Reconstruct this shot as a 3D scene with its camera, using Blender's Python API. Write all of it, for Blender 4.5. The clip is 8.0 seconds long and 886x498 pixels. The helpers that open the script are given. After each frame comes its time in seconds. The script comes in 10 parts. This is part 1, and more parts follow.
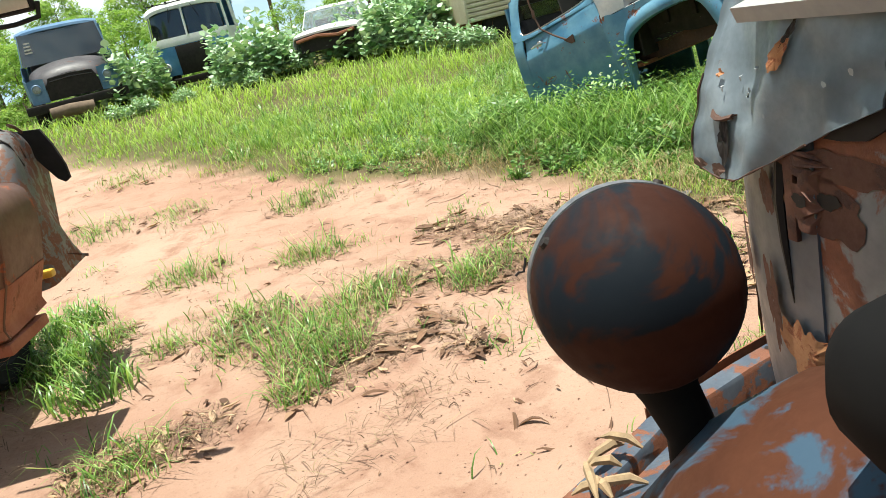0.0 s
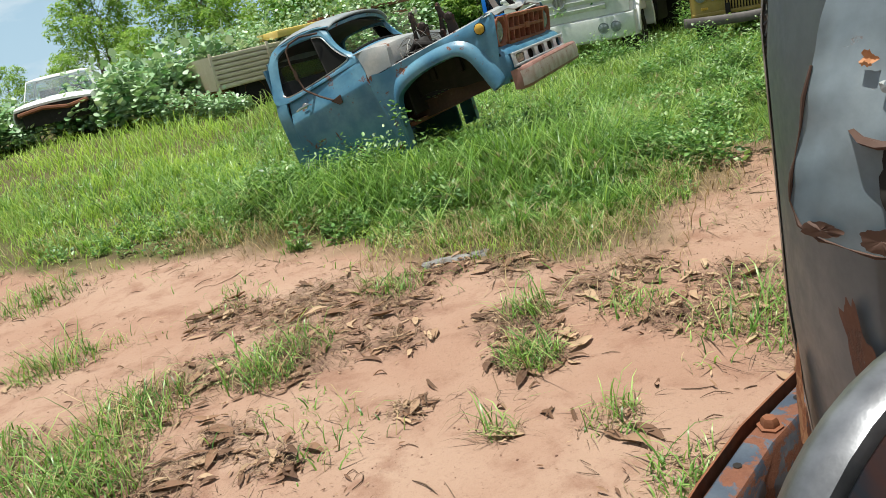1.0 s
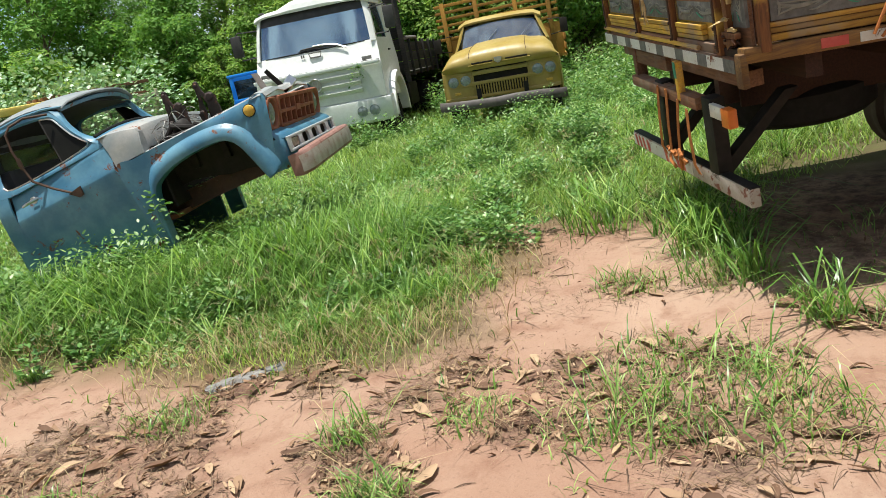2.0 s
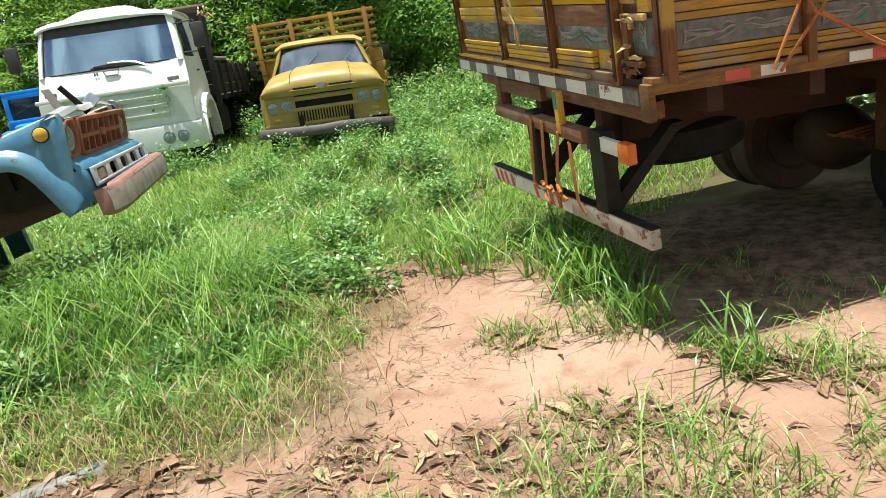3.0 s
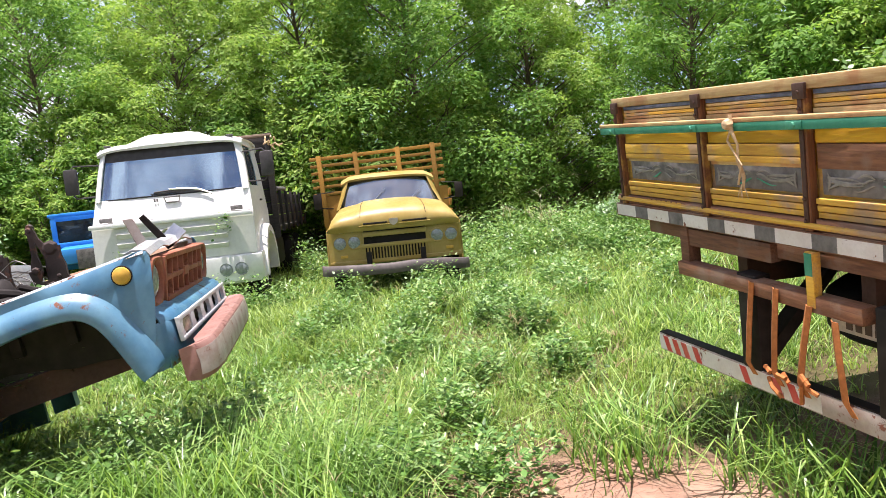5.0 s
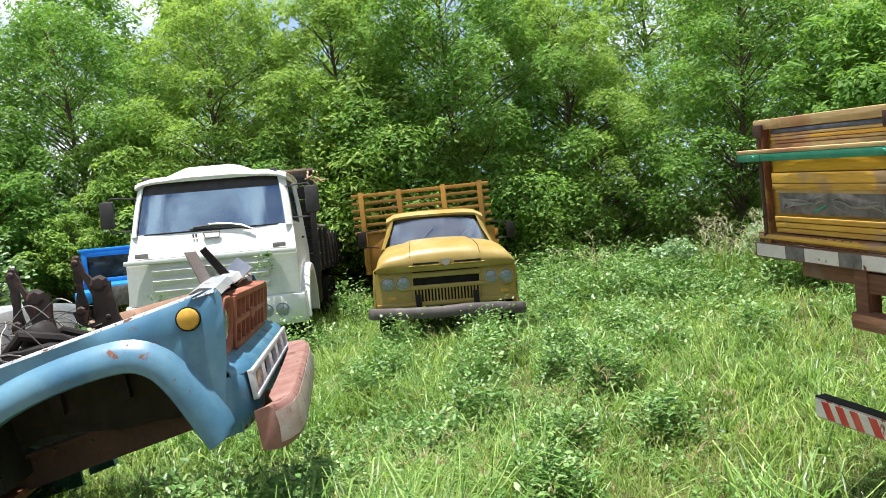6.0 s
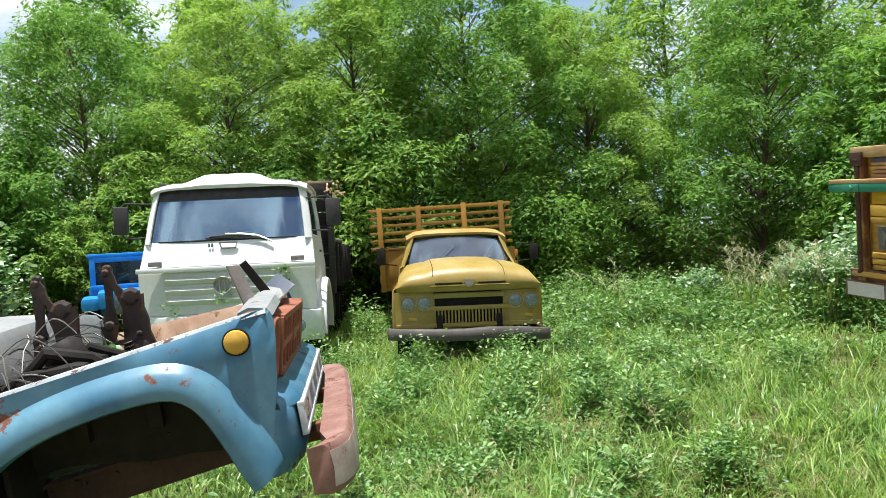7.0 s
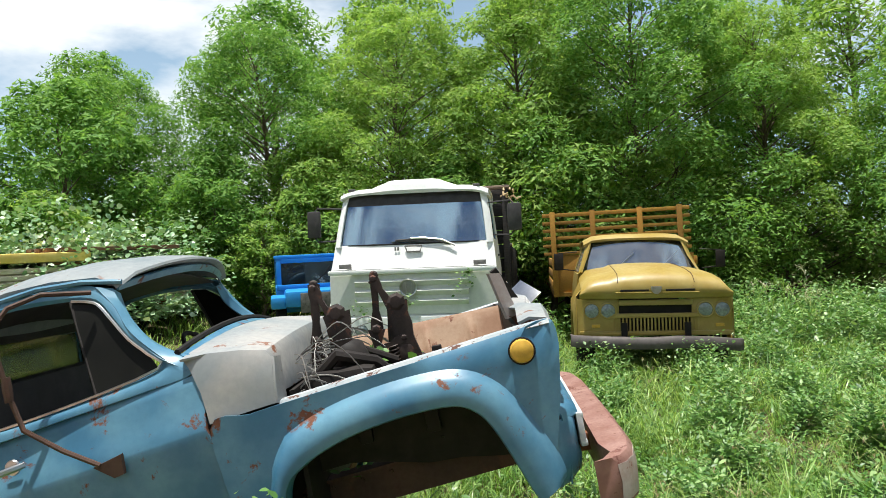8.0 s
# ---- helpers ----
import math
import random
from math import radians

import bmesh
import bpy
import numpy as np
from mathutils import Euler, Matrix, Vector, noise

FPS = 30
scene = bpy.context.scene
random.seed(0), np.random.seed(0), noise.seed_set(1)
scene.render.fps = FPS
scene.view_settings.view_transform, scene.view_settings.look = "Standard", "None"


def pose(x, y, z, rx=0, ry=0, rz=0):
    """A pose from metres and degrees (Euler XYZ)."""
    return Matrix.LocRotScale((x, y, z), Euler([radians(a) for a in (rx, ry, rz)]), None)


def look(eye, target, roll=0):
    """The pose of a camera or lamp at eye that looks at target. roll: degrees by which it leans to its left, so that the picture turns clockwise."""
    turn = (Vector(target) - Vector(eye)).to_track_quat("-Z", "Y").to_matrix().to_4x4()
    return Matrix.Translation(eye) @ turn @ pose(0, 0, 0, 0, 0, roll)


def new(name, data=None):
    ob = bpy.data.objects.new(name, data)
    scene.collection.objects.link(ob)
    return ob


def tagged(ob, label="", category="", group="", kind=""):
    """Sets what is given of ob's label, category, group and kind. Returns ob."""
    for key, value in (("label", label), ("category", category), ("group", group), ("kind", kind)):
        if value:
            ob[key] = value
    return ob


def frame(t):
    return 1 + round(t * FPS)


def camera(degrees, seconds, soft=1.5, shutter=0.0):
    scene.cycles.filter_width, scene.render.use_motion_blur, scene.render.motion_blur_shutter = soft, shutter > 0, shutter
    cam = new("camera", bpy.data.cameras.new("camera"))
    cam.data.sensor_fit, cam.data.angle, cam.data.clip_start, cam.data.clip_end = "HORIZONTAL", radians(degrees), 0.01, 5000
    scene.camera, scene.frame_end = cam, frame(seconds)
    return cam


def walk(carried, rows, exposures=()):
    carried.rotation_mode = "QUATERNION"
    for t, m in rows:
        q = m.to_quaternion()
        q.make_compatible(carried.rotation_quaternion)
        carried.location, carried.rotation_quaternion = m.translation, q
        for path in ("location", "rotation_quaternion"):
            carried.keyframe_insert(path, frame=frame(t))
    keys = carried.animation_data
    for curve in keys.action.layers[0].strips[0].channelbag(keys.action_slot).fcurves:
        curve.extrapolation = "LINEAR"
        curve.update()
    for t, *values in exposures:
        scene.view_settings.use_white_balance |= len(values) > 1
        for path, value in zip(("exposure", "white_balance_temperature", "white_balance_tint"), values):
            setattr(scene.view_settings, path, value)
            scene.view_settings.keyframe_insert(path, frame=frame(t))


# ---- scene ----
cam = camera(61.0, 8.0, soft=0.85, shutter=0.0)
PATH = [
    (0, (-0.272, -0.822, 1.763), (-0.22, 1.082, 1.155), -13.4),
    (0.5, (-0.365, -0.493, 1.73), (-0.161, 1.401, 1.12), -14.1),
    (0.8, (-0.34, -0.316, 1.717), (0.13, 1.535, 1.123), -13.8),
    (1, (-0.312, -0.171, 1.685), (0.362, 1.618, 1.1), -13.4),
    (1.5, (-0.305, 0.213, 1.709), (0.797, 1.779, 1.132), -12.9),
    (1.7, (-0.283, 0.341, 1.707), (0.898, 1.858, 1.157), -12.5),
    (2.8, (0.035, 1.191, 1.687), (1.547, 2.395, 1.17), -9.9),
    (3, (0.081, 1.312, 1.705), (1.683, 2.379, 1.16), -9.1),
    (3.3, (0.202, 1.462, 1.729), (1.925, 2.312, 1.176), -7.6),
    (3.5, (0.295, 1.587, 1.724), (2.075, 2.347, 1.219), -6.6),
    (4, (0.415, 1.925, 1.79), (2.244, 2.647, 1.425), -5.5),
    (4.5, (0.43, 2.285, 1.854), (2.198, 3.182, 1.592), -6.4),
    (4.7, (0.474, 2.404, 1.808), (2.203, 3.386, 1.593), -6.0),
    (5, (0.605, 2.657, 1.805), (2.261, 3.76, 1.612), -6.5),
    (5.2, (0.689, 2.789, 1.798), (2.309, 3.949, 1.628), -6.22),
    (6.3, (0.942, 3.628, 1.79), (2.605, 4.738, 1.743), -5.0),
    (6.5, (0.913, 3.653, 1.819), (2.583, 4.753, 1.782), -4.5),
    (7, (1.034, 3.961, 1.827), (2.68, 5.097, 1.8), -3.3),
    (7.5, (0.924, 4.177, 1.847), (2.539, 5.357, 1.849), -2.9),
    (8, (0.682, 4.413, 1.887), (2.09, 5.833, 1.887), -2.8),
]
# seconds, stops, kelvin, tint
EXPOSE = [(0, 0.98, 6480, 2), (0.5, 0.76, 6480, 2), (1, 0.50, 6400, 4), (1.5, 0.52, 6400, 6), (3, 0.94, 6400, 2), (3.5, 1.08, 6100, 5), (4, 1.38, 5750, 16), (4.5, 1.44, 6250, 25), (5, 1.24, 6450, 23), (6.5, 0.92, 6200, 9), (7, 0.82, 6250, 8), (7.5, 0.80, 6300, 7), (8, 0.69, 6350, 7)]
walk(cam, [(t, look(eye, target, roll)) for t, eye, target, roll in PATH], EXPOSE)

# ---- world, sun, exposure ----
SUN_ELEV, SUN_AZ = 85.0, 150.0  # degrees; azimuth counted from +x towards +y
world = bpy.data.worlds.new("sky")
scene.world = world
world.use_nodes = True
wn, wl = world.node_tree.nodes, world.node_tree.links
wn.clear()
w_sky = wn.new("ShaderNodeTexSky")
w_sky.sky_type = "NISHITA"
w_sky.sun_disc = False
w_sky.sun_elevation = radians(SUN_ELEV)
w_sky.sun_rotation = radians(90.0 - SUN_AZ)
w_sky.air_density, w_sky.dust_density = 1.0, 0.8
w_co = wn.new("ShaderNodeTexCoord")
w_map = wn.new("ShaderNodeMapping")
w_map.inputs["Scale"].default_value = (1.0, 1.0, 2.6)
w_map.inputs["Location"].default_value = (0.35, 0.1, 0.4)
w_noise = wn.new("ShaderNodeTexNoise")
w_noise.inputs["Scale"].default_value = 2.3
w_noise.inputs["Detail"].default_value = 7.0
w_noise.inputs["Roughness"].default_value = 0.55
w_ramp = wn.new("ShaderNodeValToRGB")
w_ramp.color_ramp.elements[0].position, w_ramp.color_ramp.elements[1].position = 0.47, 0.59
w_mix = wn.new("ShaderNodeMix")
w_mix.data_type = "RGBA"
w_mix.inputs["B"].default_value = (11.0, 11.2, 11.5, 1)
w_sep = wn.new("ShaderNodeSeparateXYZ")
w_hz = wn.new("ShaderNodeMapRange")  # pale haze towards the horizon
w_hz.inputs["From Min"].default_value, w_hz.inputs["From Max"].default_value = 0.05, 0.60
w_hz.inputs["To Min"].default_value, w_hz.inputs["To Max"].default_value = 0.85, 0.0
w_haze = wn.new("ShaderNodeMix")
w_haze.data_type = "RGBA"
w_haze.inputs["B"].default_value = (6.0, 8.2, 10.3, 1)
w_bg = wn.new("ShaderNodeBackground")
w_bg.inputs["Strength"].default_value = 0.06
w_out = wn.new("ShaderNodeOutputWorld")
wl.new(w_co.outputs["Generated"], w_map.inputs["Vector"])
wl.new(w_map.outputs["Vector"], w_noise.inputs["Vector"])
wl.new(w_noise.outputs["Fac"], w_ramp.inputs["Fac"])
wl.new(w_ramp.outputs["Color"], w_mix.inputs["Factor"])
wl.new(w_co.outputs["Generated"], w_sep.inputs["Vector"])
wl.new(w_sep.outputs["Z"], w_hz.inputs["Value"])
wl.new(w_hz.outputs["Result"], w_haze.inputs["Factor"])
wl.new(w_sky.outputs["Color"], w_haze.inputs["A"])
wl.new(w_haze.outputs["Result"], w_mix.inputs["A"])
wl.new(w_mix.outputs["Result"], w_bg.inputs["Color"])
wl.new(w_bg.outputs["Background"], w_out.inputs["Surface"])

sun = new("sun", bpy.data.lights.new("sun", "SUN"))
sun.data.energy, sun.data.angle, sun.data.color = 5.0, radians(0.55), (1.0, 0.955, 0.89)
sa, ca = math.sin(radians(SUN_ELEV)), math.cos(radians(SUN_ELEV))
sun.matrix_world = look((ca * math.cos(radians(SUN_AZ)) * 50, ca * math.sin(radians(SUN_AZ)) * 50, sa * 50), (0, 0, 0))

# ---- materials ----
def mat_new(name):
    m = bpy.data.materials.new(name)
    m.use_nodes = True
    nt = m.node_tree
    nt.nodes.clear()
    out = nt.nodes.new("ShaderNodeOutputMaterial")
    return m, nt.nodes, nt.links, out


def n_coord(N, L, scale=1.0, kind="Object"):
    co = N.new("ShaderNodeTexCoord")
    mp = N.new("ShaderNodeMapping")
    s = scale if isinstance(scale, tuple) else (scale,) * 3
    mp.inputs["Scale"].default_value = s
    L.new(co.outputs[kind], mp.inputs["Vector"])
    return mp.outputs["Vector"]


def n_noise(N, L, vec, scale, detail=5.0, rough=0.55, distort=0.0):
    t = N.new("ShaderNodeTexNoise")
    t.inputs["Scale"].default_value = scale
    t.inputs["Detail"].default_value = detail
    t.inputs["Roughness"].default_value = rough
    t.inputs["Distortion"].default_value = distort
    L.new(vec, t.inputs["Vector"])
    return t.outputs["Fac"]


def n_ramp(N, L, fac, lo, hi, a=(0, 0, 0, 1), b=(1, 1, 1, 1)):
    r = N.new("ShaderNodeValToRGB")
    e = r.color_ramp.elements
    e[0].position, e[1].position = lo, hi
    e[0].color, e[1].color = (*a[:3], 1), (*b[:3], 1)
    L.new(fac, r.inputs["Fac"])
    return r.outputs["Color"]


def n_mix(N, L, fac, a, b, blend="MIX"):
    m = N.new("ShaderNodeMix")
    m.data_type = "RGBA"
    m.blend_type = blend
    for sock, v in (("Factor", fac), ("A", a), ("B", b)):
        if isinstance(v, (int, float)):
            m.inputs[sock].default_value = v
        elif isinstance(v, (tuple, list)):
            m.inputs[sock].default_value = (*v[:3], 1)
        else:
            L.new(v, m.inputs[sock])
    return m.outputs["Result"]


def n_bump(N, L, height, strength, dist):
    b = N.new("ShaderNodeBump")
    b.inputs["Strength"].default_value = strength
    b.inputs["Distance"].default_value = dist
    L.new(height, b.inputs["Height"])
    return b.outputs["Normal"]


def n_bsdf(N, L, out, color, rough=0.5, metal=0.0, normal=None, spec=0.5):
    p = N.new("ShaderNodeBsdfPrincipled")
    for sock, v in (("Base Color", color), ("Roughness", rough), ("Metallic", metal)):
        if isinstance(v, (int, float)):
            p.inputs[sock].default_value = v
        elif isinstance(v, (tuple, list)):
            p.inputs[sock].default_value = (*v[:3], 1)
        else:
            L.new(v, p.inputs[sock])
    p.inputs["Specular IOR Level"].default_value = spec
    if normal is not None:
        L.new(normal, p.inputs["Normal"])
    L.new(p.outputs["BSDF"], out.inputs["Surface"])
    return p


def old_paint(name, base, faded, rust=0.35, rough=0.45, scale=2.2, rustcol=(0.16, 0.055, 0.022), dark=None, spec=0.5):
    """Weathered vehicle paint: faded zones, rust patches with ragged edges, dust, fine relief."""
    m, N, L, out = mat_new(name)
    v = n_coord(N, L)
    big = n_noise(N, L, v, scale, 4.0, 0.5)
    fine = n_noise(N, L, v, scale * 9, 6.0, 0.65)
    edge = n_noise(N, L, v, scale * 1.6, 9.0, 0.68, 0.4)
    col = n_mix(N, L, n_ramp(N, L, big, 0.38, 0.66), base, faded)
    col = n_mix(N, L, n_ramp(N, L, fine, 0.35, 0.8, (0.0,) * 3, (0.32,) * 3), col, tuple(c * 0.62 for c in base), "MIX")
    if dark:
        blot = n_noise(N, L, v, scale * 0.9, 8.0, 0.6, 0.8)
        col = n_mix(N, L, n_ramp(N, L, blot, 0.52, 0.56), col, dark)
    rmask = n_ramp(N, L, edge, 0.78 - 0.45 * rust, 0.82 - 0.45 * rust)
    rnoise = n_noise(N, L, v, scale * 14, 5.0, 0.7)
    rc = n_mix(N, L, rnoise, tuple(c * 0.55 for c in rustcol), tuple(min(1, c * 1.7) for c in rustcol))
    col = n_mix(N, L, rmask, col, rc)
    rg = n_mix(N, L, rmask, (rough,) * 3, (0.88,) * 3)
    rg = n_mix(N, L, 0.35, rg, n_ramp(N, L, fine, 0.3, 0.75, (0.25,) * 3, (0.9,) * 3))
    hgt = n_mix(N, L, rmask, (0.6,) * 3, rnoise)
    n_bsdf(N, L, out, col, rg, 0.0, n_bump(N, L, hgt, 0.35, 0.006), spec)
    return m


def plain(name, base, rough=0.5, metal=0.0, var=0.25, scale=12.0, bump=0.1, spec=0.5):
    m, N, L, out = mat_new(name)
    v = n_coord(N, L)
    a = n_noise(N, L, v, scale, 5.0, 0.6)
    b = n_noise(N, L, v, scale * 0.17, 3.0, 0.5)
    col = n_mix(N, L, n_ramp(N, L, a, 0.3, 0.75), tuple(c * (1 - var) for c in base), tuple(min(1, c * (1 + var)) for c in base))
    col = n_mix(N, L, n_ramp(N, L, b, 0.35, 0.7, (0,) * 3, (0.5,) * 3), col, tuple(c * 0.7 for c in base))
    n_bsdf(N, L, out, col, rough, metal, n_bump(N, L, a, bump, 0.003), spec)
    return m


def wood(name, base, dark, rough=0.75, stretch=(1.2, 14.0, 14.0), wear=None):
    m, N, L, out = mat_new(name)
    v = n_coord(N, L, stretch)
    g = n_noise(N, L, v, 5.0, 7.0, 0.65, 0.3)
    w = n_coord(N, L)
    s = n_noise(N, L, w, 3.0, 6.0, 0.6)
    info = N.new("ShaderNodeObjectInfo")
    col = n_mix(N, L, n_ramp(N, L, g, 0.3, 0.72), dark, base)
    if wear:
        col = n_mix(N, L, n_ramp(N, L, s, 0.52, 0.62), col, wear)
    hsv = N.new("ShaderNodeHueSaturation")
    mp = N.new("ShaderNodeMapRange")
    mp.inputs["To Min"].default_value, mp.inputs["To Max"].default_value = 0.75, 1.2
    L.new(info.outputs["Random"], mp.inputs["Value"])
    L.new(mp.outputs["Result"], hsv.inputs["Value"])
    L.new(col, hsv.inputs["Color"])
    n_bsdf(N, L, out, hsv.outputs["Color"], rough, 0.0, n_bump(N, L, g, 0.4, 0.004))
    return m


def leafy(name, c1, c2, c3, rough=0.5, trans=0.4, spec=0.4):
    """Leaf or blade: colour varies from piece to piece, some light passes through."""
    m, N, L, out = mat_new(name)
    geo = N.new("ShaderNodeNewGeometry")
    r = N.new("ShaderNodeValToRGB")
    e = r.color_ramp.elements
    e[0].position, e[0].color = 0.0, (*c1, 1)
    e[1].position, e[1].color = 1.0, (*c3, 1)
    mid = e.new(0.55)
    mid.color = (*c2, 1)
    L.new(geo.outputs["Random Per Island"], r.inputs["Fac"])
    v = n_coord(N, L)
    big = n_noise(N, L, v, 0.55, 3.0, 0.5)
    col = n_mix(N, L, n_ramp(N, L, big, 0.35, 0.7, (0,) * 3, (0.45,) * 3), r.outputs["Color"], tuple(c * 0.72 for c in c2))
    p = N.new("ShaderNodeBsdfPrincipled")
    p.inputs["Roughness"].default_value = rough
    p.inputs["Specular IOR Level"].default_value = spec
    L.new(col, p.inputs["Base Color"])
    t = N.new("ShaderNodeBsdfTranslucent")
    L.new(n_mix(N, L, 1.0, col, (1.0, 1.0, 0.55), "MULTIPLY"), t.inputs["Color"])
    mx = N.new("ShaderNodeMixShader")
    mx.inputs["Fac"].default_value = trans
    L.new(p.outputs["BSDF"], mx.inputs[1])
    L.new(t.outputs["BSDF"], mx.inputs[2])
    L.new(mx.outputs["Shader"], out.inputs["Surface"])
    return m


def glass(name, tint=(0.75, 0.85, 0.85), rough=0.02, mixf=0.25, gloss=0.12):
    m, N, L, out = mat_new(name)
    g = N.new("ShaderNodeBsdfGlass")
    g.inputs["Color"].default_value = (*tint, 1)
    g.inputs["Roughness"].default_value = rough
    g.inputs["IOR"].default_value = 1.45
    d = N.new("ShaderNodeBsdfDiffuse")
    v = n_coord(N, L)
    dirt = n_noise(N, L, v, 3.0, 6.0, 0.6)
    d.inputs["Color"].default_value = (0.45, 0.42, 0.38, 1)
    gl = N.new("ShaderNodeBsdfGlossy")
    gl.inputs["Roughness"].default_value = 0.03
    gl.inputs["Color"].default_value = (0.55, 0.78, 1.0, 1)
    coat = N.new("ShaderNodeMixShader")
    coat.inputs["Fac"].default_value = gloss
    L.new(g.outputs["BSDF"], coat.inputs[1])
    L.new(gl.outputs["BSDF"], coat.inputs[2])
    mx = N.new("ShaderNodeMixShader")
    L.new(n_ramp(N, L, dirt, 0.35, 0.8, (mixf * 0.3,) * 3, (mixf,) * 3), mx.inputs["Fac"])
    L.new(coat.outputs["Shader"], mx.inputs[1])
    L.new(d.outputs["BSDF"], mx.inputs[2])
    L.new(mx.outputs["Shader"], out.inputs["Surface"])
    return m


def soil_mat():
    """Trodden reddish sand; the plant litter share comes with the ground's own plan."""
    m, N, L, out = mat_new("red_sand")
    v = n_coord(N, L)
    a = n_noise(N, L, v, 0.55, 5.0, 0.55)
    b = n_noise(N, L, v, 3.2, 7.0, 0.65, 0.3)
    c = n_noise(N, L, v, 38.0, 6.0, 0.7)
    d = n_noise(N, L, v, 160.0, 3.0, 0.6)
    col = n_mix(N, L, n_ramp(N, L, a, 0.36, 0.66), (0.290, 0.165, 0.114), (0.380, 0.257, 0.188))
    col = n_mix(N, L, n_ramp(N, L, b, 0.5, 0.68, (0,) * 3, (0.8,) * 3), col, (0.195, 0.092, 0.060))
    col = n_mix(N, L, n_ramp(N, L, c, 0.56, 0.74, (0,) * 3, (0.6,) * 3), col, (0.13, 0.065, 0.045))
    col = n_mix(N, L, n_ramp(N, L, d, 0.3, 0.8, (0,) * 3, (0.35,) * 3), col, (0.39, 0.27, 0.20))
    # share of trodden mats, and of the shade painted under the cargo truck
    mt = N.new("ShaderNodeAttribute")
    mt.attribute_name = "mat_and_truck_shade"
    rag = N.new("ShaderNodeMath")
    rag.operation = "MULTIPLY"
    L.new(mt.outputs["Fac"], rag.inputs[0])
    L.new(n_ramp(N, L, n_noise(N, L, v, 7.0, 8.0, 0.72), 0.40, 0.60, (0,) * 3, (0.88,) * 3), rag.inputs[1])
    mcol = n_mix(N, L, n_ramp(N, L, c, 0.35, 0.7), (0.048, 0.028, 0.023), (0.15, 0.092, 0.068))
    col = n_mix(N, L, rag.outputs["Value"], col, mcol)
    at = N.new("ShaderNodeAttribute")
    at.attribute_name = "litter"
    gcol = n_mix(N, L, n_ramp(N, L, b, 0.35, 0.65), (0.06, 0.05, 0.022), (0.075, 0.085, 0.025))
    col = n_mix(N, L, at.outputs["Fac"], col, gcol)
    h = n_mix(N, L, 0.5, b, c)
    n_bsdf(N, L, out, col, 0.95, 0.0, n_bump(N, L, h, 0.8, 0.035), 0.15)
    return m


M_SOIL = soil_mat()
M_GRASS = leafy("grass_blade", (0.062, 0.125, 0.024), (0.25, 0.395, 0.083), (0.52, 0.64, 0.21), 0.42, 0.42)
M_MEADOW = leafy("meadow_blade", (0.10, 0.21, 0.035), (0.31, 0.50, 0.105), (0.52, 0.66, 0.22), 0.45, 0.45, 0.3)
M_LIME = leafy("lime_blade", (0.14, 0.24, 0.035), (0.39, 0.57, 0.115), (0.60, 0.74, 0.25), 0.5, 0.5, 0.25)
M_GRASS_PALE = leafy("pale_grass_blade", (0.17, 0.31, 0.06), (0.30, 0.44, 0.115), (0.50, 0.52, 0.23), 0.6, 0.45, 0.25)
M_GRASS_DEEP = leafy("broad_grass_blade", (0.045, 0.115, 0.022), (0.18, 0.345, 0.065), (0.46, 0.62, 0.21), 0.36, 0.42, 0.5)
M_SEED = leafy("seed_head", (0.22, 0.16, 0.09), (0.36, 0.29, 0.17), (0.48, 0.42, 0.27), 0.8, 0.25, 0.2)
M_PLUME = leafy("pale_plume", (0.34, 0.33, 0.20), (0.52, 0.50, 0.36), (0.70, 0.68, 0.55), 0.7, 0.35, 0.2)
M_DRY = leafy("dry_blade", (0.24, 0.16, 0.08), (0.42, 0.32, 0.17), (0.56, 0.44, 0.26), 0.8, 0.2)
M_WEED = leafy("weed_leaf", (0.045, 0.12, 0.028), (0.155, 0.32, 0.075), (0.42, 0.56, 0.24), 0.42, 0.35)
M_LEAF = leafy("tree_leaf", (0.155, 0.30, 0.056), (0.29, 0.46, 0.105), (0.46, 0.58, 0.19), 0.6, 0.55, 0.18)
M_LEAF_B = leafy("tree_leaf_dark", (0.10, 0.225, 0.045), (0.19, 0.37, 0.08), (0.33, 0.51, 0.14), 0.6, 0.5, 0.18)
M_PALELEAF = leafy("pale_broad_leaf", (0.12, 0.29, 0.09), (0.32, 0.47, 0.26), (0.56, 0.67, 0.48), 0.38, 0.2, 0.6)
M_TWIG = plain("dry_twig", (0.15, 0.092, 0.06), 0.9, 0, 0.4, 8.0, 0.4)
M_BARK = plain("bark", (0.13, 0.09, 0.06), 0.9, 0, 0.4, 8.0, 0.6)
M_LITTER = leafy("dry_leaf", (0.07, 0.034, 0.020), (0.23, 0.125, 0.072), (0.50, 0.35, 0.22), 0.8, 0.1)
M_BLUE = old_paint("faded_blue_paint", (0.044, 0.148, 0.25), (0.12, 0.262, 0.35), 0.41, 0.30, 3.2, (0.12, 0.042, 0.02))
M_BLUE_PALE = old_paint("sun_bleached_paint", (0.23, 0.255, 0.265), (0.345, 0.33, 0.31), 0.36, 0.55, 3.4)
M_ROOFPALE = old_paint("bleached_roof_paint", (0.14, 0.175, 0.19), (0.25, 0.265, 0.265), 0.3, 0.55, 2.2)
M_RUST = old_paint("heavy_rust", (0.20, 0.075, 0.03), (0.27, 0.11, 0.05), 0.9, 0.9, 3.0)
M_RUST_DARK = old_paint("dark_oily_rust", (0.055, 0.026, 0.016), (0.085, 0.04, 0.025), 0.5, 0.85, 4.0, (0.07, 0.03, 0.018))
M_RUST_RED = old_paint("red_oxide", (0.25, 0.075, 0.035), (0.32, 0.12, 0.065), 0.45, 0.75, 5.0)
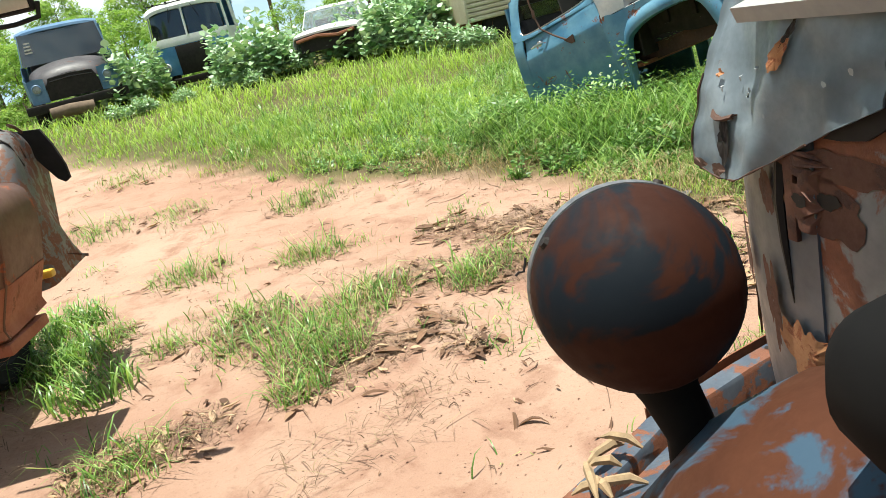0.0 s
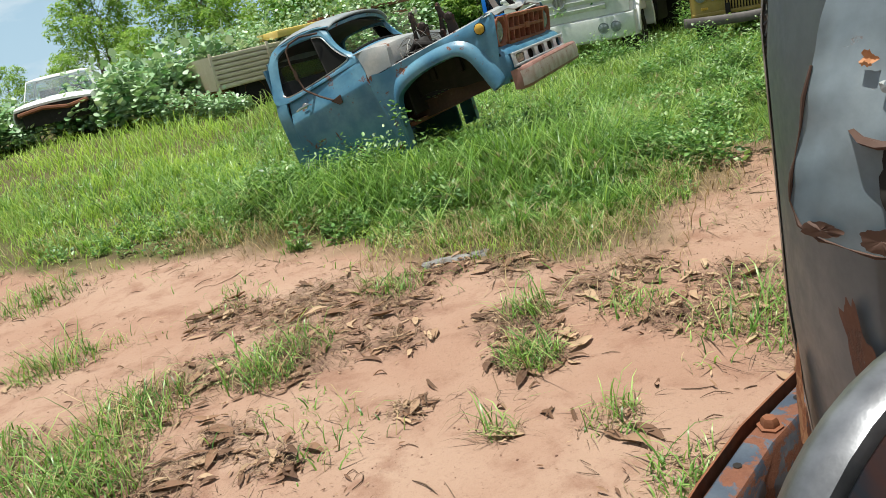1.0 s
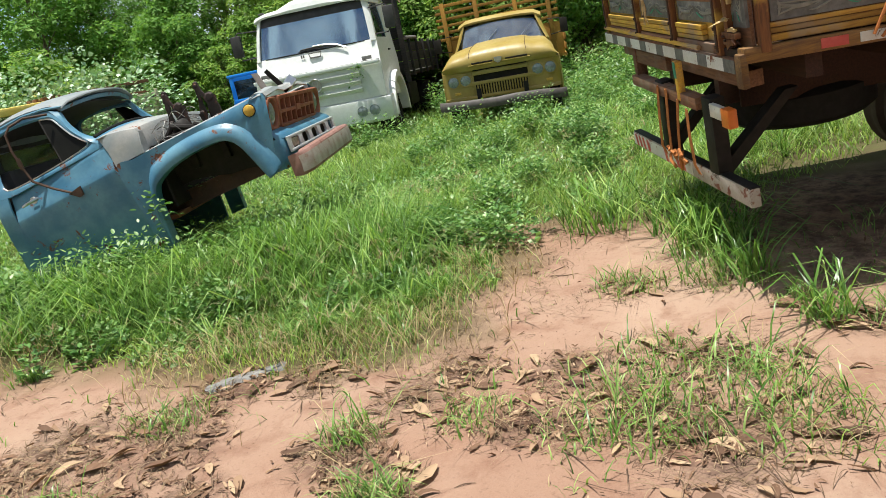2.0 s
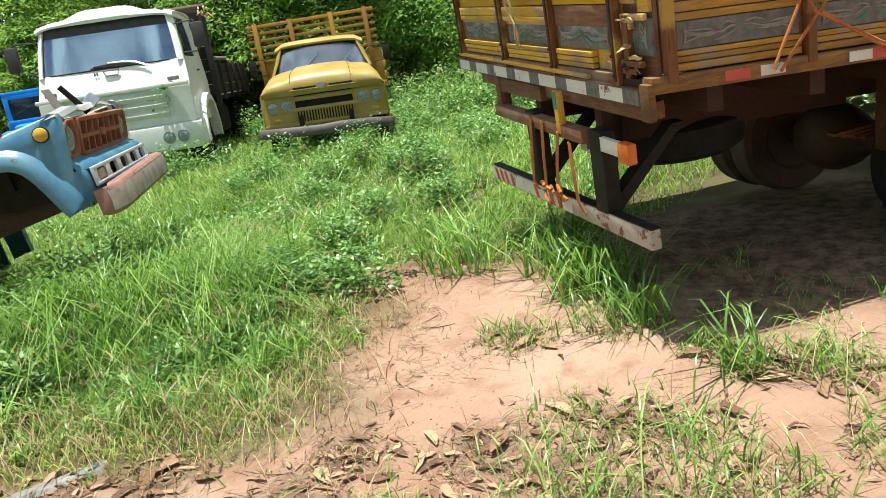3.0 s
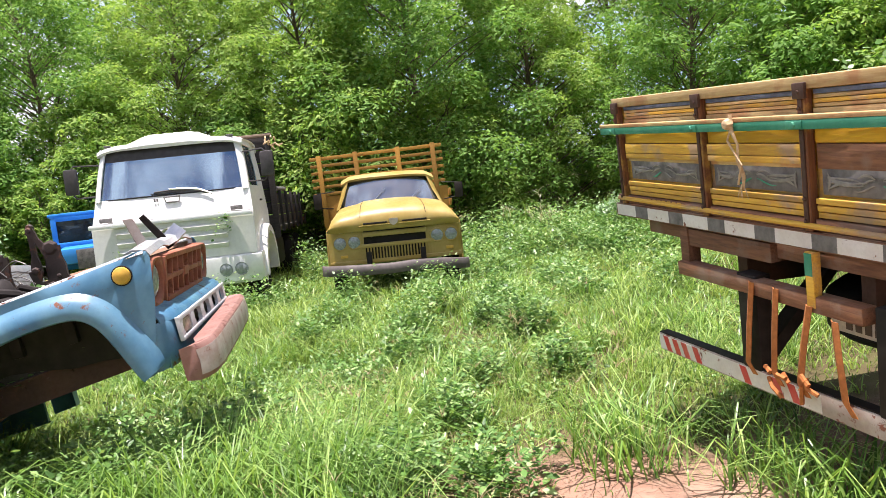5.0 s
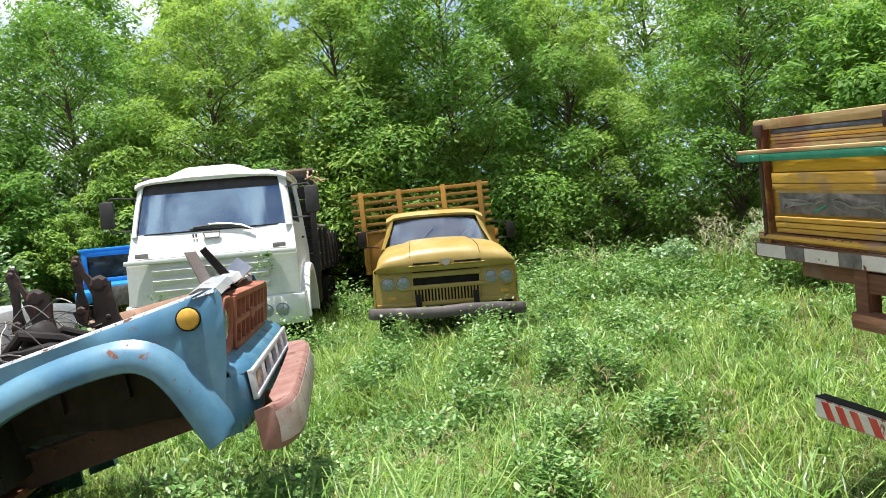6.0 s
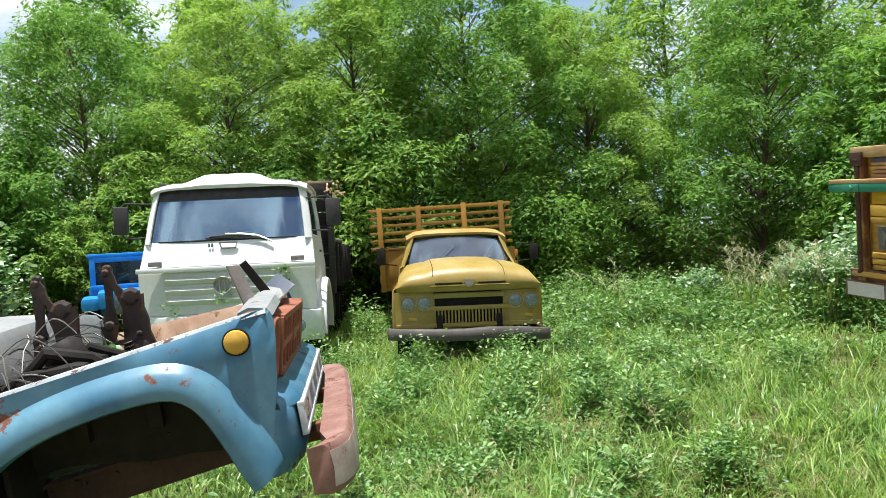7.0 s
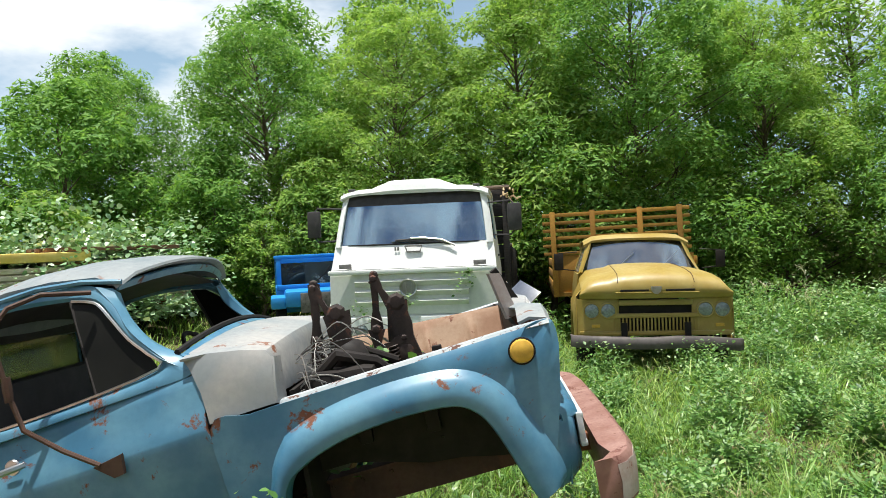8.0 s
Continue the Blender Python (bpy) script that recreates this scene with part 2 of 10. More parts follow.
M_RUST_PINK = old_paint("bumper_old_paint", (0.38, 0.28, 0.24), (0.52, 0.46, 0.42), 0.36, 0.65, 8.0, (0.22, 0.085, 0.06))
M_BUMPER_RUST = old_paint("bumper_red_rust", (0.21, 0.098, 0.075), (0.30, 0.17, 0.14), 0.45, 0.6, 7.0, (0.12, 0.042, 0.03))
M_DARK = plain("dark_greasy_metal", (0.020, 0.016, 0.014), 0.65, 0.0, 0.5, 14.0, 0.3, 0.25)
M_RUBBER = plain("old_rubber", (0.016, 0.015, 0.0145), 0.8, 0.0, 0.4, 20.0, 0.25, 0.25)
M_TRIM = plain("dark_cab_lining", (0.05, 0.045, 0.045), 0.8, 0.0, 0.35, 9.0, 0.2)
M_CHROME = plain("dull_bright_metal", (0.55, 0.55, 0.55), 0.28, 1.0, 0.2, 16.0, 0.1)
M_GLASS = glass("dusty_glass")
M_GLASS_DARK = glass("tinted_windscreen", (0.24, 0.38, 0.40), 0.02, 0.12, 0.42)
M_GLASS_PALE = glass("dusty_pale_windscreen", (0.22, 0.25, 0.28), 0.03, 0.22, 0.34)
M_AMBER = plain("amber_lens", (0.60, 0.36, 0.05), 0.35, 0.0, 0.2, 30.0, 0.1)
M_LENS = plain("headlamp_glass", (0.24, 0.27, 0.27), 0.10, 0.0, 0.45, 40.0, 0.35, 0.8)
M_WHITE = old_paint("white_truck_paint", (0.74, 0.74, 0.72), (0.79, 0.79, 0.77), 0.06, 0.35, 1.6)
M_WHITE_DULL = old_paint("chalky_white_plastic", (0.60, 0.61, 0.58), (0.68, 0.68, 0.64), 0.05, 0.55, 2.0)
M_MUSTARD = old_paint("mustard_truck_paint", (0.31, 0.21, 0.038), (0.38, 0.285, 0.09), 0.25, 0.42, 2.0)
M_STAKE = wood("mustard_painted_wood", (0.50, 0.26, 0.035), (0.30, 0.14, 0.025))
M_WOOD_YEL = wood("worn_yellow_boards", (0.70, 0.44, 0.05), (0.46, 0.23, 0.04), 0.7, (14.0, 1.2, 14.0), (0.36, 0.24, 0.13))
M_WOOD_VIVID = wood("yellow_painted_board", (0.78, 0.47, 0.015), (0.62, 0.33, 0.02), 0.6, (14.0, 1.2, 14.0))
M_WOOD_CREAM = wood("bare_cream_boards", (0.62, 0.47, 0.22), (0.42, 0.26, 0.10), 0.75, (14.0, 1.2, 14.0), (0.42, 0.22, 0.09))
M_WOOD_YELX = wood("worn_yellow_side_boards", (0.52, 0.29, 0.034), (0.26, 0.115, 0.024), 0.7, (1.2, 14.0, 14.0), (0.34, 0.22, 0.11))
M_WOOD_VIVIDX = wood("yellow_painted_side_board", (0.72, 0.43, 0.018), (0.50, 0.26, 0.02), 0.6, (1.2, 14.0, 14.0), (0.40, 0.20, 0.06))
M_WOOD_BROWN = wood("weathered_brown_wood", (0.25, 0.115, 0.055), (0.10, 0.045, 0.025), 0.8, (14.0, 1.2, 14.0), (0.20, 0.13, 0.09))
M_WOOD_ORANGE = wood("rusty_orange_stakes", (0.24, 0.095, 0.03), (0.085, 0.032, 0.014), 0.8, (14.0, 14.0, 1.2), (0.40, 0.24, 0.045))
M_GREEN = old_paint("green_strip_paint", (0.02, 0.22, 0.13), (0.06, 0.29, 0.18), 0.25, 0.5, 5.0)
M_SLATE = plain("grey_painted_panel", (0.16, 0.15, 0.14), 0.7, 0.0, 0.5, 18.0, 0.3)
M_SCROLL = plain("faded_scroll_paint", (0.25, 0.235, 0.20), 0.7, 0.0, 0.3, 25.0, 0.1)
M_STRIPE_W = old_paint("reflector_white", (0.62, 0.58, 0.52), (0.70, 0.68, 0.64), 0.42, 0.6, 6.0)
M_STRIPE_R = old_paint("reflector_red", (0.50, 0.045, 0.04), (0.55, 0.10, 0.08), 0.15, 0.5, 8.0)
M_ORANGE = plain("orange_lamp_plastic", (0.70, 0.17, 0.025), 0.35, 0.0, 0.2, 20.0, 0.1)
M_STRAP = plain("orange_webbing", (0.42, 0.145, 0.035), 0.85, 0.0, 0.35, 40.0, 0.3)
M_ROPE = plain("pale_rope", (0.58, 0.42, 0.24), 0.9, 0.0, 0.3, 60.0, 0.4)
M_BROWN_PANEL = old_paint("red_brown_primer", (0.070, 0.020, 0.009), (0.095, 0.030, 0.014), 0.3, 0.7, 2.5)
M_GREYBLUE = old_paint("grey_blue_old_paint", (0.062, 0.074, 0.092), (0.105, 0.12, 0.14), 0.26, 0.36, 2.6, (0.20, 0.065, 0.025), None)
M_PATCHY = old_paint("rust_with_blue_patches", (0.024, 0.0078, 0.005), (0.036, 0.0115, 0.006), 0.30, 0.8, 4.2, (0.044, 0.012, 0.0056), (0.006, 0.009, 0.013), 0.10)
M_FENDER = old_paint("rusty_fender_paint", (0.05, 0.018, 0.010), (0.075, 0.028, 0.015), 0.4, 0.8, 4.0, (0.055, 0.019, 0.010), (0.040, 0.070, 0.105), 0.1)
M_SHELL = old_paint("peeling_grey_paint", (0.16, 0.155, 0.15), (0.22, 0.21, 0.205), 0.68, 0.45, 4.0, (0.17, 0.055, 0.025))
M_BRIGHTBLUE = old_paint("bright_blue_paint", (0.015, 0.22, 0.62), (0.03, 0.28, 0.66), 0.04, 0.3, 2.0)
M_NAVY = old_paint("dull_blue_grey_paint", (0.055, 0.135, 0.25), (0.12, 0.22, 0.34), 0.22, 0.45, 2.0)
M_BEIGE = old_paint("beige_bed_paint", (0.52, 0.44, 0.32), (0.60, 0.53, 0.42), 0.15, 0.6, 2.0)
M_YELLOW = old_paint("clear_yellow_paint", (0.70, 0.50, 0.10), (0.72, 0.56, 0.2), 0.05, 0.5, 2.0)
M_BLACK_WOOD = wood("blackened_boards", (0.045, 0.038, 0.034), (0.018, 0.015, 0.014), 0.8, (14.0, 1.2, 14.0))
M_INK = plain("plate_marking", (0.10, 0.07, 0.05), 0.7, 0.0, 0.2)
M_PLATE = plain("pale_plate", (0.55, 0.50, 0.42), 0.5, 0.0, 0.25, 25.0)

M_RIM = plain("worn_plated_steel", (0.34, 0.34, 0.345), 0.42, 1.0, 0.5, 22.0, 0.6)
M_SOOT = plain("black_lamp_paint", (0.006, 0.0055, 0.0055), 0.8, 0.0, 0.4, 14.0, 0.2, 0.12)
M_VENT_GLASS = plain("dusty_dark_glass", (0.009, 0.009, 0.0075), 0.45, 0.0, 0.5, 5.0, 0.02, 0.12)
M_REAR_GLASS = glass("dusty_rear_glass", (0.36, 0.38, 0.26), 0.05, 0.3, 0.03)
M_GLASS_FAR = glass("dark_windscreen", (0.08, 0.12, 0.15), 0.02, 0.10, 0.06)
M_TYRE_DUST = old_paint("dust_caked_tyre", (0.085, 0.048, 0.032), (0.12, 0.07, 0.05), 0.3, 0.95, 6.0, (0.03, 0.024, 0.02))
M_FLAP = plain("black_flap_rubber", (0.014, 0.013, 0.012), 0.8, 0.0, 0.4, 20.0, 0.3, 0.2)
M_RUST_TAN = old_paint("tan_rusted_sheet", (0.28, 0.15, 0.085), (0.38, 0.25, 0.16), 0.45, 0.8, 5.0, (0.15, 0.055, 0.028))
M_HUSK = plain("dry_husk_fibre", (0.30, 0.21, 0.12), 0.9, 0.0, 0.35, 40.0, 0.4)
M_SILL = wood("worn_yellow_sill", (0.27, 0.135, 0.03), (0.09, 0.04, 0.018), 0.75, (1.2, 14.0, 14.0), (0.12, 0.058, 0.032))
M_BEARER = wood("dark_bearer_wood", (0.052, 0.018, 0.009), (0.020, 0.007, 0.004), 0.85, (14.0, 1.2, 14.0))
M_SLATE_BLUE = plain("flaking_blue_edge", (0.11, 0.14, 0.22), 0.7, 0.0, 0.5, 18.0, 0.3)
M_BAR = old_paint("dusty_bar_paint", (0.34, 0.28, 0.235), (0.46, 0.41, 0.36), 0.5, 0.75, 6.0, (0.17, 0.06, 0.035))

# ---- building helpers ----
def mesh_object(name, bm, material, parent=None, smooth=40.0):
    me = bpy.data.meshes.new(name)
    bmesh.ops.recalc_face_normals(bm, faces=bm.faces[:])
    for fc in bm.faces:
        fc.smooth = smooth > 0
    if smooth > 0:
        lim = radians(smooth)
        for ed in bm.edges:
            if len(ed.link_faces) != 2 or ed.calc_face_angle(0.0) > lim:
                ed.smooth = False
    bm.to_mesh(me)
    bm.free()
    for mm in material if isinstance(material, (list, tuple)) else [material]:
        me.materials.append(mm)
    ob = new(name, me)
    if parent is not None:
        ob.parent = parent
    return ob


def part(name, bm, material, parent, label="", smooth=40.0):
    """One mesh object under a thing or under a part."""
    ob = mesh_object(name, bm, material, parent, smooth)
    return tagged(ob, label) if label else ob


def thing(name, m, label, category, group="", kind=""):
    """An Empty at a thing's base, to which its parts are tied."""
    ob = new(name)
    ob.empty_display_size = 0.2
    ob.matrix_basis = m
    return tagged(ob, label, category, group, kind)


def box(bm, x0, x1, y0, y1, z0, z1, bev=0.0, m=None):
    g = bmesh.ops.create_cube(bm, size=1.0)
    vs = g["verts"]
    for v in vs:
        v.co = Vector(((x0 + x1) / 2 + v.co.x * (x1 - x0), (y0 + y1) / 2 + v.co.y * (y1 - y0), (z0 + z1) / 2 + v.co.z * (z1 - z0)))
    if bev > 0:
        es = list({e for v in vs for e in v.link_edges})
        r = bmesh.ops.bevel(bm, geom=es, offset=bev, segments=2, affect="EDGES", profile=0.6)
        vs = list({v for fc in r["faces"] for v in fc.verts} | {v for v in vs if v.is_valid})
    if m is not None:
        for v in vs:
            v.co = m @ v.co
    return vs


def boxes(*specs, bev=0.0):
    bm = bmesh.new()
    for s in specs:
        box(bm, *s, bev=bev)
    return bm


def loft(bm, rings, closed=True, cap=True):
    """Skin between rings of equal count."""
    vr = [[bm.verts.new(p) for p in r] for r in rings]
    n = len(rings[0])
    for a, b in zip(vr, vr[1:]):
        for i in range(n if closed else n - 1):
            j = (i + 1) % n
            bm.faces.new((a[i], a[j], b[j], b[i]))
    if cap and closed:
        bm.faces.new(vr[0][::-1])
        bm.faces.new(vr[-1])
    return vr


def tube(bm, pts, r, n=8, cap=True):
    """A round bar along points; r may be one radius or one a point."""
    pts = [Vector(p) for p in pts]
    rs = r if isinstance(r, (list, tuple)) else [r] * len(pts)
    rings = []
    up = None
    for i, p in enumerate(pts):
        d = (pts[min(i + 1, len(pts) - 1)] - pts[max(i - 1, 0)]).normalized()
        if up is None:
            up = d.orthogonal().normalized()
        up = (up - d * up.dot(d)).normalized()
        s = d.cross(up)
        rings.append([p + (up * math.cos(a) + s * math.sin(a)) * rs[i] for a in (2 * math.pi * k / n for k in range(n))])
    loft(bm, rings, True, cap)
    return bm


def lathe(bm, prof, n=24, m=None):
    """Turn a profile of (radius, along) round the local x axis."""
    m = m or Matrix()
    rings = [[m @ Vector((a, r * math.cos(t), r * math.sin(t))) for t in (2 * math.pi * k / n for k in range(n))] for r, a in prof]
    vr = loft(bm, rings, True, False)
    for ring, (r, a) in ((vr[0], prof[0]), (vr[-1], prof[-1])):
        if r > 1e-4:
            bm.faces.new(ring)
    bmesh.ops.remove_doubles(bm, verts=[v for q in vr for v in q], dist=1e-5)
    return bm


def prism(bm, prof, a, b, axis="y", m=None):
    """Extrude a closed outline between two places along an axis. prof: (x, z) for y, (y, z) for x, (x, y) for z."""
    def at(p, k):
        q = {"y": (p[0], k, p[1]), "x": (k, p[0], p[1]), "z": (p[0], p[1], k)}[axis]
        return m @ Vector(q) if m else Vector(q)
    loft(bm, [[at(p, a) for p in prof], [at(p, b) for p in prof]])
    return bm


def thicken(bm, t):
    """Give an open skin its sheet thickness."""
    bmesh.ops.recalc_face_normals(bm, faces=bm.faces[:])
    bmesh.ops.solidify(bm, geom=bm.faces[:], thickness=t)
    return bm


def raw_mesh(name, verts, faces_flat, per_face, material, smooth=False):
    """Fast mesh of many small pieces: verts (n, 3), faces of equal or given corner counts."""
    me = bpy.data.meshes.new(name)
    verts = np.asarray(verts, np.float32).reshape(-1, 3)
    faces_flat = np.asarray(faces_flat, np.int32).ravel()
    per = np.full(len(faces_flat) // per_face, per_face, np.int32) if isinstance(per_face, int) else np.asarray(per_face, np.int32)
    me.vertices.add(len(verts))
    me.vertices.foreach_set("co", verts.ravel())
    me.loops.add(len(faces_flat))
    me.loops.foreach_set("vertex_index", faces_flat)
    me.polygons.add(len(per))
    me.polygons.foreach_set("loop_start", np.concatenate([[0], np.cumsum(per)[:-1]]).astype(np.int32))
    me.polygons.foreach_set("loop_total", per)
    if smooth:
        me.polygons.foreach_set("use_smooth", np.ones(len(per), bool))
    me.update(calc_edges=True)
    me.materials.append(material)
    return me


# ---- ground plan ----
TAIL_POSE = pose(4.651, 3.36, 0.0, 3.9, -3.07, -42.5)
RNG = np.random.default_rng(7)
# outline of the bare trodden yard between the trucks
YARD = np.array([(-16, 14.5), (-6.6, 13.4), (-2.9, 9.9), (-0.6, 7.6), (0.3, 7.0), (1.3, 5.6), (1.75, 4.5), (2.3, 3.95), (2.65, 3.65),
                 (3.1, 4.0), (3.75, 4.4), (4.3, 5.0), (5.0, 4.8), (5.2, 4.3), (5.0, 3.95), (5.75, 3.45), (7.5, 2.3), (9.5, -0.5), (10, -12), (-16, -12)], float)


def vnoise(x, y, s, seed=0):
    """Cheap smooth value noise on arrays, -1 to 1."""
    r = np.random.default_rng(100 + seed).random((64, 64)) * 2 - 1
    x, y = np.asarray(x) / s + 31.7, np.asarray(y) / s + 17.3
    xi, yi = np.floor(x).astype(int), np.floor(y).astype(int)
    fx, fy = x - xi, y - yi
    fx, fy = fx * fx * (3 - 2 * fx), fy * fy * (3 - 2 * fy)
    g = lambda a, b: r[a % 64, b % 64]
    return (g(xi, yi) * (1 - fx) + g(xi + 1, yi) * fx) * (1 - fy) + (g(xi, yi + 1) * (1 - fx) + g(xi + 1, yi + 1) * fx) * fy


def yard_depth(x, y):
    """Metres inside the bare yard (plus) or outside it (minus)."""
    x, y = np.asarray(x, float), np.asarray(y, float)
    best, inside = np.full(x.shape, 1e9), np.zeros(x.shape, bool)
    n = len(YARD)
    for i in range(n):
        (ax, ay), (bx, by) = YARD[i], YARD[(i + 1) % n]
        dx, dy = bx - ax, by - ay
        u = np.clip(((x - ax) * dx + (y - ay) * dy) / (dx * dx + dy * dy), 0, 1)
        best = np.minimum(best, np.hypot(x - ax - u * dx, y - ay - u * dy))
        cross = ((ay > y) != (by > y))
        inside ^= cross & (x < (bx - ax) * (y - ay) / (by - ay + 1e-12) + ax)
    return np.where(inside, best, -best)


def bare(x, y):
    return yard_depth(x, y) + 0.28 * vnoise(x, y, 0.9, 1) + 0.14 * vnoise(x, y, 0.3, 2)


def height(x, y):
    """Ground height: flat yard, a gentle rise behind it, small hummocks."""
    x, y = np.asarray(x, float), np.asarray(y, float)
    s = -0.5 * x + 0.87 * y - 5.5
    rise = 0.075 * np.logaddexp(0, s * 1.2) / 1.2
    rise = np.minimum(rise, 1.15 + 0.01 * rise)
    near = np.exp(-((x - 1) ** 2 + (y - 3) ** 2) / 500.0)
    return rise - 0.05 + near * (0.035 * vnoise(x, y, 1.7, 3) + 0.014 * vnoise(x, y, 0.5, 4) + 0.006 * vnoise(x, y, 0.17, 5)) + 0.02


def axis_steps(lo, hi, fine, far):
    mid = np.arange(lo, hi, fine)
    out, step, p = [], fine, hi
    while p < far:
        out.append(p)
        step *= 1.18
        p += step
    out.append(far)
    back, step, p = [], fine, lo
    while p > -far:
        step *= 1.18
        p -= step
        back.append(max(p, -far))
    return np.array(back[::-1] + list(mid) + out)


# mats of dead leaves and trodden straw on the sand: x, y, radius
MATS = ((0.25, 4.05, 0.34), (0.35, 4.7, 0.29), (0.9, 4.3, 0.32), (0.75, 3.75, 0.18), (1.3, 3.1, 0.21), (1.35, 3.45, 0.22), (1.95, 3.5, 0.21), (2.3, 3.45, 0.19), (2.5, 2.9, 0.22), (2.35, 2.4, 0.27), (2.2, 1.95, 0.30), (-0.35, 3.4, 0.21), (-0.78, 3.2, 0.26),
        (-1.15, 3.45, 0.24), (-0.15, 3.05, 0.14), (0.6, 4.95, 0.29), (1.4, 4.6, 0.24), (1.8, 4.2, 0.19), (-1.65, 2.75, 0.22), (-2.05, 2.6, 0.21), (-0.4, 4.3, 0.24), (0.0, 5.2, 0.29), (-1.5, 3.95, 0.19), (2.9, 2.35, 0.19), (2.0, 2.75, .2), (3.6, 1.8, 0.19), (0.5, 3.0, 0.10))


def build_ground():
    xs, ys = axis_steps(-4.5, 7.0, 0.055, 900.0), axis_steps(0.5, 9.0, 0.055, 900.0)
    X, Y = np.meshgrid(xs, ys, indexing="ij")
    Z = height(X, Y)
    nx, ny = X.shape
    idx = np.arange(nx * ny).reshape(nx, ny)
    q = np.stack([idx[:-1, :-1], idx[1:, :-1], idx[1:, 1:], idx[:-1, 1:]], -1).reshape(-1, 4)
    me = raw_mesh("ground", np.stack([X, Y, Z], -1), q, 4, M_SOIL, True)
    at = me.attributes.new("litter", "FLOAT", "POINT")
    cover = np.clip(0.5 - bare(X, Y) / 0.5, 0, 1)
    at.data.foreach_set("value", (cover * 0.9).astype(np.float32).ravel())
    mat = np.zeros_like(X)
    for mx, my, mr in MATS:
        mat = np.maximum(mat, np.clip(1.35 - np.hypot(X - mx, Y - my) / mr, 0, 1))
    # shade under the cargo truck, put into the sand's colour over its footprint
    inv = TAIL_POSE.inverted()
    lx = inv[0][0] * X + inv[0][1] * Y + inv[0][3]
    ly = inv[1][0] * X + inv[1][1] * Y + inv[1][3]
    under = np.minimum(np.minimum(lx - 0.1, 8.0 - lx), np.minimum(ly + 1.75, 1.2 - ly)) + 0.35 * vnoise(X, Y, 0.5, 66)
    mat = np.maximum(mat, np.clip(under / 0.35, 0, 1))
    at = me.attributes.new("mat_and_truck_shade", "FLOAT", "POINT")
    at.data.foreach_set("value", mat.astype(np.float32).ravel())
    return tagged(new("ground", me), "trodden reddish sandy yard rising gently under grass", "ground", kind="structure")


ground = build_ground()

# ---- wrecked blue truck cab, nose up in the grass ----
def wheel(name, m, radius, width, parent, rim_material, tyre_label="", tyre_material=None):
    """A wheel lying along local y: tyre with shoulders, rim under it."""
    bm = bmesh.new()
    turn = m @ Matrix.Rotation(radians(90), 4, "Z")
    h = width / 2
    lathe(bm, [(radius * 0.56, -h * 0.8), (radius * 0.62, -h), (radius * 0.92, -h), (radius, -h * 0.72), (radius, -h * 0.2), (radius * 0.985, 0.0), (radius, h * 0.2), (radius, h * 0.72),
               (radius * 0.92, h), (radius * 0.62, h), (radius * 0.56, h * 0.8)], 36, turn)
    t = part("tyre", bm, tyre_material or M_RUBBER, parent, tyre_label)
    bm = bmesh.new()
    lathe(bm, [(0.0, h * 0.35), (radius * 0.2, h * 0.35), (radius * 0.24, h * 0.15), (radius * 0.4, h * 0.1), (radius * 0.5, h * 0.7), (radius * 0.56, h * 0.82), (radius * 0.56, -h * 0.82),
               (radius * 0.5, -h * 0.7), (radius * 0.4, -h * 0.1), (0.0, -h * 0.1)], 28, turn)
    part("rim", bm, rim_material, t)
    return t


def skin(bm, rows):
    """Open skin through rows of points."""
    loft(bm, rows, False, False)


def smooth_line(pts, k=3, closed=False):
    """Catmull-Rom points through a line."""
    p = [Vector(q) for q in pts]
    n = len(p)
    at = (lambda i: p[i % n]) if closed else (lambda i: p[min(max(i, 0), n - 1)])
    out = []
    for i in range(n if closed else n - 1):
        a, b, c, d = at(i - 1), at(i), at(i + 1), at(i + 2)
        for j in range(k):
            u = j / k
            out.append(tuple(0.5 * (2 * b + (c - a) * u + (2 * a - 5 * b + 4 * c - d) * u * u + (3 * b - a - 3 * c + d) * u ** 3)))
    if not closed:
        out.append(tuple(p[-1]))
    return out


def side_y(z, s, w0=0.955):
    """Half width of the cab at a height: bulged door, shoulder at the belt, raked pillars."""
    zs = (0.15, 0.55, 0.80, 1.03, 1.075, 1.14, 1.20, 1.32, 1.60, 1.86)
    ys = (0.87, 0.915, 0.945, 0.960, 0.960, 0.935, 0.915, 0.875, 0.79, 0.66)
    return s * np.interp(z, zs, ys) * w0 / 0.955


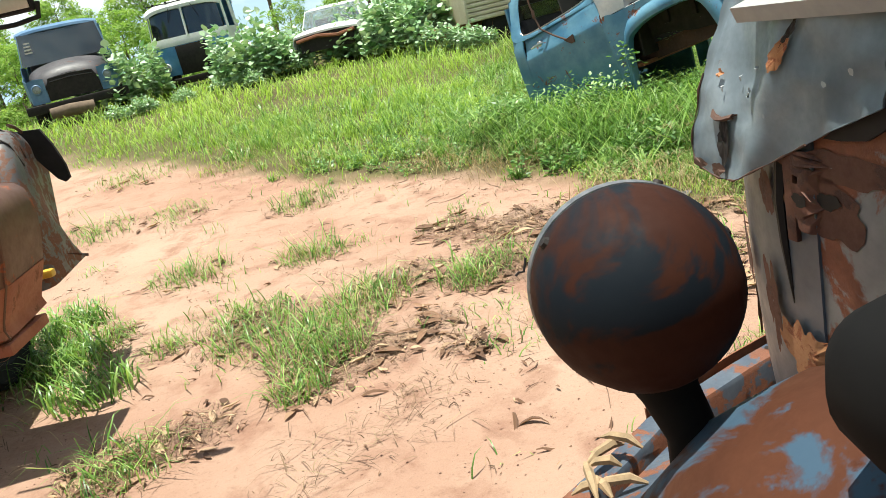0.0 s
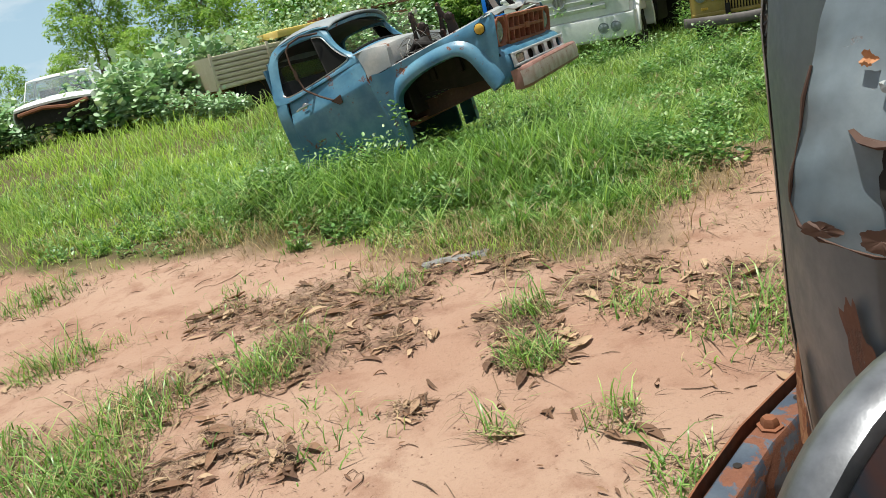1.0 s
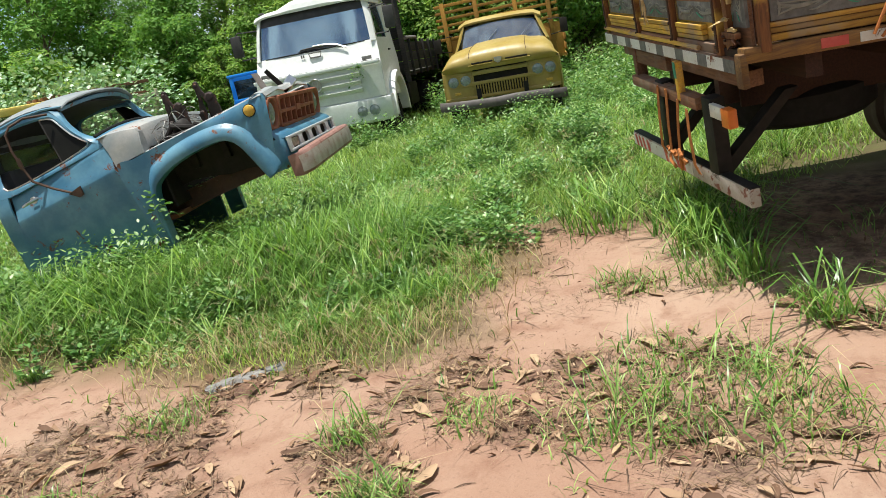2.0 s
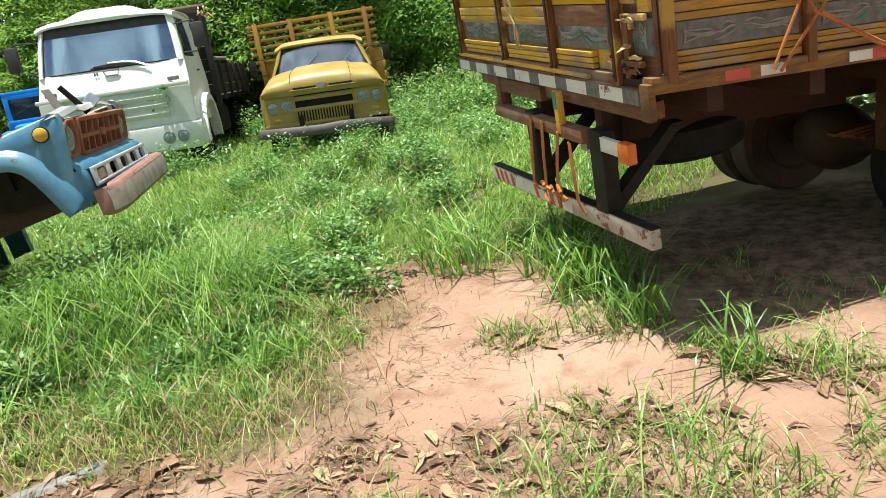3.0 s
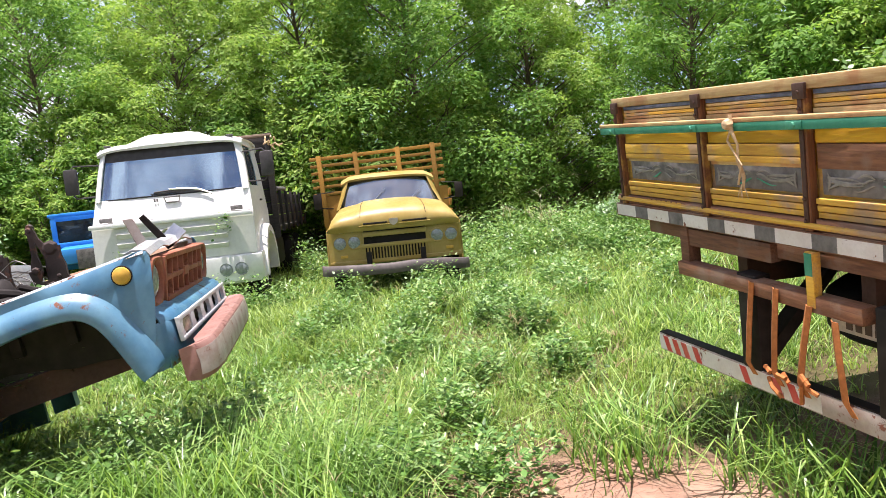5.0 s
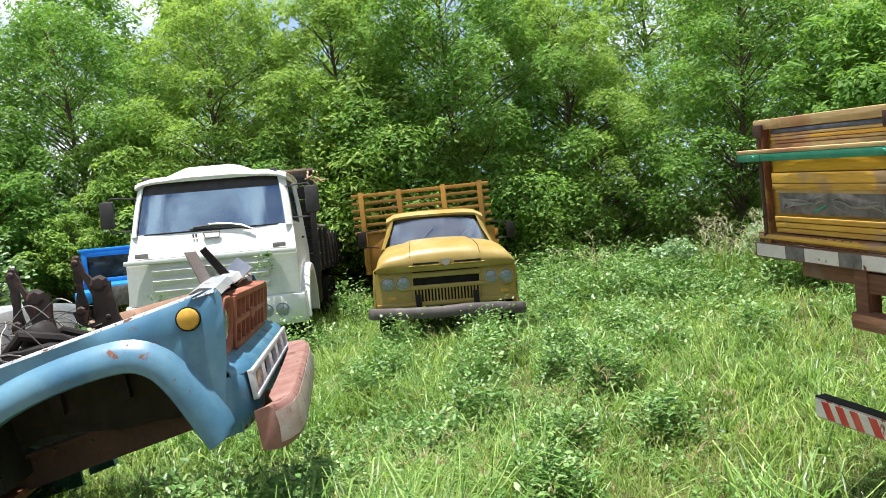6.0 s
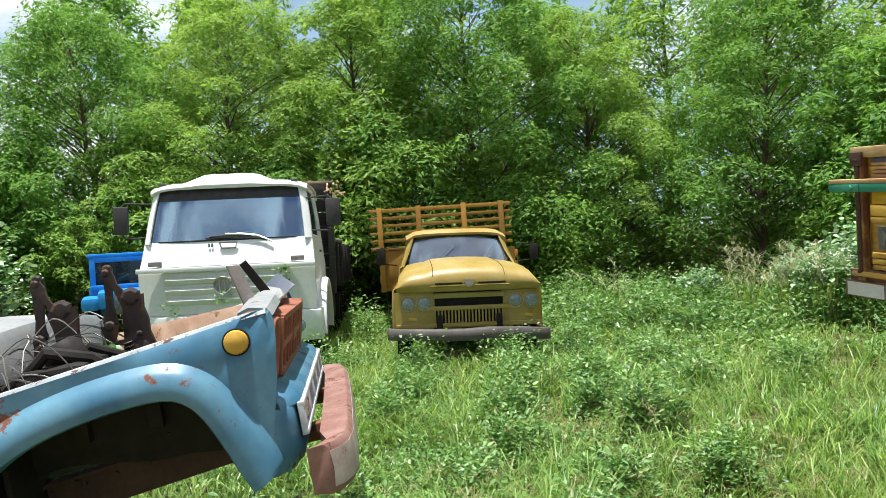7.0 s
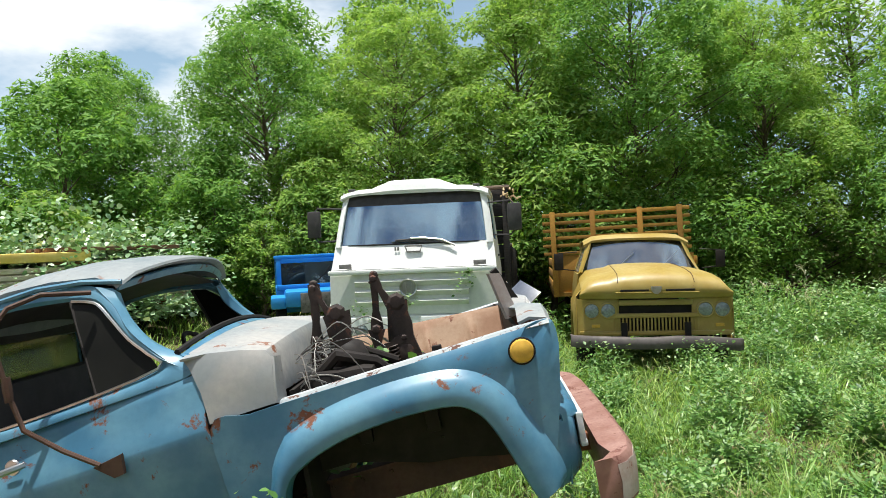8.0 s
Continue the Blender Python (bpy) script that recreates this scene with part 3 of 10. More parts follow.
def build_blue_wreck():
    t = thing("truck_wreck", BLUE_POSE, "wrecked blue truck cab without bonnet, nose raised in tall grass", "truck")
    for s in (-1, 1):
        # door skin under the window
        bm = bmesh.new()
        zs = [0.16, 0.40, 0.62, 0.80, 0.96, 1.045, 1.068, 1.078, 1.13, 1.20, 1.255, 1.275, 1.298]
        rows = []
        for u in np.linspace(0, 1, 10):
            row = []
            for z in zs:
                front = float(np.interp(z, (0.16, 0.80, 0.98, 1.078, 1.20, 1.298), (-1.665, -1.675, -1.708, -1.733, -1.735, -1.768)))
                x = -2.76 * (1 - u) + front * u
                fall = 0.148 * (x + 1.75) * float(np.interp(z, (0.16, 1.0), (0.35, 1.0)))
                row.append((x, side_y(z, s) + (0.006 * s if 1.25 < z < 1.28 else 0), z + fall))
            rows.append(row)
        skin(bm, rows)
        thicken(bm, 0.035)
        door = part("door", bm, M_BLUE, t, "dented faded blue cab door with a shoulder crease")
        bm = bmesh.new()
        lathe(bm, [(0.0, 0.010), (0.030, 0.008), (0.034, 0.0)], 14, Matrix.Translation((-2.545, s * 0.945, 1.06)) @ Matrix.Rotation(radians(90 * s), 4, "Z"))
        tube(bm, [(-2.64, s * 0.985, 1.035), (-2.60, s * 0.995, 1.045), (-2.52, s * 0.985, 1.06), (-2.49, s * 0.955, 1.065)], [0.010, 0.014, 0.014, 0.012], 7)
        part("door_handle", bm, M_CHROME, door, "dull chrome door handle")
        # window surround: pillars, header and rear quarter as one pressed frame
        outer = [(-1.775, 1.305), (-1.885, 1.375), (-2.03, 1.515), (-2.15, 1.70), (-2.26, 1.75), (-2.55, 1.76), (-2.80, 1.735), (-2.89, 1.60), (-2.915, 1.38), (-2.915, 1.19), (-2.74, 1.15), (-2.32, 1.212), (-1.95, 1.268)]
        inner = [(-1.925, 1.345), (-1.965, 1.412), (-2.045, 1.487), (-2.14, 1.612), (-2.20, 1.668), (-2.30, 1.69), (-2.56, 1.695), (-2.74, 1.66), (-2.79, 1.56), (-2.80, 1.40), (-2.785, 1.24), (-2.70, 1.205), (-2.32, 1.258)]
        bead = inner[10:] + inner[:6]
        outer, inner = smooth_line(outer, 3, True), smooth_line(inner, 3, True)
        bm = bmesh.new()
        k = len(outer)
        rings = []
        for f_ in (0.0, 0.35, 0.7, 1.0):
            ring = []
            for i in range(k):
                x, z = outer[i][0] * (1 - f_) + inner[i][0] * f_, outer[i][1] * (1 - f_) + inner[i][1] * f_
                ring.append((x, side_y(z, s) - s * (0.02 if f_ == 1.0 else (-0.004 if f_ == 0.35 else 0.0)), z))
            rings.append(ring)
        loft(bm, rings, True, False)
        thicken(bm, 0.03)
        part("window_frame", bm, M_BLUE, t, "blue pressed steel window frame with bright bead")
        bm = bmesh.new()
        tube(bm, [(x, side_y(z, s) - s * 0.003, z) for x, z in smooth_line(bead, 3)], 0.007, 5, False)
        part("bead", bm, M_CHROME, t, "thin bright window bead")
        # quarter light divider and glass
        bm = bmesh.new()
        tube(bm, [(-2.20, side_y(1.29, s) - s * 0.03, 1.275), (-2.31, side_y(1.66, s) - s * 0.03, 1.685)], 0.010, 5)
        part("quarter_light_bar", bm, M_DARK, t)
        # rear corner of the cab
        bm = bmesh.new()
        rows = []
        for z in (0.10, 0.50, 0.80, 0.95, 1.05, 1.18, 1.30, 1.50, 1.62):
            yo = abs(side_y(z, 1))
            rows.append([(-2.77, s * yo, z), (-2.85, s * yo, z), (-2.92, s * (yo - 0.02), z), (-2.965, s * (yo - 0.09), z), (-2.98, s * (yo - 0.2), z)] if z < 1.25
                        else [(-2.90, s * yo, z), (-2.92, s * (yo - 0.01), z), (-2.94, s * (yo - 0.04), z), (-2.965, s * (yo - 0.10), z), (-2.98, s * (yo - 0.2), z)])
        skin(bm, rows)
        thicken(bm, 0.02)
        part("cab_corner", bm, M_BLUE, t)
        # front wing
        arch = [(-1.475, 0.22), (-1.47, 0.60), (-1.44, 0.80), (-1.355, 0.885), (-1.218, 0.948), (-1.06, 0.988), (-0.88, 1.012), (-0.73, 1.012), (-0.65, 0.975), (-0.598, 0.912), (-0.546, 0.804), (-0.478, 0.633), (-0.455, 0.585)]
        rim = [(-1.645, 0.20), (-1.655, 0.62), (-1.715, 1.075), (-1.55, 1.108), (-1.38, 1.132), (-1.10, 1.166), (-0.86, 1.195), (-0.62, 1.224), (-0.44, 1.247), (-0.285, 1.26), (-0.295, 1.05), (-0.335, 0.86), (-0.40, 0.60)]
        arch, rim = smooth_line(arch, 4), smooth_line(rim, 4)
        bm = bmesh.new()
        rings = []
        for f_ in (0.0, 0.2, 0.5, 0.8, 1.0):
            ring = []
            for i in range(len(arch)):
                x, z = rim[i][0] * (1 - f_) + arch[i][0] * f_, rim[i][1] * (1 - f_) + arch[i][1] * f_
                tuck = 0.03 * max(0, (x + 0.42) / 0.16) ** 2 if x > -0.42 else 0.0
                ring.append((x, s * (0.965 - tuck - (0.03 if z > 1.2 else 0) - 0.03 * max(0, 0.7 - z)), z))
            rings.append(ring)
        loft(bm, rings, False, False)
        # flared lip round the arch
        prof = smooth_line([(0.140, -0.006), (0.122, 0.014), (0.095, 0.046), (0.050, 0.066), (0.008, 0.064), (-0.010, 0.046), (-0.012, -0.05)], 2)
        lip = []
        for i, (x, z) in enumerate(arch):
            a, b = arch[max(i - 1, 0)], arch[min(i + 1, len(arch) - 1)]
            tx, tz = b[0] - a[0], b[1] - a[1]
            ln = math.hypot(tx, tz)
            nx, nz = -tz / ln, tx / ln
            fade = float(np.interp(i, (0, 8, 12, 36, 42, 48), (0.45, 0.55, 1.0, 1.0, 1.12, 0.9)))
            lip.append([(x + nx * o * fade, s * (0.962 + p), z + nz * o * fade) for o, p in prof])
        loft(bm, lip, False, False)
        thicken(bm, 0.008)
        wing = part("front_wing", bm, M_BLUE, t, "blue front wing with flared arch and rust spots")
        bm = bmesh.new()
        lathe(bm, [(0.0, 0.030), (0.025, 0.028), (0.044, 0.018), (0.050, 0.0), (0.052, -0.012)], 20, Matrix.Translation((-0.43, s * 0.965, 1.165)) @ Matrix.Rotation(radians(90 * s), 4, "Z"))
        part("side_lamp", bm, M_AMBER, wing, "amber side lamp on the wing")
        bm = bmesh.new()
        lathe(bm, [(0.050, -0.010), (0.0555, -0.008), (0.0555, 0.001), (0.0505, 0.003)], 20, Matrix.Translation((-0.43, s * 0.965, 1.165)) @ Matrix.Rotation(radians(90 * s), 4, "Z"))
        part("lamp_gasket", bm, M_RUBBER, t, "dark rubber gasket round the side lamp")
        # bonnet ledge on the wing's top
        bm = bmesh.new()
        rows = [[(x, s * 0.935, z - 0.004), (x, s * 0.925, z + 0.010), (x, s * 0.895, z + 0.014), (x, s * 0.885, z + 0.004), (x, s * 0.88, z - 0.10)] for x, z in ((-1.43, 1.125), (-1.1, 1.166), (-0.86, 1.195), (-0.62, 1.224), (-0.44, 1.247), (-0.30, 1.258))]
        skin(bm, rows)
        thicken(bm, 0.006)
        part("wing_ledge", bm, M_LEDGE, t, "chipped pale ledge along the wing")
        # inner wing, rusty; its dark colour carries the shade inside the arch
        bm = bmesh.new()
        rows = [[(x, s * 0.60, zb), (x, s * 0.62, zb + 0.1), (x, s * 0.66, 1.0), (x, s * 0.76, 1.10), (x, s * 0.90, 1.12)] for x, zb in ((-1.66, 0.55), (-1.55, 0.60), (-1.42, 0.74), (-1.25, 0.76), (-1.1, 0.74), (-0.9, 0.70), (-0.75, 0.70), (-0.6, 0.68), (-0.36, 0.66))]
        skin(bm, rows)
        for x in (-1.15, -0.85):
            box(bm, x - 0.03, x + 0.03, s * 0.66 - 0.03, s * 0.66 + 0.03, 0.85, 1.08, 0.008)
        part("inner_wing", bm, M_DARK, t, "rusty inner wing panel, arch shade put into its dark colour")
        bm = bmesh.new()
        prism(bm, [(-1.62, 0.50), (-1.62, 0.655), (-0.30, 0.785), (-0.30, 0.63)], s * 0.46, s * 0.53)
        prism(bm, [(-1.62, 0.655), (-1.62, 0.668), (-0.30, 0.798), (-0.30, 0.785)], s * 0.46, s * 0.575)
        for x in np.linspace(-1.5, -0.4, 9):
            lathe(bm, [(0.0, 0.012), (0.010, 0.010), (0.012, 0.0)], 6, Matrix.Translation((x, s * 0.53, 0.62 + 0.098 * (x + 1.62))) @ Matrix.Rotation(radians(90 * s), 4, "Z"))
        part("chassis_rail", bm, M_RUST_DARK, t, "bare rusty chassis rail")
    # cowl between bonnet opening and windscreen
    bm = bmesh.new()
    rows = []
    for y in np.linspace(-0.90, 0.90, 15):
        c = 1 - (y / 0.9) ** 2
        rows.append([(-1.815 + 0.03 * c, y, 1.368 + 0.075 * c), (-1.70 + 0.02 * c, y, 1.374 + 0.07 * c), (-1.56 + 0.02 * c, y, 1.364 + 0.055 * c), (-1.455 + 0.03 * c, y, 1.345 + 0.045 * c), (-1.435 + 0.03 * c, y, 1.315 + 0.03 * c), (-1.435 + 0.03 * c, y, 1.16)])
    skin(bm, rows)
    for s in (-1, 1):
        skin(bm, [[(-1.815, s * 0.875, 1.366), (-1.70, s * 0.90, 1.374), (-1.56, s * 0.90, 1.364), (-1.455, s * 0.90, 1.345), (-1.435, s * 0.90, 1.315)], [(-1.785, s * 0.893, 1.325), (-1.70, s * 0.915, 1.335), (-1.56, s * 0.92, 1.325), (-1.455, s * 0.92, 1.31), (-1.437, s * 0.915, 1.28)],
                  [(-1.742, s * 0.925, 1.22), (-1.68, s * 0.935, 1.22), (-1.56, s * 0.938, 1.22), (-1.455, s * 0.938, 1.22), (-1.438, s * 0.935, 1.215)], [(-1.718, s * 0.95, 1.094), (-1.66, s * 0.95, 1.102), (-1.56, s * 0.948, 1.116), (-1.455, s * 0.945, 1.13), (-1.44, s * 0.94, 1.13)]])
        skin(bm, [[(-1.436, s * 0.90, 1.315), (-1.436, s * 0.915, 1.28), (-1.438, s * 0.935, 1.215), (-1.44, s * 0.94, 1.13)], [(-1.425, s * 0.84, 1.31), (-1.425, s * 0.845, 1.28), (-1.425, s * 0.85, 1.215), (-1.425, s * 0.85, 1.13)]])
    thicken(bm, 0.01)
    part("cowl", bm, M_BLUE_PALE, t, "sun-bleached greyish pink cowl panel")
    bm = bmesh.new()
    skin(bm, [[(-1.40, y, z) for z in (1.16, 1.0, 0.8, 0.6)] for y in np.linspace(-0.86, 0.86, 5)])
    thicken(bm, 0.02)
    part("firewall", bm, M_DARK, t, "dark rusty bulkhead")
    # roof with visor lip
    bm = bmesh.new()
    rows = []
    for x, dz in ((-1.985, -0.012), (-1.95, 0.0), (-1.955, 0.012), (-2.02, 0.030), (-2.15, 0.052), (-2.35, 0.066), (-2.55, 0.056), (-2.72, 0.022), (-2.84, -0.035), (-2.93, -0.12), (-2.985, -0.24)):
        row = []
        for y in np.linspace(-1, 1, 17):
            bow = 0.075 * (1 - abs(y) ** 2.4)
            sweep = 0.125 * y * y
            row.append((x - sweep * (1 if x > -2.1 else 0.35), 0.715 * y, 1.745 + dz + bow - (0.02 if abs(y) > 0.97 else 0)))
        rows.append(row)
    skin(bm, rows)
    thicken(bm, 0.025)
    part("roof", bm, M_ROOFPALE, t, "chalky bleached cab roof with a front lip")
    for s in (-1, 1):
        bm = bmesh.new()
        tube(bm, [(-2.08, s * 0.715, 1.738), (-2.25, s * 0.725, 1.765), (-2.45, s * 0.728, 1.768), (-2.70, s * 0.72, 1.735), (-2.86, s * 0.71, 1.68), (-2.93, s * 0.70, 1.60)], 0.012, 6)
        part("drip_rail", bm, M_BLUE, t)
    # windscreen surround and a cracked remnant of the rear wall
    bm = bmesh.new()
    top_o, top_i, low_o, low_i = [], [], [], []
    for y in np.linspace(-1, 1, 13):
        c = 1 - y * y
        top_o.append((-1.985 - 0.12 * y * y, 0.70 * y, 1.735 + 0.065 * c))
        top_i.append((-2.01 - 0.11 * y * y, 0.69 * y, 1.71 + 0.06 * c))
        low_o.append((-1.80 + 0.03 * c, 0.86 * y, 1.37 + 0.075 * c))
        low_i.append((-1.835 + 0.03 * c, 0.83 * y, 1.385 + 0.075 * c))
    loft(bm, [top_o, top_i], False, False)
    loft(bm, [low_o, low_i], False, False)
    for s in (-1, 1):
        lines = ([(-2.19, s * 0.735, 1.735), (-2.10, s * 0.775, 1.63), (-2.03, s * 0.825, 1.515), (-1.885, s * 0.862, 1.375), (-1.772, s * 0.885, 1.305)],
                 [(-2.12, s * 0.722, 1.715), (-2.075, s * 0.752, 1.615), (-1.99, s * 0.795, 1.49), (-1.86, s * 0.835, 1.39), (-1.745, s * 0.875, 1.345)],
                 [(-2.105, s * 0.69, 1.69), (-2.062, s * 0.725, 1.58), (-1.972, s * 0.765, 1.468), (-1.855, s * 0.80, 1.395), (-1.80, s * 0.83, 1.385)],
                 [(-2.13, s * 0.66, 1.68), (-2.10, s * 0.69, 1.57), (-2.01, s * 0.73, 1.465), (-1.90, s * 0.77, 1.40), (-1.85, s * 0.80, 1.385)])
        loft(bm, [smooth_line(q, 4) for q in lines], False, False)
    thicken(bm, 0.012)
    part("windscreen_frame", bm, M_BLUE, t, "empty blue windscreen frame")
    part("screen_seal", tube(bmesh.new(), [(x - 0.012, y, z + 0.012) for x, y, z in low_i], 0.013, 6), M_RUBBER, t, "perished black windscreen seal")
    bm = bmesh.new()
    for y0, y1, z0, z1 in ((-0.80, 0.80, 0.20, 1.30), (-0.80, -0.52, 1.30, 1.56), (0.52, 0.80, 1.30, 1.56), (-0.70, 0.70, 1.56, 1.62)):
        box(bm, -2.99, -2.965, y0, y1, z0, z1)
    part("back_panel", bm, M_BLUE, t, "blue cab back panel with open window")
    bm = bmesh.new()
    box(bm, -2.982, -2.976, -0.52, 0.52, 1.30, 1.56)
    part("rear_window", bm, M_REAR_GLASS, t, "dusty olive rear window").visible_shadow = False
    # dark lining
    bm = bmesh.new()
    skin(bm, [[(x, 0.66 * u, z + 0.06 * (1 - u * u)) for u in np.linspace(-1, 1, 9)] for x, z in ((-2.14, 1.715), (-2.4, 1.735), (-2.7, 1.70), (-2.9, 1.60))])
    thicken(bm, 0.01)
    part("headliner", bm, M_TRIM, t)
    part("rear_lining", boxes((-2.962, -2.95, -0.78, 0.78, 0.55, 1.295), (-2.962, -2.95, -0.72, -0.525, 1.295, 1.56), (-2.962, -2.95, 0.525, 0.72, 1.295, 1.56), (-2.962, -2.95, -0.64, 0.64, 1.56, 1.62)), M_TRIM, t)
    for s in (-1, 1):
        bm = bmesh.new()
        skin(bm, [[(x, side_y(z, s) - s * 0.05, z) for z in (0.55, 0.9, 1.15)] for x in (-2.72, -2.2, -1.75)])
        thicken(bm, 0.01)
        part("door_trim", bm, M_TRIM, t)
        bm = bmesh.new()
        skin(bm, [[(-1.925, side_y(1.34, s) - s * 0.025, 1.335), (-1.97, side_y(1.41, s) - s * 0.025, 1.41), (-2.05, side_y(1.49, s) - s * 0.025, 1.488), (-2.145, side_y(1.61, s) - s * 0.025, 1.612), (-2.22, side_y(1.67, s) - s * 0.025, 1.675)], [(-2.20, side_y(1.28, s) - s * 0.025, 1.27), (-2.228, side_y(1.38, s) - s * 0.025, 1.375), (-2.255, side_y(1.48, s) - s * 0.025, 1.475), (-2.285, side_y(1.59, s) - s * 0.025, 1.585), (-2.305, side_y(1.66, s) - s * 0.025, 1.685)]])
        thicken(bm, 0.004)
        part("quarter_light", bm, M_VENT_GLASS, t, "dark quarter light glass")
    # inside: floor, seat, dashboard, wheel
    bm = bmesh.new()
    box(bm, -2.95, -1.42, -0.85, 0.85, 0.50, 0.54)
    part("cab_floor", bm, M_RUST, t)
    bm = bmesh.new()
    box(bm, -2.90, -2.45, -0.70, 0.70, 0.60, 0.90, 0.05)
    box(bm, -2.95, -2.80, -0.70, 0.70, 0.88, 1.38, 0.05)
    part("bench_seat", bm, M_TRIM, t, "torn dark bench seat")
    bm = bmesh.new()
    rows = [[(-1.82, y, 1.355 + 0.07 * (1 - y * y)), (-1.92, y, 1.335 + 0.05 * (1 - y * y)), (-2.0, y, 1.28), (-2.02, y, 1.18), (-1.90, y, 1.08)] for y in np.linspace(-0.82, 0.82, 7)]
    skin(bm, rows)
    thicken(bm, 0.02)
    part("dashboard", bm, M_BLUE_PALE, t)
    bm = bmesh.new()
    cm = Matrix.Translation((-2.12, 0.36, 1.27)) @ Matrix.Rotation(radians(-38), 4, "Y")
    tube(bm, [cm @ Vector((0, 0.21 * math.cos(a), 0.21 * math.sin(a))) for a in np.linspace(0, 2 * math.pi, 25)], 0.013, 6, False)
    tube(bm, [cm @ Vector((0, -0.2, 0)), cm @ Vector((0.02, 0, 0)), cm @ Vector((0, 0.2, 0))], 0.011, 5)
    tube(bm, [cm @ Vector((0, 0, 0)), (-1.75, 0.36, 0.95)], 0.02, 6)
    part("steering_wheel", bm, M_DARK, t, "thin dark steering wheel")
    # grille of two rows, leaning out at its top, with a deep headlamp pod at its near end
    lean = Matrix.Translation((-0.315, 0, 0.935)) @ Matrix.Rotation(radians(13.0), 4, "Y") @ Matrix.Rotation(radians(-2.2), 4, "Z")
    gh = 0.285
    bm = bmesh.new()
    for z0, z1, x1 in ((0.0, 0.034, 0.03), (gh / 2 - 0.016, gh / 2 + 0.016, 0.026), (gh - 0.034, gh, 0.03)):
        box(bm, -0.05, x1, -0.58, 0.60, z0, z1, 0.010, lean)
    for i in range(8):
        y = -0.58 + i * 0.168
        w = 0.022 if i in (0, 7) else 0.012
        box(bm, -0.05, 0.024, y - w, y + w, 0.012, gh - 0.012, 0.006, lean)
    box(bm, 0.018, 0.034, -0.075, 0.06, 0.115, 0.175, 0.008, lean)
    part("grille", bm, M_RUST_RED, t, "rust-red pressed grille with two rows of openings")
    part("grille_backing", boxes((-0.42, -0.40, -0.84, 0.86, 0.95, 1.22)), M_DARK, t)
    for s in (-1, 1):
        ya, yb = (-0.885, -0.60) if s < 0 else (0.62, 0.90)
        yc = (ya + yb) / 2
        m_ = lean @ Matrix.Translation((-0.012, yc, gh / 2))
        bm = bmesh.new()
        outline = []
        for a in np.linspace(0, 2 * math.pi, 29)[:-1]:
            c, q = math.cos(a), math.sin(a)
            r = (abs(c) ** 5 + abs(q) ** 5) ** -0.2
            outline.append((yc + (yb - ya) / 2 * c * r, gh / 2 + gh / 2 * q * r))
        hole = [(yc + 0.122 * math.cos(a), gh / 2 + 0.122 * math.sin(a)) for a in np.linspace(0, 2 * math.pi, 29)[:-1]]
        loft(bm, [[lean @ Vector((x, yc + (y - yc) * k, gh / 2 + (z - gh / 2) * k)) for y, z in line] for x, k, line in
                  ((-0.105, 1.0, outline), (-0.012, 1.0, outline), (0.006, 0.985, outline), (0.012, 0.95, outline), (0.010, 1.06, hole), (0.0, 1.0, hole), (-0.035, 0.96, hole))], True, False)
        pod = part("headlamp_pod", bm, M_RUST_RED, t, "rusty deep headlamp surround")
        bm = bmesh.new()
        lathe(bm, [(0.0, 0.022), (0.05, 0.018), (0.09, 0.004), (0.116, -0.022), (0.118, -0.034)], 26, m_)
        part("headlamp", bm, M_LENS, pod, "dusty round headlamp glass")
    # sloping blue panel below the grille, rounded into the corners
    bm = bmesh.new()
    rows = []
    for y in np.linspace(-0.93, 0.93, 19):
        k = max(0.0, (abs(y) - 0.80) / 0.13) ** 2
        tw = 0.035 * y
        rows.append([(-0.345 + tw, y, 0.962), (-0.315 + tw - 0.03 * k, y, 0.945), (-0.25 + tw - 0.06 * k, y, 0.905), (-0.222 + tw - 0.07 * k, y, 0.878), (-0.215 + tw - 0.075 * k, y, 0.855)])
    skin(bm, rows)
    rows = []
    for y in np.linspace(-0.93, 0.93, 19):
        k = max(0.0, (abs(y) - 0.80) / 0.13) ** 2
        tw = 0.035 * y
        rows.append([(-0.225 + tw - 0.07 * k, y, 0.722), (-0.222 + tw - 0.06 * k, y, 0.69), (-0.235 + tw - 0.05 * k, y, 0.63), (-0.29 + tw, y, 0.60)])
    skin(bm, rows)
    thicken(bm, 0.008)
    part("nose_panel", bm, M_BLUE, t, "sloping blue nose panel with scratched white marks")
    for s in (-1, 1):
        tw = 0.035 * s * 0.9
        bm = bmesh.new()
        rows = [[(xw, s * 0.958, z), (xw * 0.4 + (-0.295 + tw) * 0.6, s * 0.955, z), (-0.285 + tw + b, s * 0.935, z), (-0.25 + tw + b, s * 0.90, z), (-0.232 + tw + b, s * 0.85, z), (-0.222 + tw + b, s * 0.79, z)]
                for z, xw, b in ((0.865, -0.345, -0.012), (0.85, -0.35, 0.0), (0.78, -0.37, 0.0), (0.70, -0.385, -0.002), (0.64, -0.40, -0.010), (0.605, -0.415, -0.04))]
        skin(bm, rows)
        thicken(bm, 0.010)
        part("nose_corner", bm, M_BLUE, t, "dented blue corner of the nose")
    # white slotted panel: rounded openings, the near one holds a lamp
    bm = bmesh.new()
    slots = [(-0.80, -0.55), (-0.43, -0.20), (-0.08, 0.15), (0.27, 0.50), (0.62, 0.82)]
    face = Matrix.Translation((-0.212, 0, 0.722)) @ Matrix.Rotation(radians(-2.0), 4, "Z")
    edges = [-0.86] + [v for s_ in slots for v in s_] + [0.90]
    zt = 0.140
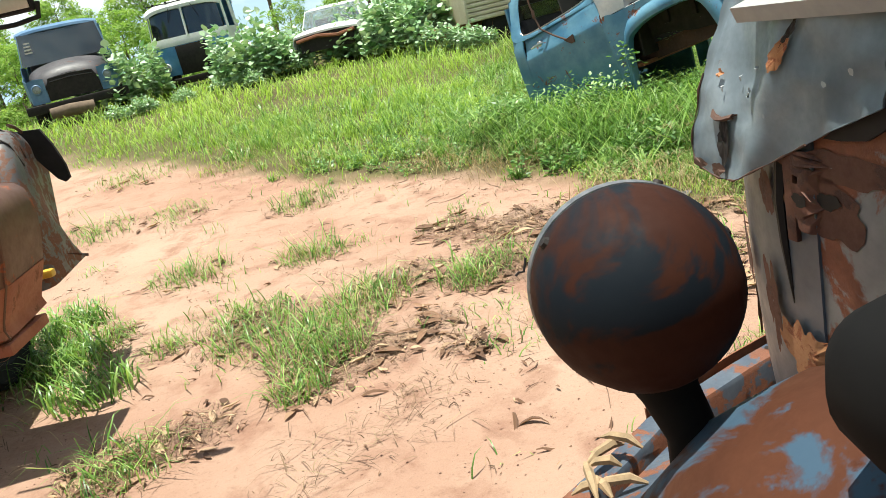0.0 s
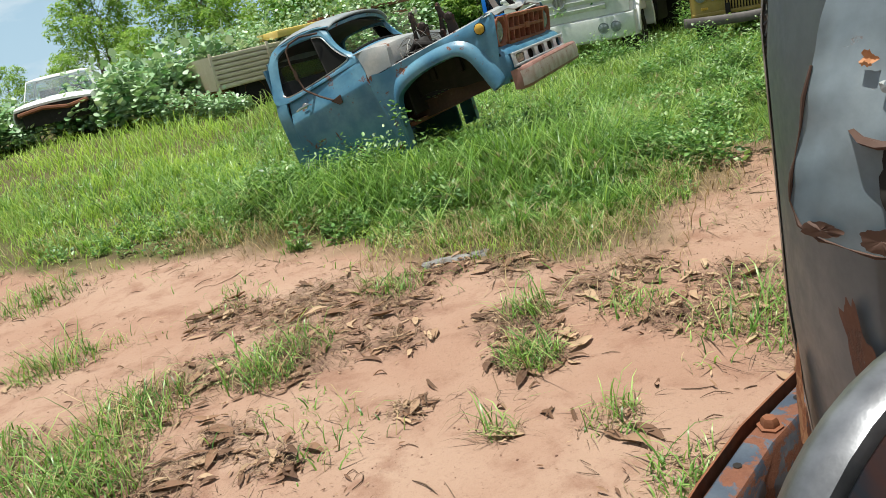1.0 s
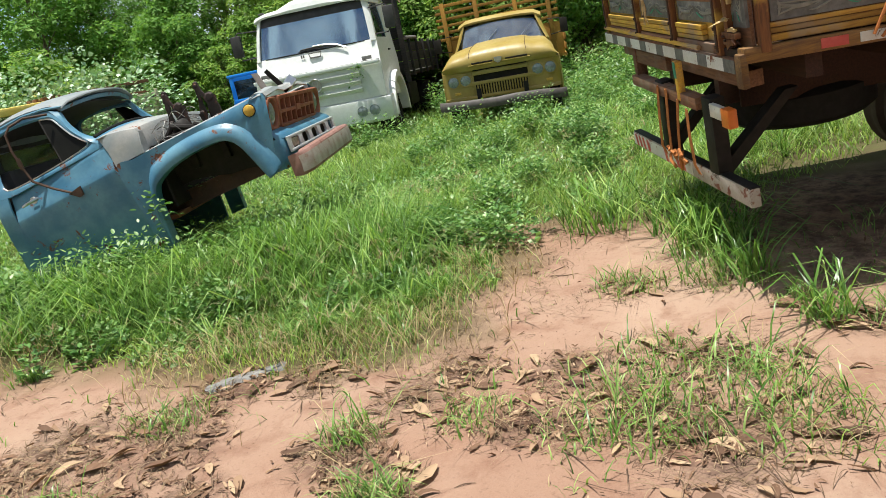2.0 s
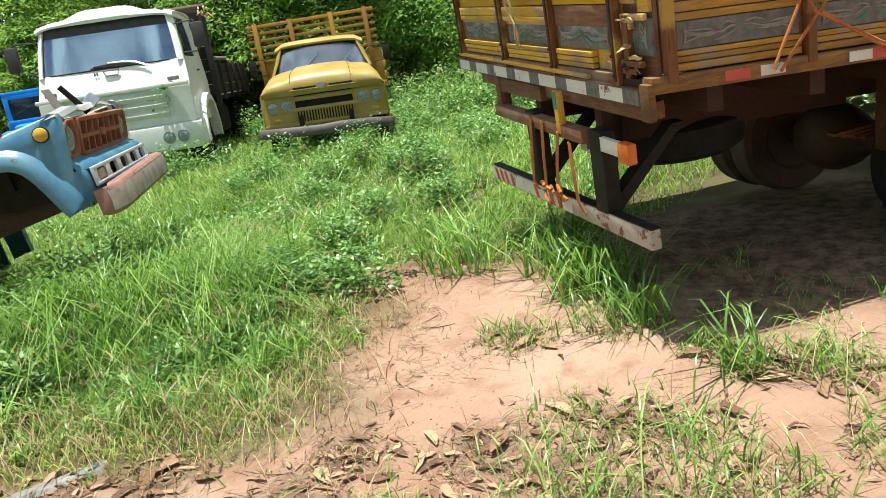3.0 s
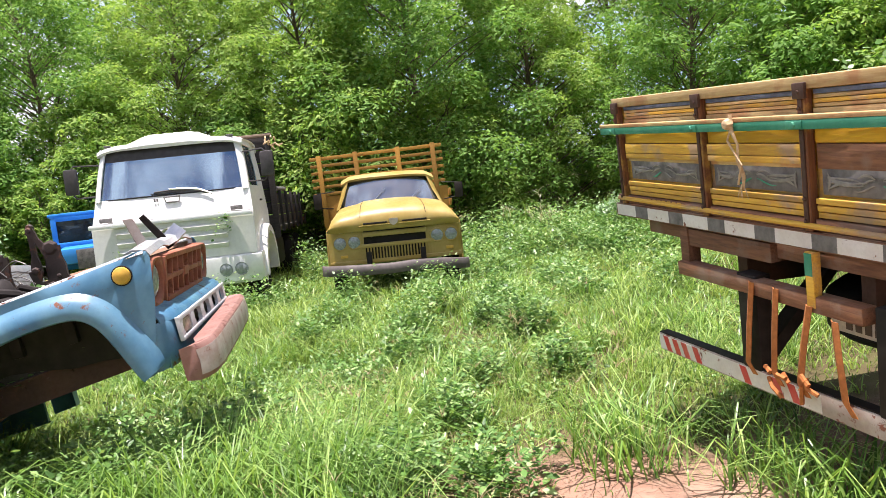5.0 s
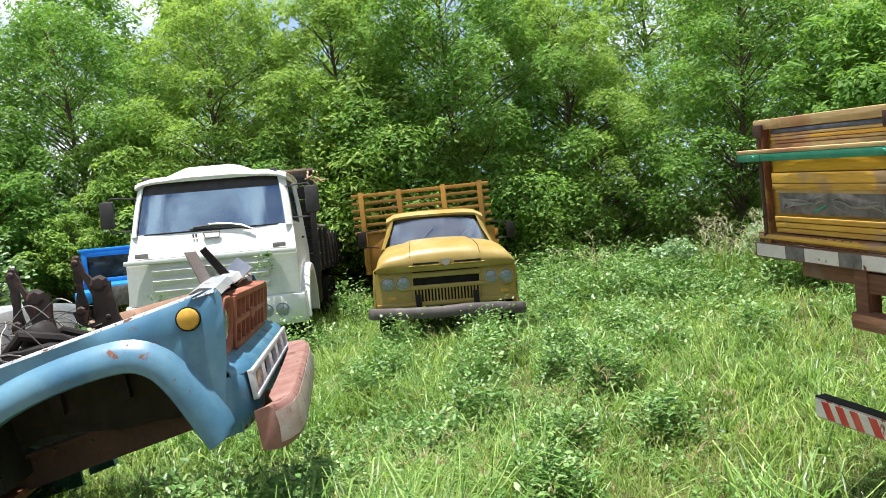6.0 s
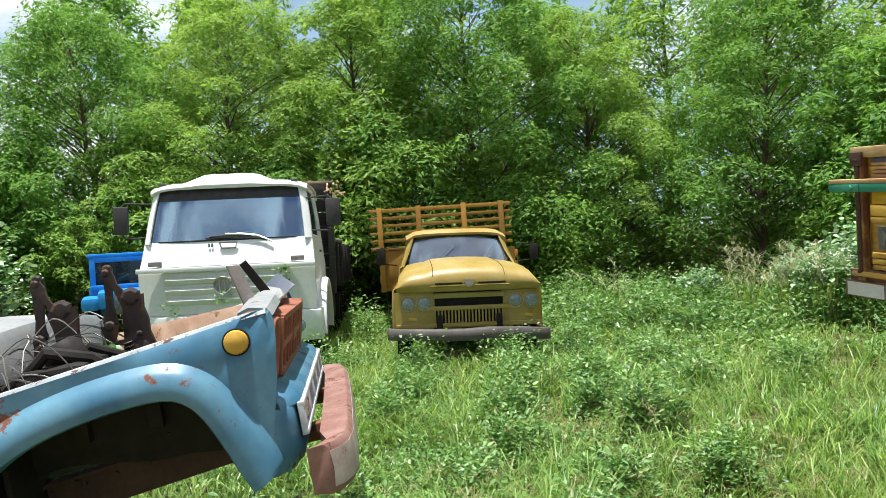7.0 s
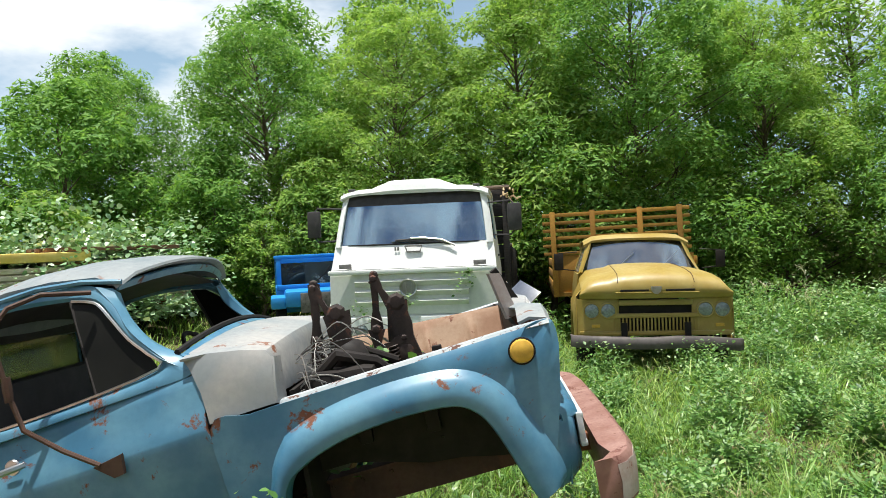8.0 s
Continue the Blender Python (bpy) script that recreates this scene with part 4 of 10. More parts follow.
    for a, b in zip(edges[::2], edges[1::2]):
        box(bm, -0.012, 0.014, a, b, 0.0, zt, 0.006, face)
    box(bm, -0.012, 0.018, -0.86, 0.90, zt - 0.026, zt, 0.007, face)
    box(bm, -0.012, 0.018, -0.86, 0.90, 0.0, 0.026, 0.007, face)
    for a, b in slots:
        for yy, sy in ((a, 1), (b, -1)):
            for zz, sz in ((0.026, 1), (zt - 0.026, -1)):
                prism(bm, [(yy, zz), (yy + sy * 0.03, zz), (yy + sy * 0.009, zz + sz * 0.009), (yy, zz + sz * 0.03)], -0.012, 0.014, "x", face)
    panel = part("slotted_panel", bm, M_NOSE_WHITE, t, "chipped white panel with rounded slots")
    part("slot_backing", boxes((-0.275, -0.255, -0.82, 0.84, 0.72, 0.87)), M_DARK, t)
    bm = bmesh.new()
    box(bm, -0.008, 0.010, -0.785, -0.565, 0.030, zt - 0.030, 0.016, face)
    part("turn_lamp", bm, M_LAMP_DIRTY, panel, "dirty rectangular turn lamp")
    # bumper: bent open channel, its ends turned back
    bm = bmesh.new()
    rows = []
    for y, x, z in ((-1.055, -0.155, -0.012), (-1.03, -0.115, -0.012), (-0.97, -0.075, -0.008), (-0.85, -0.05, 0.0), (-0.4, -0.035, 0.006), (0.1, -0.025, 0.010), (0.6, -0.02, 0.014), (0.85, -0.035, 0.012), (0.95, -0.075, 0.012), (0.985, -0.13, 0.012)):
        d = 0.085 if abs(y) > 0.9 else 0.135
        rows.append([(x - d, y, 0.545 + z), (x - 0.02, y, 0.530 + z), (x - 0.002, y, 0.545 + z), (x + 0.006, y, 0.63 + z), (x, y, 0.708 + z), (x - 0.018, y, 0.726 + z), (x - d, y, 0.722 + z)])
    loft(bm, rows)
    bumper = part("bumper", bm, M_BUMPER_RUST, t, "battered bumper eaten by red-brown rust")
    bm = bmesh.new()
    skin(bm, [[(x + 0.0024, y - (0.003 if y < -0.95 else 0.0), z + dz) for (x, y, z), dz in zip(r_[2:5], (0.012, 0.0, -0.010))] for r_ in rows[:9]])
    thicken(bm, 0.0016)
    part("bumper_face", bm, M_RUST_PINK, bumper, "worn pinkish white paint on the bumper's face")
    for s in (-1, 1):
        part("bumper_bracket", boxes((-0.36, -0.06, s * 0.45 - 0.03, s * 0.45 + 0.03, 0.60, 0.68), bev=0.006), M_RUST, t)
    # torn bonnet front rail, propped stay, junk in the engine bay
    bm = bmesh.new()
    rows = [[(x, y, 1.27 + dz), (x + 0.05, y, 1.285 + dz), (x + 0.12, y, 1.27 + dz), (x + 0.14, y, 1.235 + dz)] for y, x, dz in ((-0.86, -0.42, 0.0), (-0.5, -0.40, 0.035), (-0.1, -0.44, 0.02), (0.3, -0.40, 0.05), (0.85, -0.43, 0.02))]
    skin(bm, rows)
    thicken(bm, 0.012)
    part("bonnet_rail", bm, M_BLUE_PALE, t, "torn pale bonnet landing rail")
    bm = bmesh.new()
    box(bm, -0.06, 0.06, -0.10, 0.10, -0.004, 0.004, 0.002, Matrix.Translation((-0.30, 0.20, 1.32)) @ Euler((0.5, -0.6, 0.2)).to_matrix().to_4x4())
    part("mirror_shard", bm, M_CHROME, t, "loose glass plate lying on the nose")
    bm = bmesh.new()
    prism(bm, [(-0.03, 0), (0.03, 0), (0.028, 0.22), (-0.025, 0.24)], -0.02, 0.02, "y", Matrix.Translation((-0.41, -0.28, 1.25)) @ Euler((0.0, -0.25, 0.3)).to_matrix().to_4x4())
    part("stay_plate", bm, M_RUST_PINK, t, "pinkish rusty stay plate")
    bm = bmesh.new()
    prism(bm, [(-0.025, 0), (0.025, 0), (0.02, 0.28), (-0.02, 0.28)], -0.012, 0.012, "y", Matrix.Translation((-0.33, 0.12, 1.24)) @ Euler((0.25, -0.45, 0.0)).to_matrix().to_4x4())
    part("stay_plate", bm, M_DARK, t)
    bm = bmesh.new()
    rib = lambda x: 0.030 * sum(math.exp(-((x - c) / 0.022) ** 4) for c in (-1.06, -0.90, -0.62))
    rows = [[(x, 0.80, 1.215 + 0.03 * (x + 1.4)), (x, 0.78, 1.19 + 0.03 * (x + 1.4)), (x, 0.765 - 0.4 * rib(x), 1.15 + 0.03 * (x + 1.4)), (x, 0.735 - rib(x), 1.09 + 0.03 * (x + 1.4)), (x, 0.70 - rib(x), 1.03), (x, 0.66, 0.98), (x, 0.63, 0.80)] for x in np.linspace(-1.38, -0.32, 64)]
    skin(bm, rows)
    thicken(bm, 0.012)
    part("inner_panel", bm, M_RUST_TAN, t, "brown rusty far inner panel")
    for x0, y0, k, seed in ((-1.31, -0.30, 1.12, 3), (-1.02, -0.22, 1.10, 4)):
        rr = random.Random(seed)
        bm = bmesh.new()

        def link(p, q, w, th):
            """A flat worn link between two pins, waisted in the middle."""
            p, q = Vector(p), Vector(q)
            d = (q - p).normalized()
            n = Vector((0, 1, 0))
            u = d.cross(n).normalized()
            rows = []
            for f_ in np.linspace(0, 1, 7):
                c = p.lerp(q, f_)
                ww = w * (0.65 + 0.5 * abs(f_ - 0.5) * 2 + rr.uniform(-0.28, 0.2)) * 0.9
                rows.append([c + u * ww - n * th, c + u * ww + n * th, c - u * ww + n * th, c - u * ww - n * th])
            loft(bm, rows)
            for e in (p, q):
                lathe(bm, [(0.0, th * 1.6), (w * 0.5, th * 1.5), (w * 0.75, th), (w * 0.75, -th), (w * 0.5, -th * 1.5), (0.0, -th * 1.6)], 7, Matrix.Translation(e) @ Matrix.Rotation(radians(90), 4, "Z"))
        top = 1.22 + 0.32 * k
        link((x0 - 0.09, y0, 1.06), (x0 - 0.06, y0, 1.30), 0.036, 0.014)
        link((x0 - 0.06, y0 + 0.02, 1.30), (x0 - 0.03, y0 + 0.02, top), 0.028, 0.012)
        link((x0 + 0.09, y0 - 0.01, 1.06), (x0 + 0.06, y0 - 0.01, 1.42), 0.062, 0.016)
        link((x0 + 0.05, y0, 1.36), (x0 - 0.035, y0, top - 0.02), 0.026, 0.012)
        link((x0 - 0.07, y0 - 0.02, 1.20), (x0 + 0.07, y0 - 0.02, 1.24), 0.020, 0.010)
        link((x0 - 0.02, y0 + 0.03, 1.05), (x0 + 0.04, y0 + 0.03, 1.40), 0.034, 0.014)
        coil = [(x0 + 0.012 + 0.020 * math.cos(a), y0 - 0.03 + 0.020 * math.sin(a), 1.07 + 0.0028 * a) for a in np.linspace(0, 50, 110)]
        tube(bm, coil, 0.0055, 5)
        box(bm, x0 - 0.10, x0 + 0.12, y0 - 0.04, y0 + 0.045, 1.02, 1.12, 0.012)
        box(bm, x0 + 0.02, x0 + 0.11, y0 - 0.03, y0 + 0.03, 1.10, 1.21, 0.02)
        part("hinge_arm", bm, M_GREASE, t, "greasy dark bonnet hinge arm standing up", 20.0)
    bm = bmesh.new()
    box(bm, -1.36, -1.04, -0.80, -0.42, 1.00, 1.20, 0.05)
    box(bm, -1.30, -1.10, -0.46, -0.12, 0.98, 1.17, 0.04)
    box(bm, -1.12, -0.92, -0.60, -0.30, 0.96, 1.10, 0.05)
    lathe(bm, [(0.0, 0.09), (0.07, 0.085), (0.085, 0.05), (0.085, -0.06), (0.06, -0.09), (0.0, -0.09)], 14, Matrix.Translation((-1.16, -0.62, 1.20)) @ Matrix.Rotation(radians(70), 4, "Y"))
    tube(bm, [(-1.30, -0.70, 1.18), (-1.20, -0.74, 1.26), (-1.05, -0.70, 1.20), (-0.96, -0.60, 1.08)], 0.028, 8)
    tube(bm, [(-1.28, -0.30, 1.16), (-1.15, -0.34, 1.23), (-1.0, -0.28, 1.14)], 0.022, 8)
    part("heater_box", bm, M_DARK, t, "greasy heater box in the engine bay")
    bm = bmesh.new()
    rr = random.Random(5)
    for i in range(64):
        p = Vector((-1.37, rr.uniform(-0.82, 0.1), rr.uniform(1.12, 1.30)))
        d = Vector((rr.uniform(0.02, 0.09), rr.uniform(-0.04, 0.04), rr.uniform(-0.02, 0.05)))
        pts = [p]
        for j in range(5):
            p = p + d
            p.z = max(p.z, 1.04)
            d = d + Vector((rr.uniform(-0.02, 0.01), rr.uniform(-0.03, 0.03), rr.uniform(-0.055, 0.0)))
            pts.append(p)
        tube(bm, smooth_line(pts, 2), rr.choice((0.0022, 0.003, 0.005)), 4)
    tagged(part("wiring", bm, M_WIRE, t), "frayed dark and pale wires hanging from the bulkhead", kind="stuff")
    bm = bmesh.new()
    box(bm, -1.16, -1.08, -0.40, 0.40, 0.60, 0.68, 0.02)
    part("cross_member", bm, M_DARK, t)
    bm = bmesh.new()
    box(bm, -0.44, -0.36, -0.40, 0.40, 0.61, 0.69, 0.02)
    part("cross_member", bm, M_DARK, t)
    # mirror arm on the near door
    bm = bmesh.new()
    tube(bm, [(-2.19, -0.78, 1.712), (-2.34, -0.90, 1.735), (-2.44, -0.98, 1.70), (-2.475, -1.02, 1.64), (-2.48, -1.03, 1.50), (-2.455, -1.03, 1.34), (-2.43, -1.02, 1.21), (-2.30, -1.0, 1.10), (-2.17, -0.985, 1.015)], 0.011, 7)
    lathe(bm, [(0.017, -0.05), (0.02, 0.0), (0.017, 0.05)], 8, Matrix.Translation((-2.46, -1.03, 1.38)) @ Matrix.Rotation(radians(90), 4, "Y"))
    prism(bm, [(-2.20, 1.01), (-2.08, 1.045), (-2.08, 0.965), (-2.12, 0.955)], -0.985, -0.962)
    part("mirror_arm", bm, M_RUST_DARK, t, "bent rusty mirror arm on the door")
    return t


M_WIRE = leafy("frayed_wire", (0.03, 0.026, 0.025), (0.30, 0.28, 0.25), (0.62, 0.60, 0.55), 0.6, 0.02)
M_GREASE = old_paint("greasy_black_rust", (0.030, 0.018, 0.014), (0.055, 0.032, 0.024), 0.5, 0.7, 9.0, (0.09, 0.035, 0.02))
M_NOSE_WHITE = old_paint("chipped_white_panel", (0.50, 0.53, 0.54), (0.62, 0.63, 0.62), 0.30, 0.5, 5.0)
M_LAMP_DIRTY = plain("dirty_lamp_glass", (0.30, 0.27, 0.20), 0.25, 0.0, 0.4, 22.0, 0.2)
M_LEDGE = old_paint("chipped_ledge_paint", (0.30, 0.34, 0.36), (0.46, 0.47, 0.46), 0.48, 0.5, 9.0, (0.10, 0.04, 0.025))
BLUE_POSE = pose(4.079, 6.565, 0.352, -1.0, -7.57, -46.1)
build_blue_wreck()

# ---- stake-bodied truck seen from its tail ----
def build_tail_truck():
    t = thing("cargo_truck", TAIL_POSE, "old wooden-bodied cargo truck in worn yellow with drooping rear bar", "truck")
    SL = 0.085
    rr = random.Random(12)

    def shear(ob):
        for v in ob.data.vertices:
            v.co.z -= SL * v.co.x
        return ob
    yl, yr = 1.44, -1.30
    # tailgate boards, top to bottom
    gate = part("tailgate", boxes((0.012, 0.03, -1.05, yl - 0.02, 1.46, 2.03)), M_WOOD_YEL, t, "tailgate of worn yellow and cream boards")
    rows = [(2.004, 2.026, M_SLATE_BLUE, 0.0), (1.986, 2.002, M_WOOD_CREAM, 0.002), (1.966, 1.984, M_WOOD_YEL, -0.002), (1.948, 1.964, M_WOOD_CREAM, 0.004), (1.872, 1.945, M_WOOD_CREAM, -0.004), (1.795, 1.868, M_WOOD_VIVID, -0.003)]
    spans = [(1.33, 0.52), (0.44, -0.26), (-0.34, -1.0)]
    for z0, z1, mt, dx in rows:
        for a, b in spans:
            part("board", boxes((-0.012 + dx, 0.012, b, a, z0 + 0.0006, z1 - 0.0006), bev=0.002), mt, gate)
    for a, b in spans:
        part("board", boxes((-0.010, 0.012, b, a, 1.68, 1.79), bev=0.003), M_WOOD_BROWN if b < -0.3 else M_WOOD_CREAM, gate)
        for z0, z1 in ((1.735, 1.79), (1.70, 1.732)):
            if b > -0.3:
                part("slat", boxes((-0.028, -0.008, b, a, z0, z1), bev=0.004), M_WOOD_YEL, gate)
        pan = part("painted_panel", boxes((-0.006, 0.012, b + 0.02, a - 0.02, 1.565, 1.685), bev=0.002), M_SLATE, gate, "grey panel with faded scroll painting")
        scroll(gate, -0.012, "x", b + 0.04, a - 0.04, 1.585, 1.665)
        for k, (z0, z1) in enumerate(((1.525, 1.552), (1.492, 1.520), (1.462, 1.488))):
            part("slat", boxes((-0.030 + 0.004 * k, 0.010, b + (0.22 if b < -0.3 else 0.0), a, z0, z1), bev=0.004), M_WOOD_YEL, gate)
    part("top_rail", boxes((-0.035, 0.045, -1.10, yl, 2.03, 2.085), bev=0.006), M_WOOD_CREAM, gate, "bleached top rail with flaking blue edge")
    for y in (1.385, 0.48, -0.30, -1.04):
        st = part("stake", boxes((-0.044, -0.004, y - 0.026, y + 0.026, 1.40, 2.035), bev=0.006), M_WOOD_ORANGE, gate, "rusty strap hinge stake")
        bm = boxes((-0.058, -0.040, y - 0.036, y + 0.036, 1.99, 2.06), (-0.052, -0.041, y - 0.012, y + 0.012, 1.42, 2.0), bev=0.004)
        for z in (1.45, 1.55, 1.95, 2.02):
            lathe(bm, [(0.0, 0.008), (0.009, 0.006), (0.010, 0.0)], 6, Matrix.Translation((-0.055, y, z)) @ Matrix.Rotation(radians(180), 4, "Z"))
        part("hinge", bm, M_RUST_DARK, gate)
    strip = part("green_strip", boxes((-0.085, -0.05, -1.24, 1.54, 1.862, 1.905), bev=0.004), M_GREEN, gate, "chipped green painted wooden strip")
    part("strip_top", boxes((-0.088, -0.045, -1.24, 1.54, 1.9055, 1.925), bev=0.003), M_WOOD_CREAM, gate)
    for y in (1.385, 0.48, -0.30, -1.04):
        bm = bmesh.new()
        box(bm, -0.092, -0.083, y - 0.05, y + 0.05, 1.866, 1.90, 0.002)
        lathe(bm, [(0.0, 0.010), (0.012, 0.008), (0.014, 0.0)], 8, Matrix.Translation((-0.092, y, 1.883)) @ Matrix.Rotation(radians(180), 4, "Z"))
        part("strip_plate", bm, M_DARK if y == -1.04 else M_GREEN, gate)
    bm = bmesh.new()
    pts = [(-0.10, 0.12, 1.945), (-0.105, 0.11, 1.86), (-0.10, 0.08, 1.80), (-0.09, 0.10, 1.72), (-0.085, 0.07, 1.64), (-0.08, 0.085, 1.58)]
    tube(bm, pts, [0.008, 0.010, 0.006, 0.010, 0.011, 0.004], 7)
    tube(bm, [(-0.10, 0.12, 1.88), (-0.115, 0.135, 1.82), (-0.10, 0.06, 1.70), (-0.09, 0.11, 1.60)], 0.006, 5)
    for dx_, dy_ in ((0.0, 0.02), (-0.012, -0.012), (0.006, -0.03), (-0.006, 0.035)):
        tube(bm, [(-0.085, 0.085, 1.60), (-0.085 + dx_, 0.085 + dy_ * 0.6, 1.565), (-0.085 + dx_, 0.085 + dy_, 1.53)], [0.005, 0.003, 0.0015], 4)
    lathe(bm, [(0.0, 0.03), (0.026, 0.015), (0.03, 0.0), (0.022, -0.02), (0.0, -0.03)], 8, Matrix.Translation((-0.11, 0.13, 1.90)))
    part("rope_end", bm, M_ROPE, gate, "knotted frayed rope hanging from the strip")
    # broken corner: two cream boards torn off short, the scroll panel behind, bare ends
    for sp in ((0.0, 0.024, -1.30, -1.07, 1.90, 1.985), (0.0, 0.024, -1.20, -1.07, 1.79, 1.895), (-0.012, 0.012, -1.29, -1.08, 1.715, 1.745), (-0.014, 0.010, -1.17, -1.08, 1.672, 1.708)):
        part("corner_board", boxes(sp, bev=0.004), M_WOOD_CREAM, t, "splintered cream corner board")
    part("corner_board", boxes((0.006, 0.028, -1.31, -1.215, 1.75, 1.895), bev=0.004), M_WOOD_YEL, t, "dark weathered corner board")
    for sp in ((-0.02, 0.02, -1.15, -1.10, 1.43, 1.74), (-0.034, -0.002, -1.27, -1.09, 1.50, 1.53), (-0.03, 0.0, -1.22, -1.09, 1.462, 1.492)):
        part("corner_batten", boxes(sp, bev=0.005), M_WOOD_ORANGE, t, "worn yellow batten at the broken corner")
    for y_, z_, w_ in ((-1.19, 1.722, 0.05), (-1.21, 1.545, 0.055), (-1.16, 1.60, 0.03)):
        bm = bmesh.new()
        rows_ = [[(-0.030 + 0.004 * math.sin(9 * u + z_ * 7), y_ + w_ * u, z_ + 0.010 * v_ * (1 - 0.5 * abs(u)) + 0.004 * math.sin(u * 5 + v_ * 3 + z_ * 11)) for v_ in (-1, -0.3, 0.4, 1)] for u in np.linspace(-1, 1, 8)]
        skin(bm, rows_)
        thicken(bm, 0.012)
        part("split_wood", bm, M_WOOD_CREAM, t, "pale freshly split wood")
    part("corner_panel", boxes((0.012, 0.03, -1.31, -1.08, 1.55, 1.72)), M_SLATE, t, "grey painted panel at the broken corner")
    scroll(t, 0.009, "x", -1.29, -1.10, 1.575, 1.70)
    part("corner_back", boxes((0.031, 0.05, -1.31, -1.05, 1.44, 2.0)), M_WOOD_BROWN, t)
    for i in range(30):
        bm = bmesh.new()
        p = Vector((rr.uniform(-0.03, 0.03), rr.uniform(-1.27, -1.04), rr.uniform(1.95, 2.07) if i < 20 else rr.uniform(1.45, 1.52)))
        q = p + Vector((rr.uniform(-0.05, 0.05), rr.uniform(-0.16, 0.16), rr.uniform(-0.05, 0.03)))
        tube(bm, [p, (p + q) / 2 + Vector((-0.01, 0, 0.006)), q], [rr.uniform(0.003, 0.010), rr.uniform(0.004, 0.009), 0.001], 5)
        part("splinter", bm, rr.choice((M_WOOD_BROWN, M_BEARER, M_WOOD_ORANGE)), t, "splintered rotten wood at the corner")
    # deck edge, pipe and striped board
    part("deck_pipe", tube(bmesh.new(), [(-0.045, yl, 1.438), (-0.05, 0.2, 1.432), (-0.045, -0.75, 1.425)], 0.014, 8), M_WOOD_YEL, t, "thin yellow pipe along the deck edge")
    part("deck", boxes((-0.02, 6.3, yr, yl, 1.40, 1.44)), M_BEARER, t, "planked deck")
    shear(t.children[-1])
    part("deck_beam", boxes((-0.025, 0.06, -1.02, yl, 1.40, 1.455), bev=0.008), M_WOOD_BROWN, t, "weathered brown deck end beam")
    board = part("striped_board", boxes((-0.045, -0.01, yr, 1.50, 1.315, 1.398), bev=0.004), M_WOOD_BROWN, t, "board with worn white reflective blocks")
    y = 1.48
    k = 0
    while y > yr + 0.1:
        w = 0.24 if k % 2 == 0 else 0.15
        part("stripe", boxes((-0.049, -0.0452, max(y - w, yr + 0.02), y, 1.322, 1.392)), M_STRIPE_W if k % 2 == 0 else M_SLATE, board)
        y -= w
        k += 1
    part("board_end", boxes((-0.055, -0.015, yr - 0.05, yr + 0.03, 1.25, 1.43), bev=0.008), M_SILL, t)
    # subframe under the deck
    part("beam", boxes((-0.02, 0.08, 0.0, 0.76, 1.20, 1.30), bev=0.006), M_WOOD_BROWN, t, "dark wooden cross beam")
    part("beam", boxes((0.02, 0.12, -1.2, 1.2, 1.22, 1.31), bev=0.006), M_WOOD_BROWN, t)
    part("beam_end", boxes((-0.03, 0.05, 0.70, 0.78, 1.02, 1.32), bev=0.006), M_WOOD_BROWN, t)
    part("low_beam", boxes((-0.06, 0.02, -0.60, 0.78, 1.025, 1.105), bev=0.008), M_WOOD_BROWN, t, "weathered wooden tow beam")
    part("beam_marker", boxes((-0.065, -0.02, -0.335, -0.285, 1.05, 1.31), bev=0.004), M_WOOD_YEL, t, "block painted green and yellow")
    part("marker_paint", boxes((-0.069, -0.0655, -0.332, -0.288, 1.20, 1.305)), M_GREEN, t.children[-1])
    for s in (0.18, -0.72):
        part("bar_post", boxes((-0.04, 0.05, s - 0.075, s + 0.075, 0.60, 1.12), bev=0.008), M_DARK, t, "black steel drop post")
        bm = bmesh.new()
        prism(bm, [(0.04, 0.62), (0.04, 0.72), (0.42, 1.06), (0.50, 1.06)], s - 0.05, s + 0.05)
        part("bar_brace", bm, M_DARK, t, "black diagonal brace")
    bar = part("under_run_bar", boxes((-0.06, 0.0, -1.17, 1.17, -0.055, 0.055), bev=0.006), M_BAR, t, "drooping steel bar with red and white tape")
    bar.location, bar.rotation_euler = (0.02, -0.06, 0.565), (radians(-2.2), 0, 0)
    for y0, mt in ((1.12, M_STRIPE_R), (1.02, M_STRIPE_R), (0.92, M_STRIPE_R), (0.80, M_STRIPE_R), (0.35, M_STRIPE_R), (0.10, M_STRIPE_R), (-0.02, M_STRIPE_R)):
        bm = bmesh.new()
        prism(bm, [(y0, 0.045), (y0 - 0.055, 0.045), (y0 - 0.095, -0.045), (y0 - 0.04, -0.045)], -0.064, -0.0605, "x")
        part("tape", bm, mt, bar)
    part("tape_ground", boxes((-0.0625, -0.0602, -0.25, 1.165, -0.046, 0.046)), M_STRIPE_W, bar)
    part("bar_cap", boxes((-0.055, 0.005, -1.17, 1.17, 0.0555, 0.062)), M_DARK, bar)
    # straps tied to the bar
    for y, y2, zt in ((0.10, 0.16, 1.10), (-0.08, -0.04, 1.10), (-0.30, -0.22, 1.06), (-0.45, -0.50, 1.02)):
        bm = bmesh.new()
        path = [(-0.075, y, zt), (-0.085, (y + y2) / 2, 0.86), (-0.085, y2, 0.66), (-0.07, y2 - 0.03, 0.60)]
        loft(bm, [[(x, yy - 0.028, z) for x, yy, z in path], [(x - 0.006, yy, z) for x, yy, z in path], [(x + 0.012, yy + 0.028, z) for x, yy, z in path]], False, False)
        thicken(bm, 0.004)
        part("strap", bm, M_STRAP, t, "faded orange webbing strap")
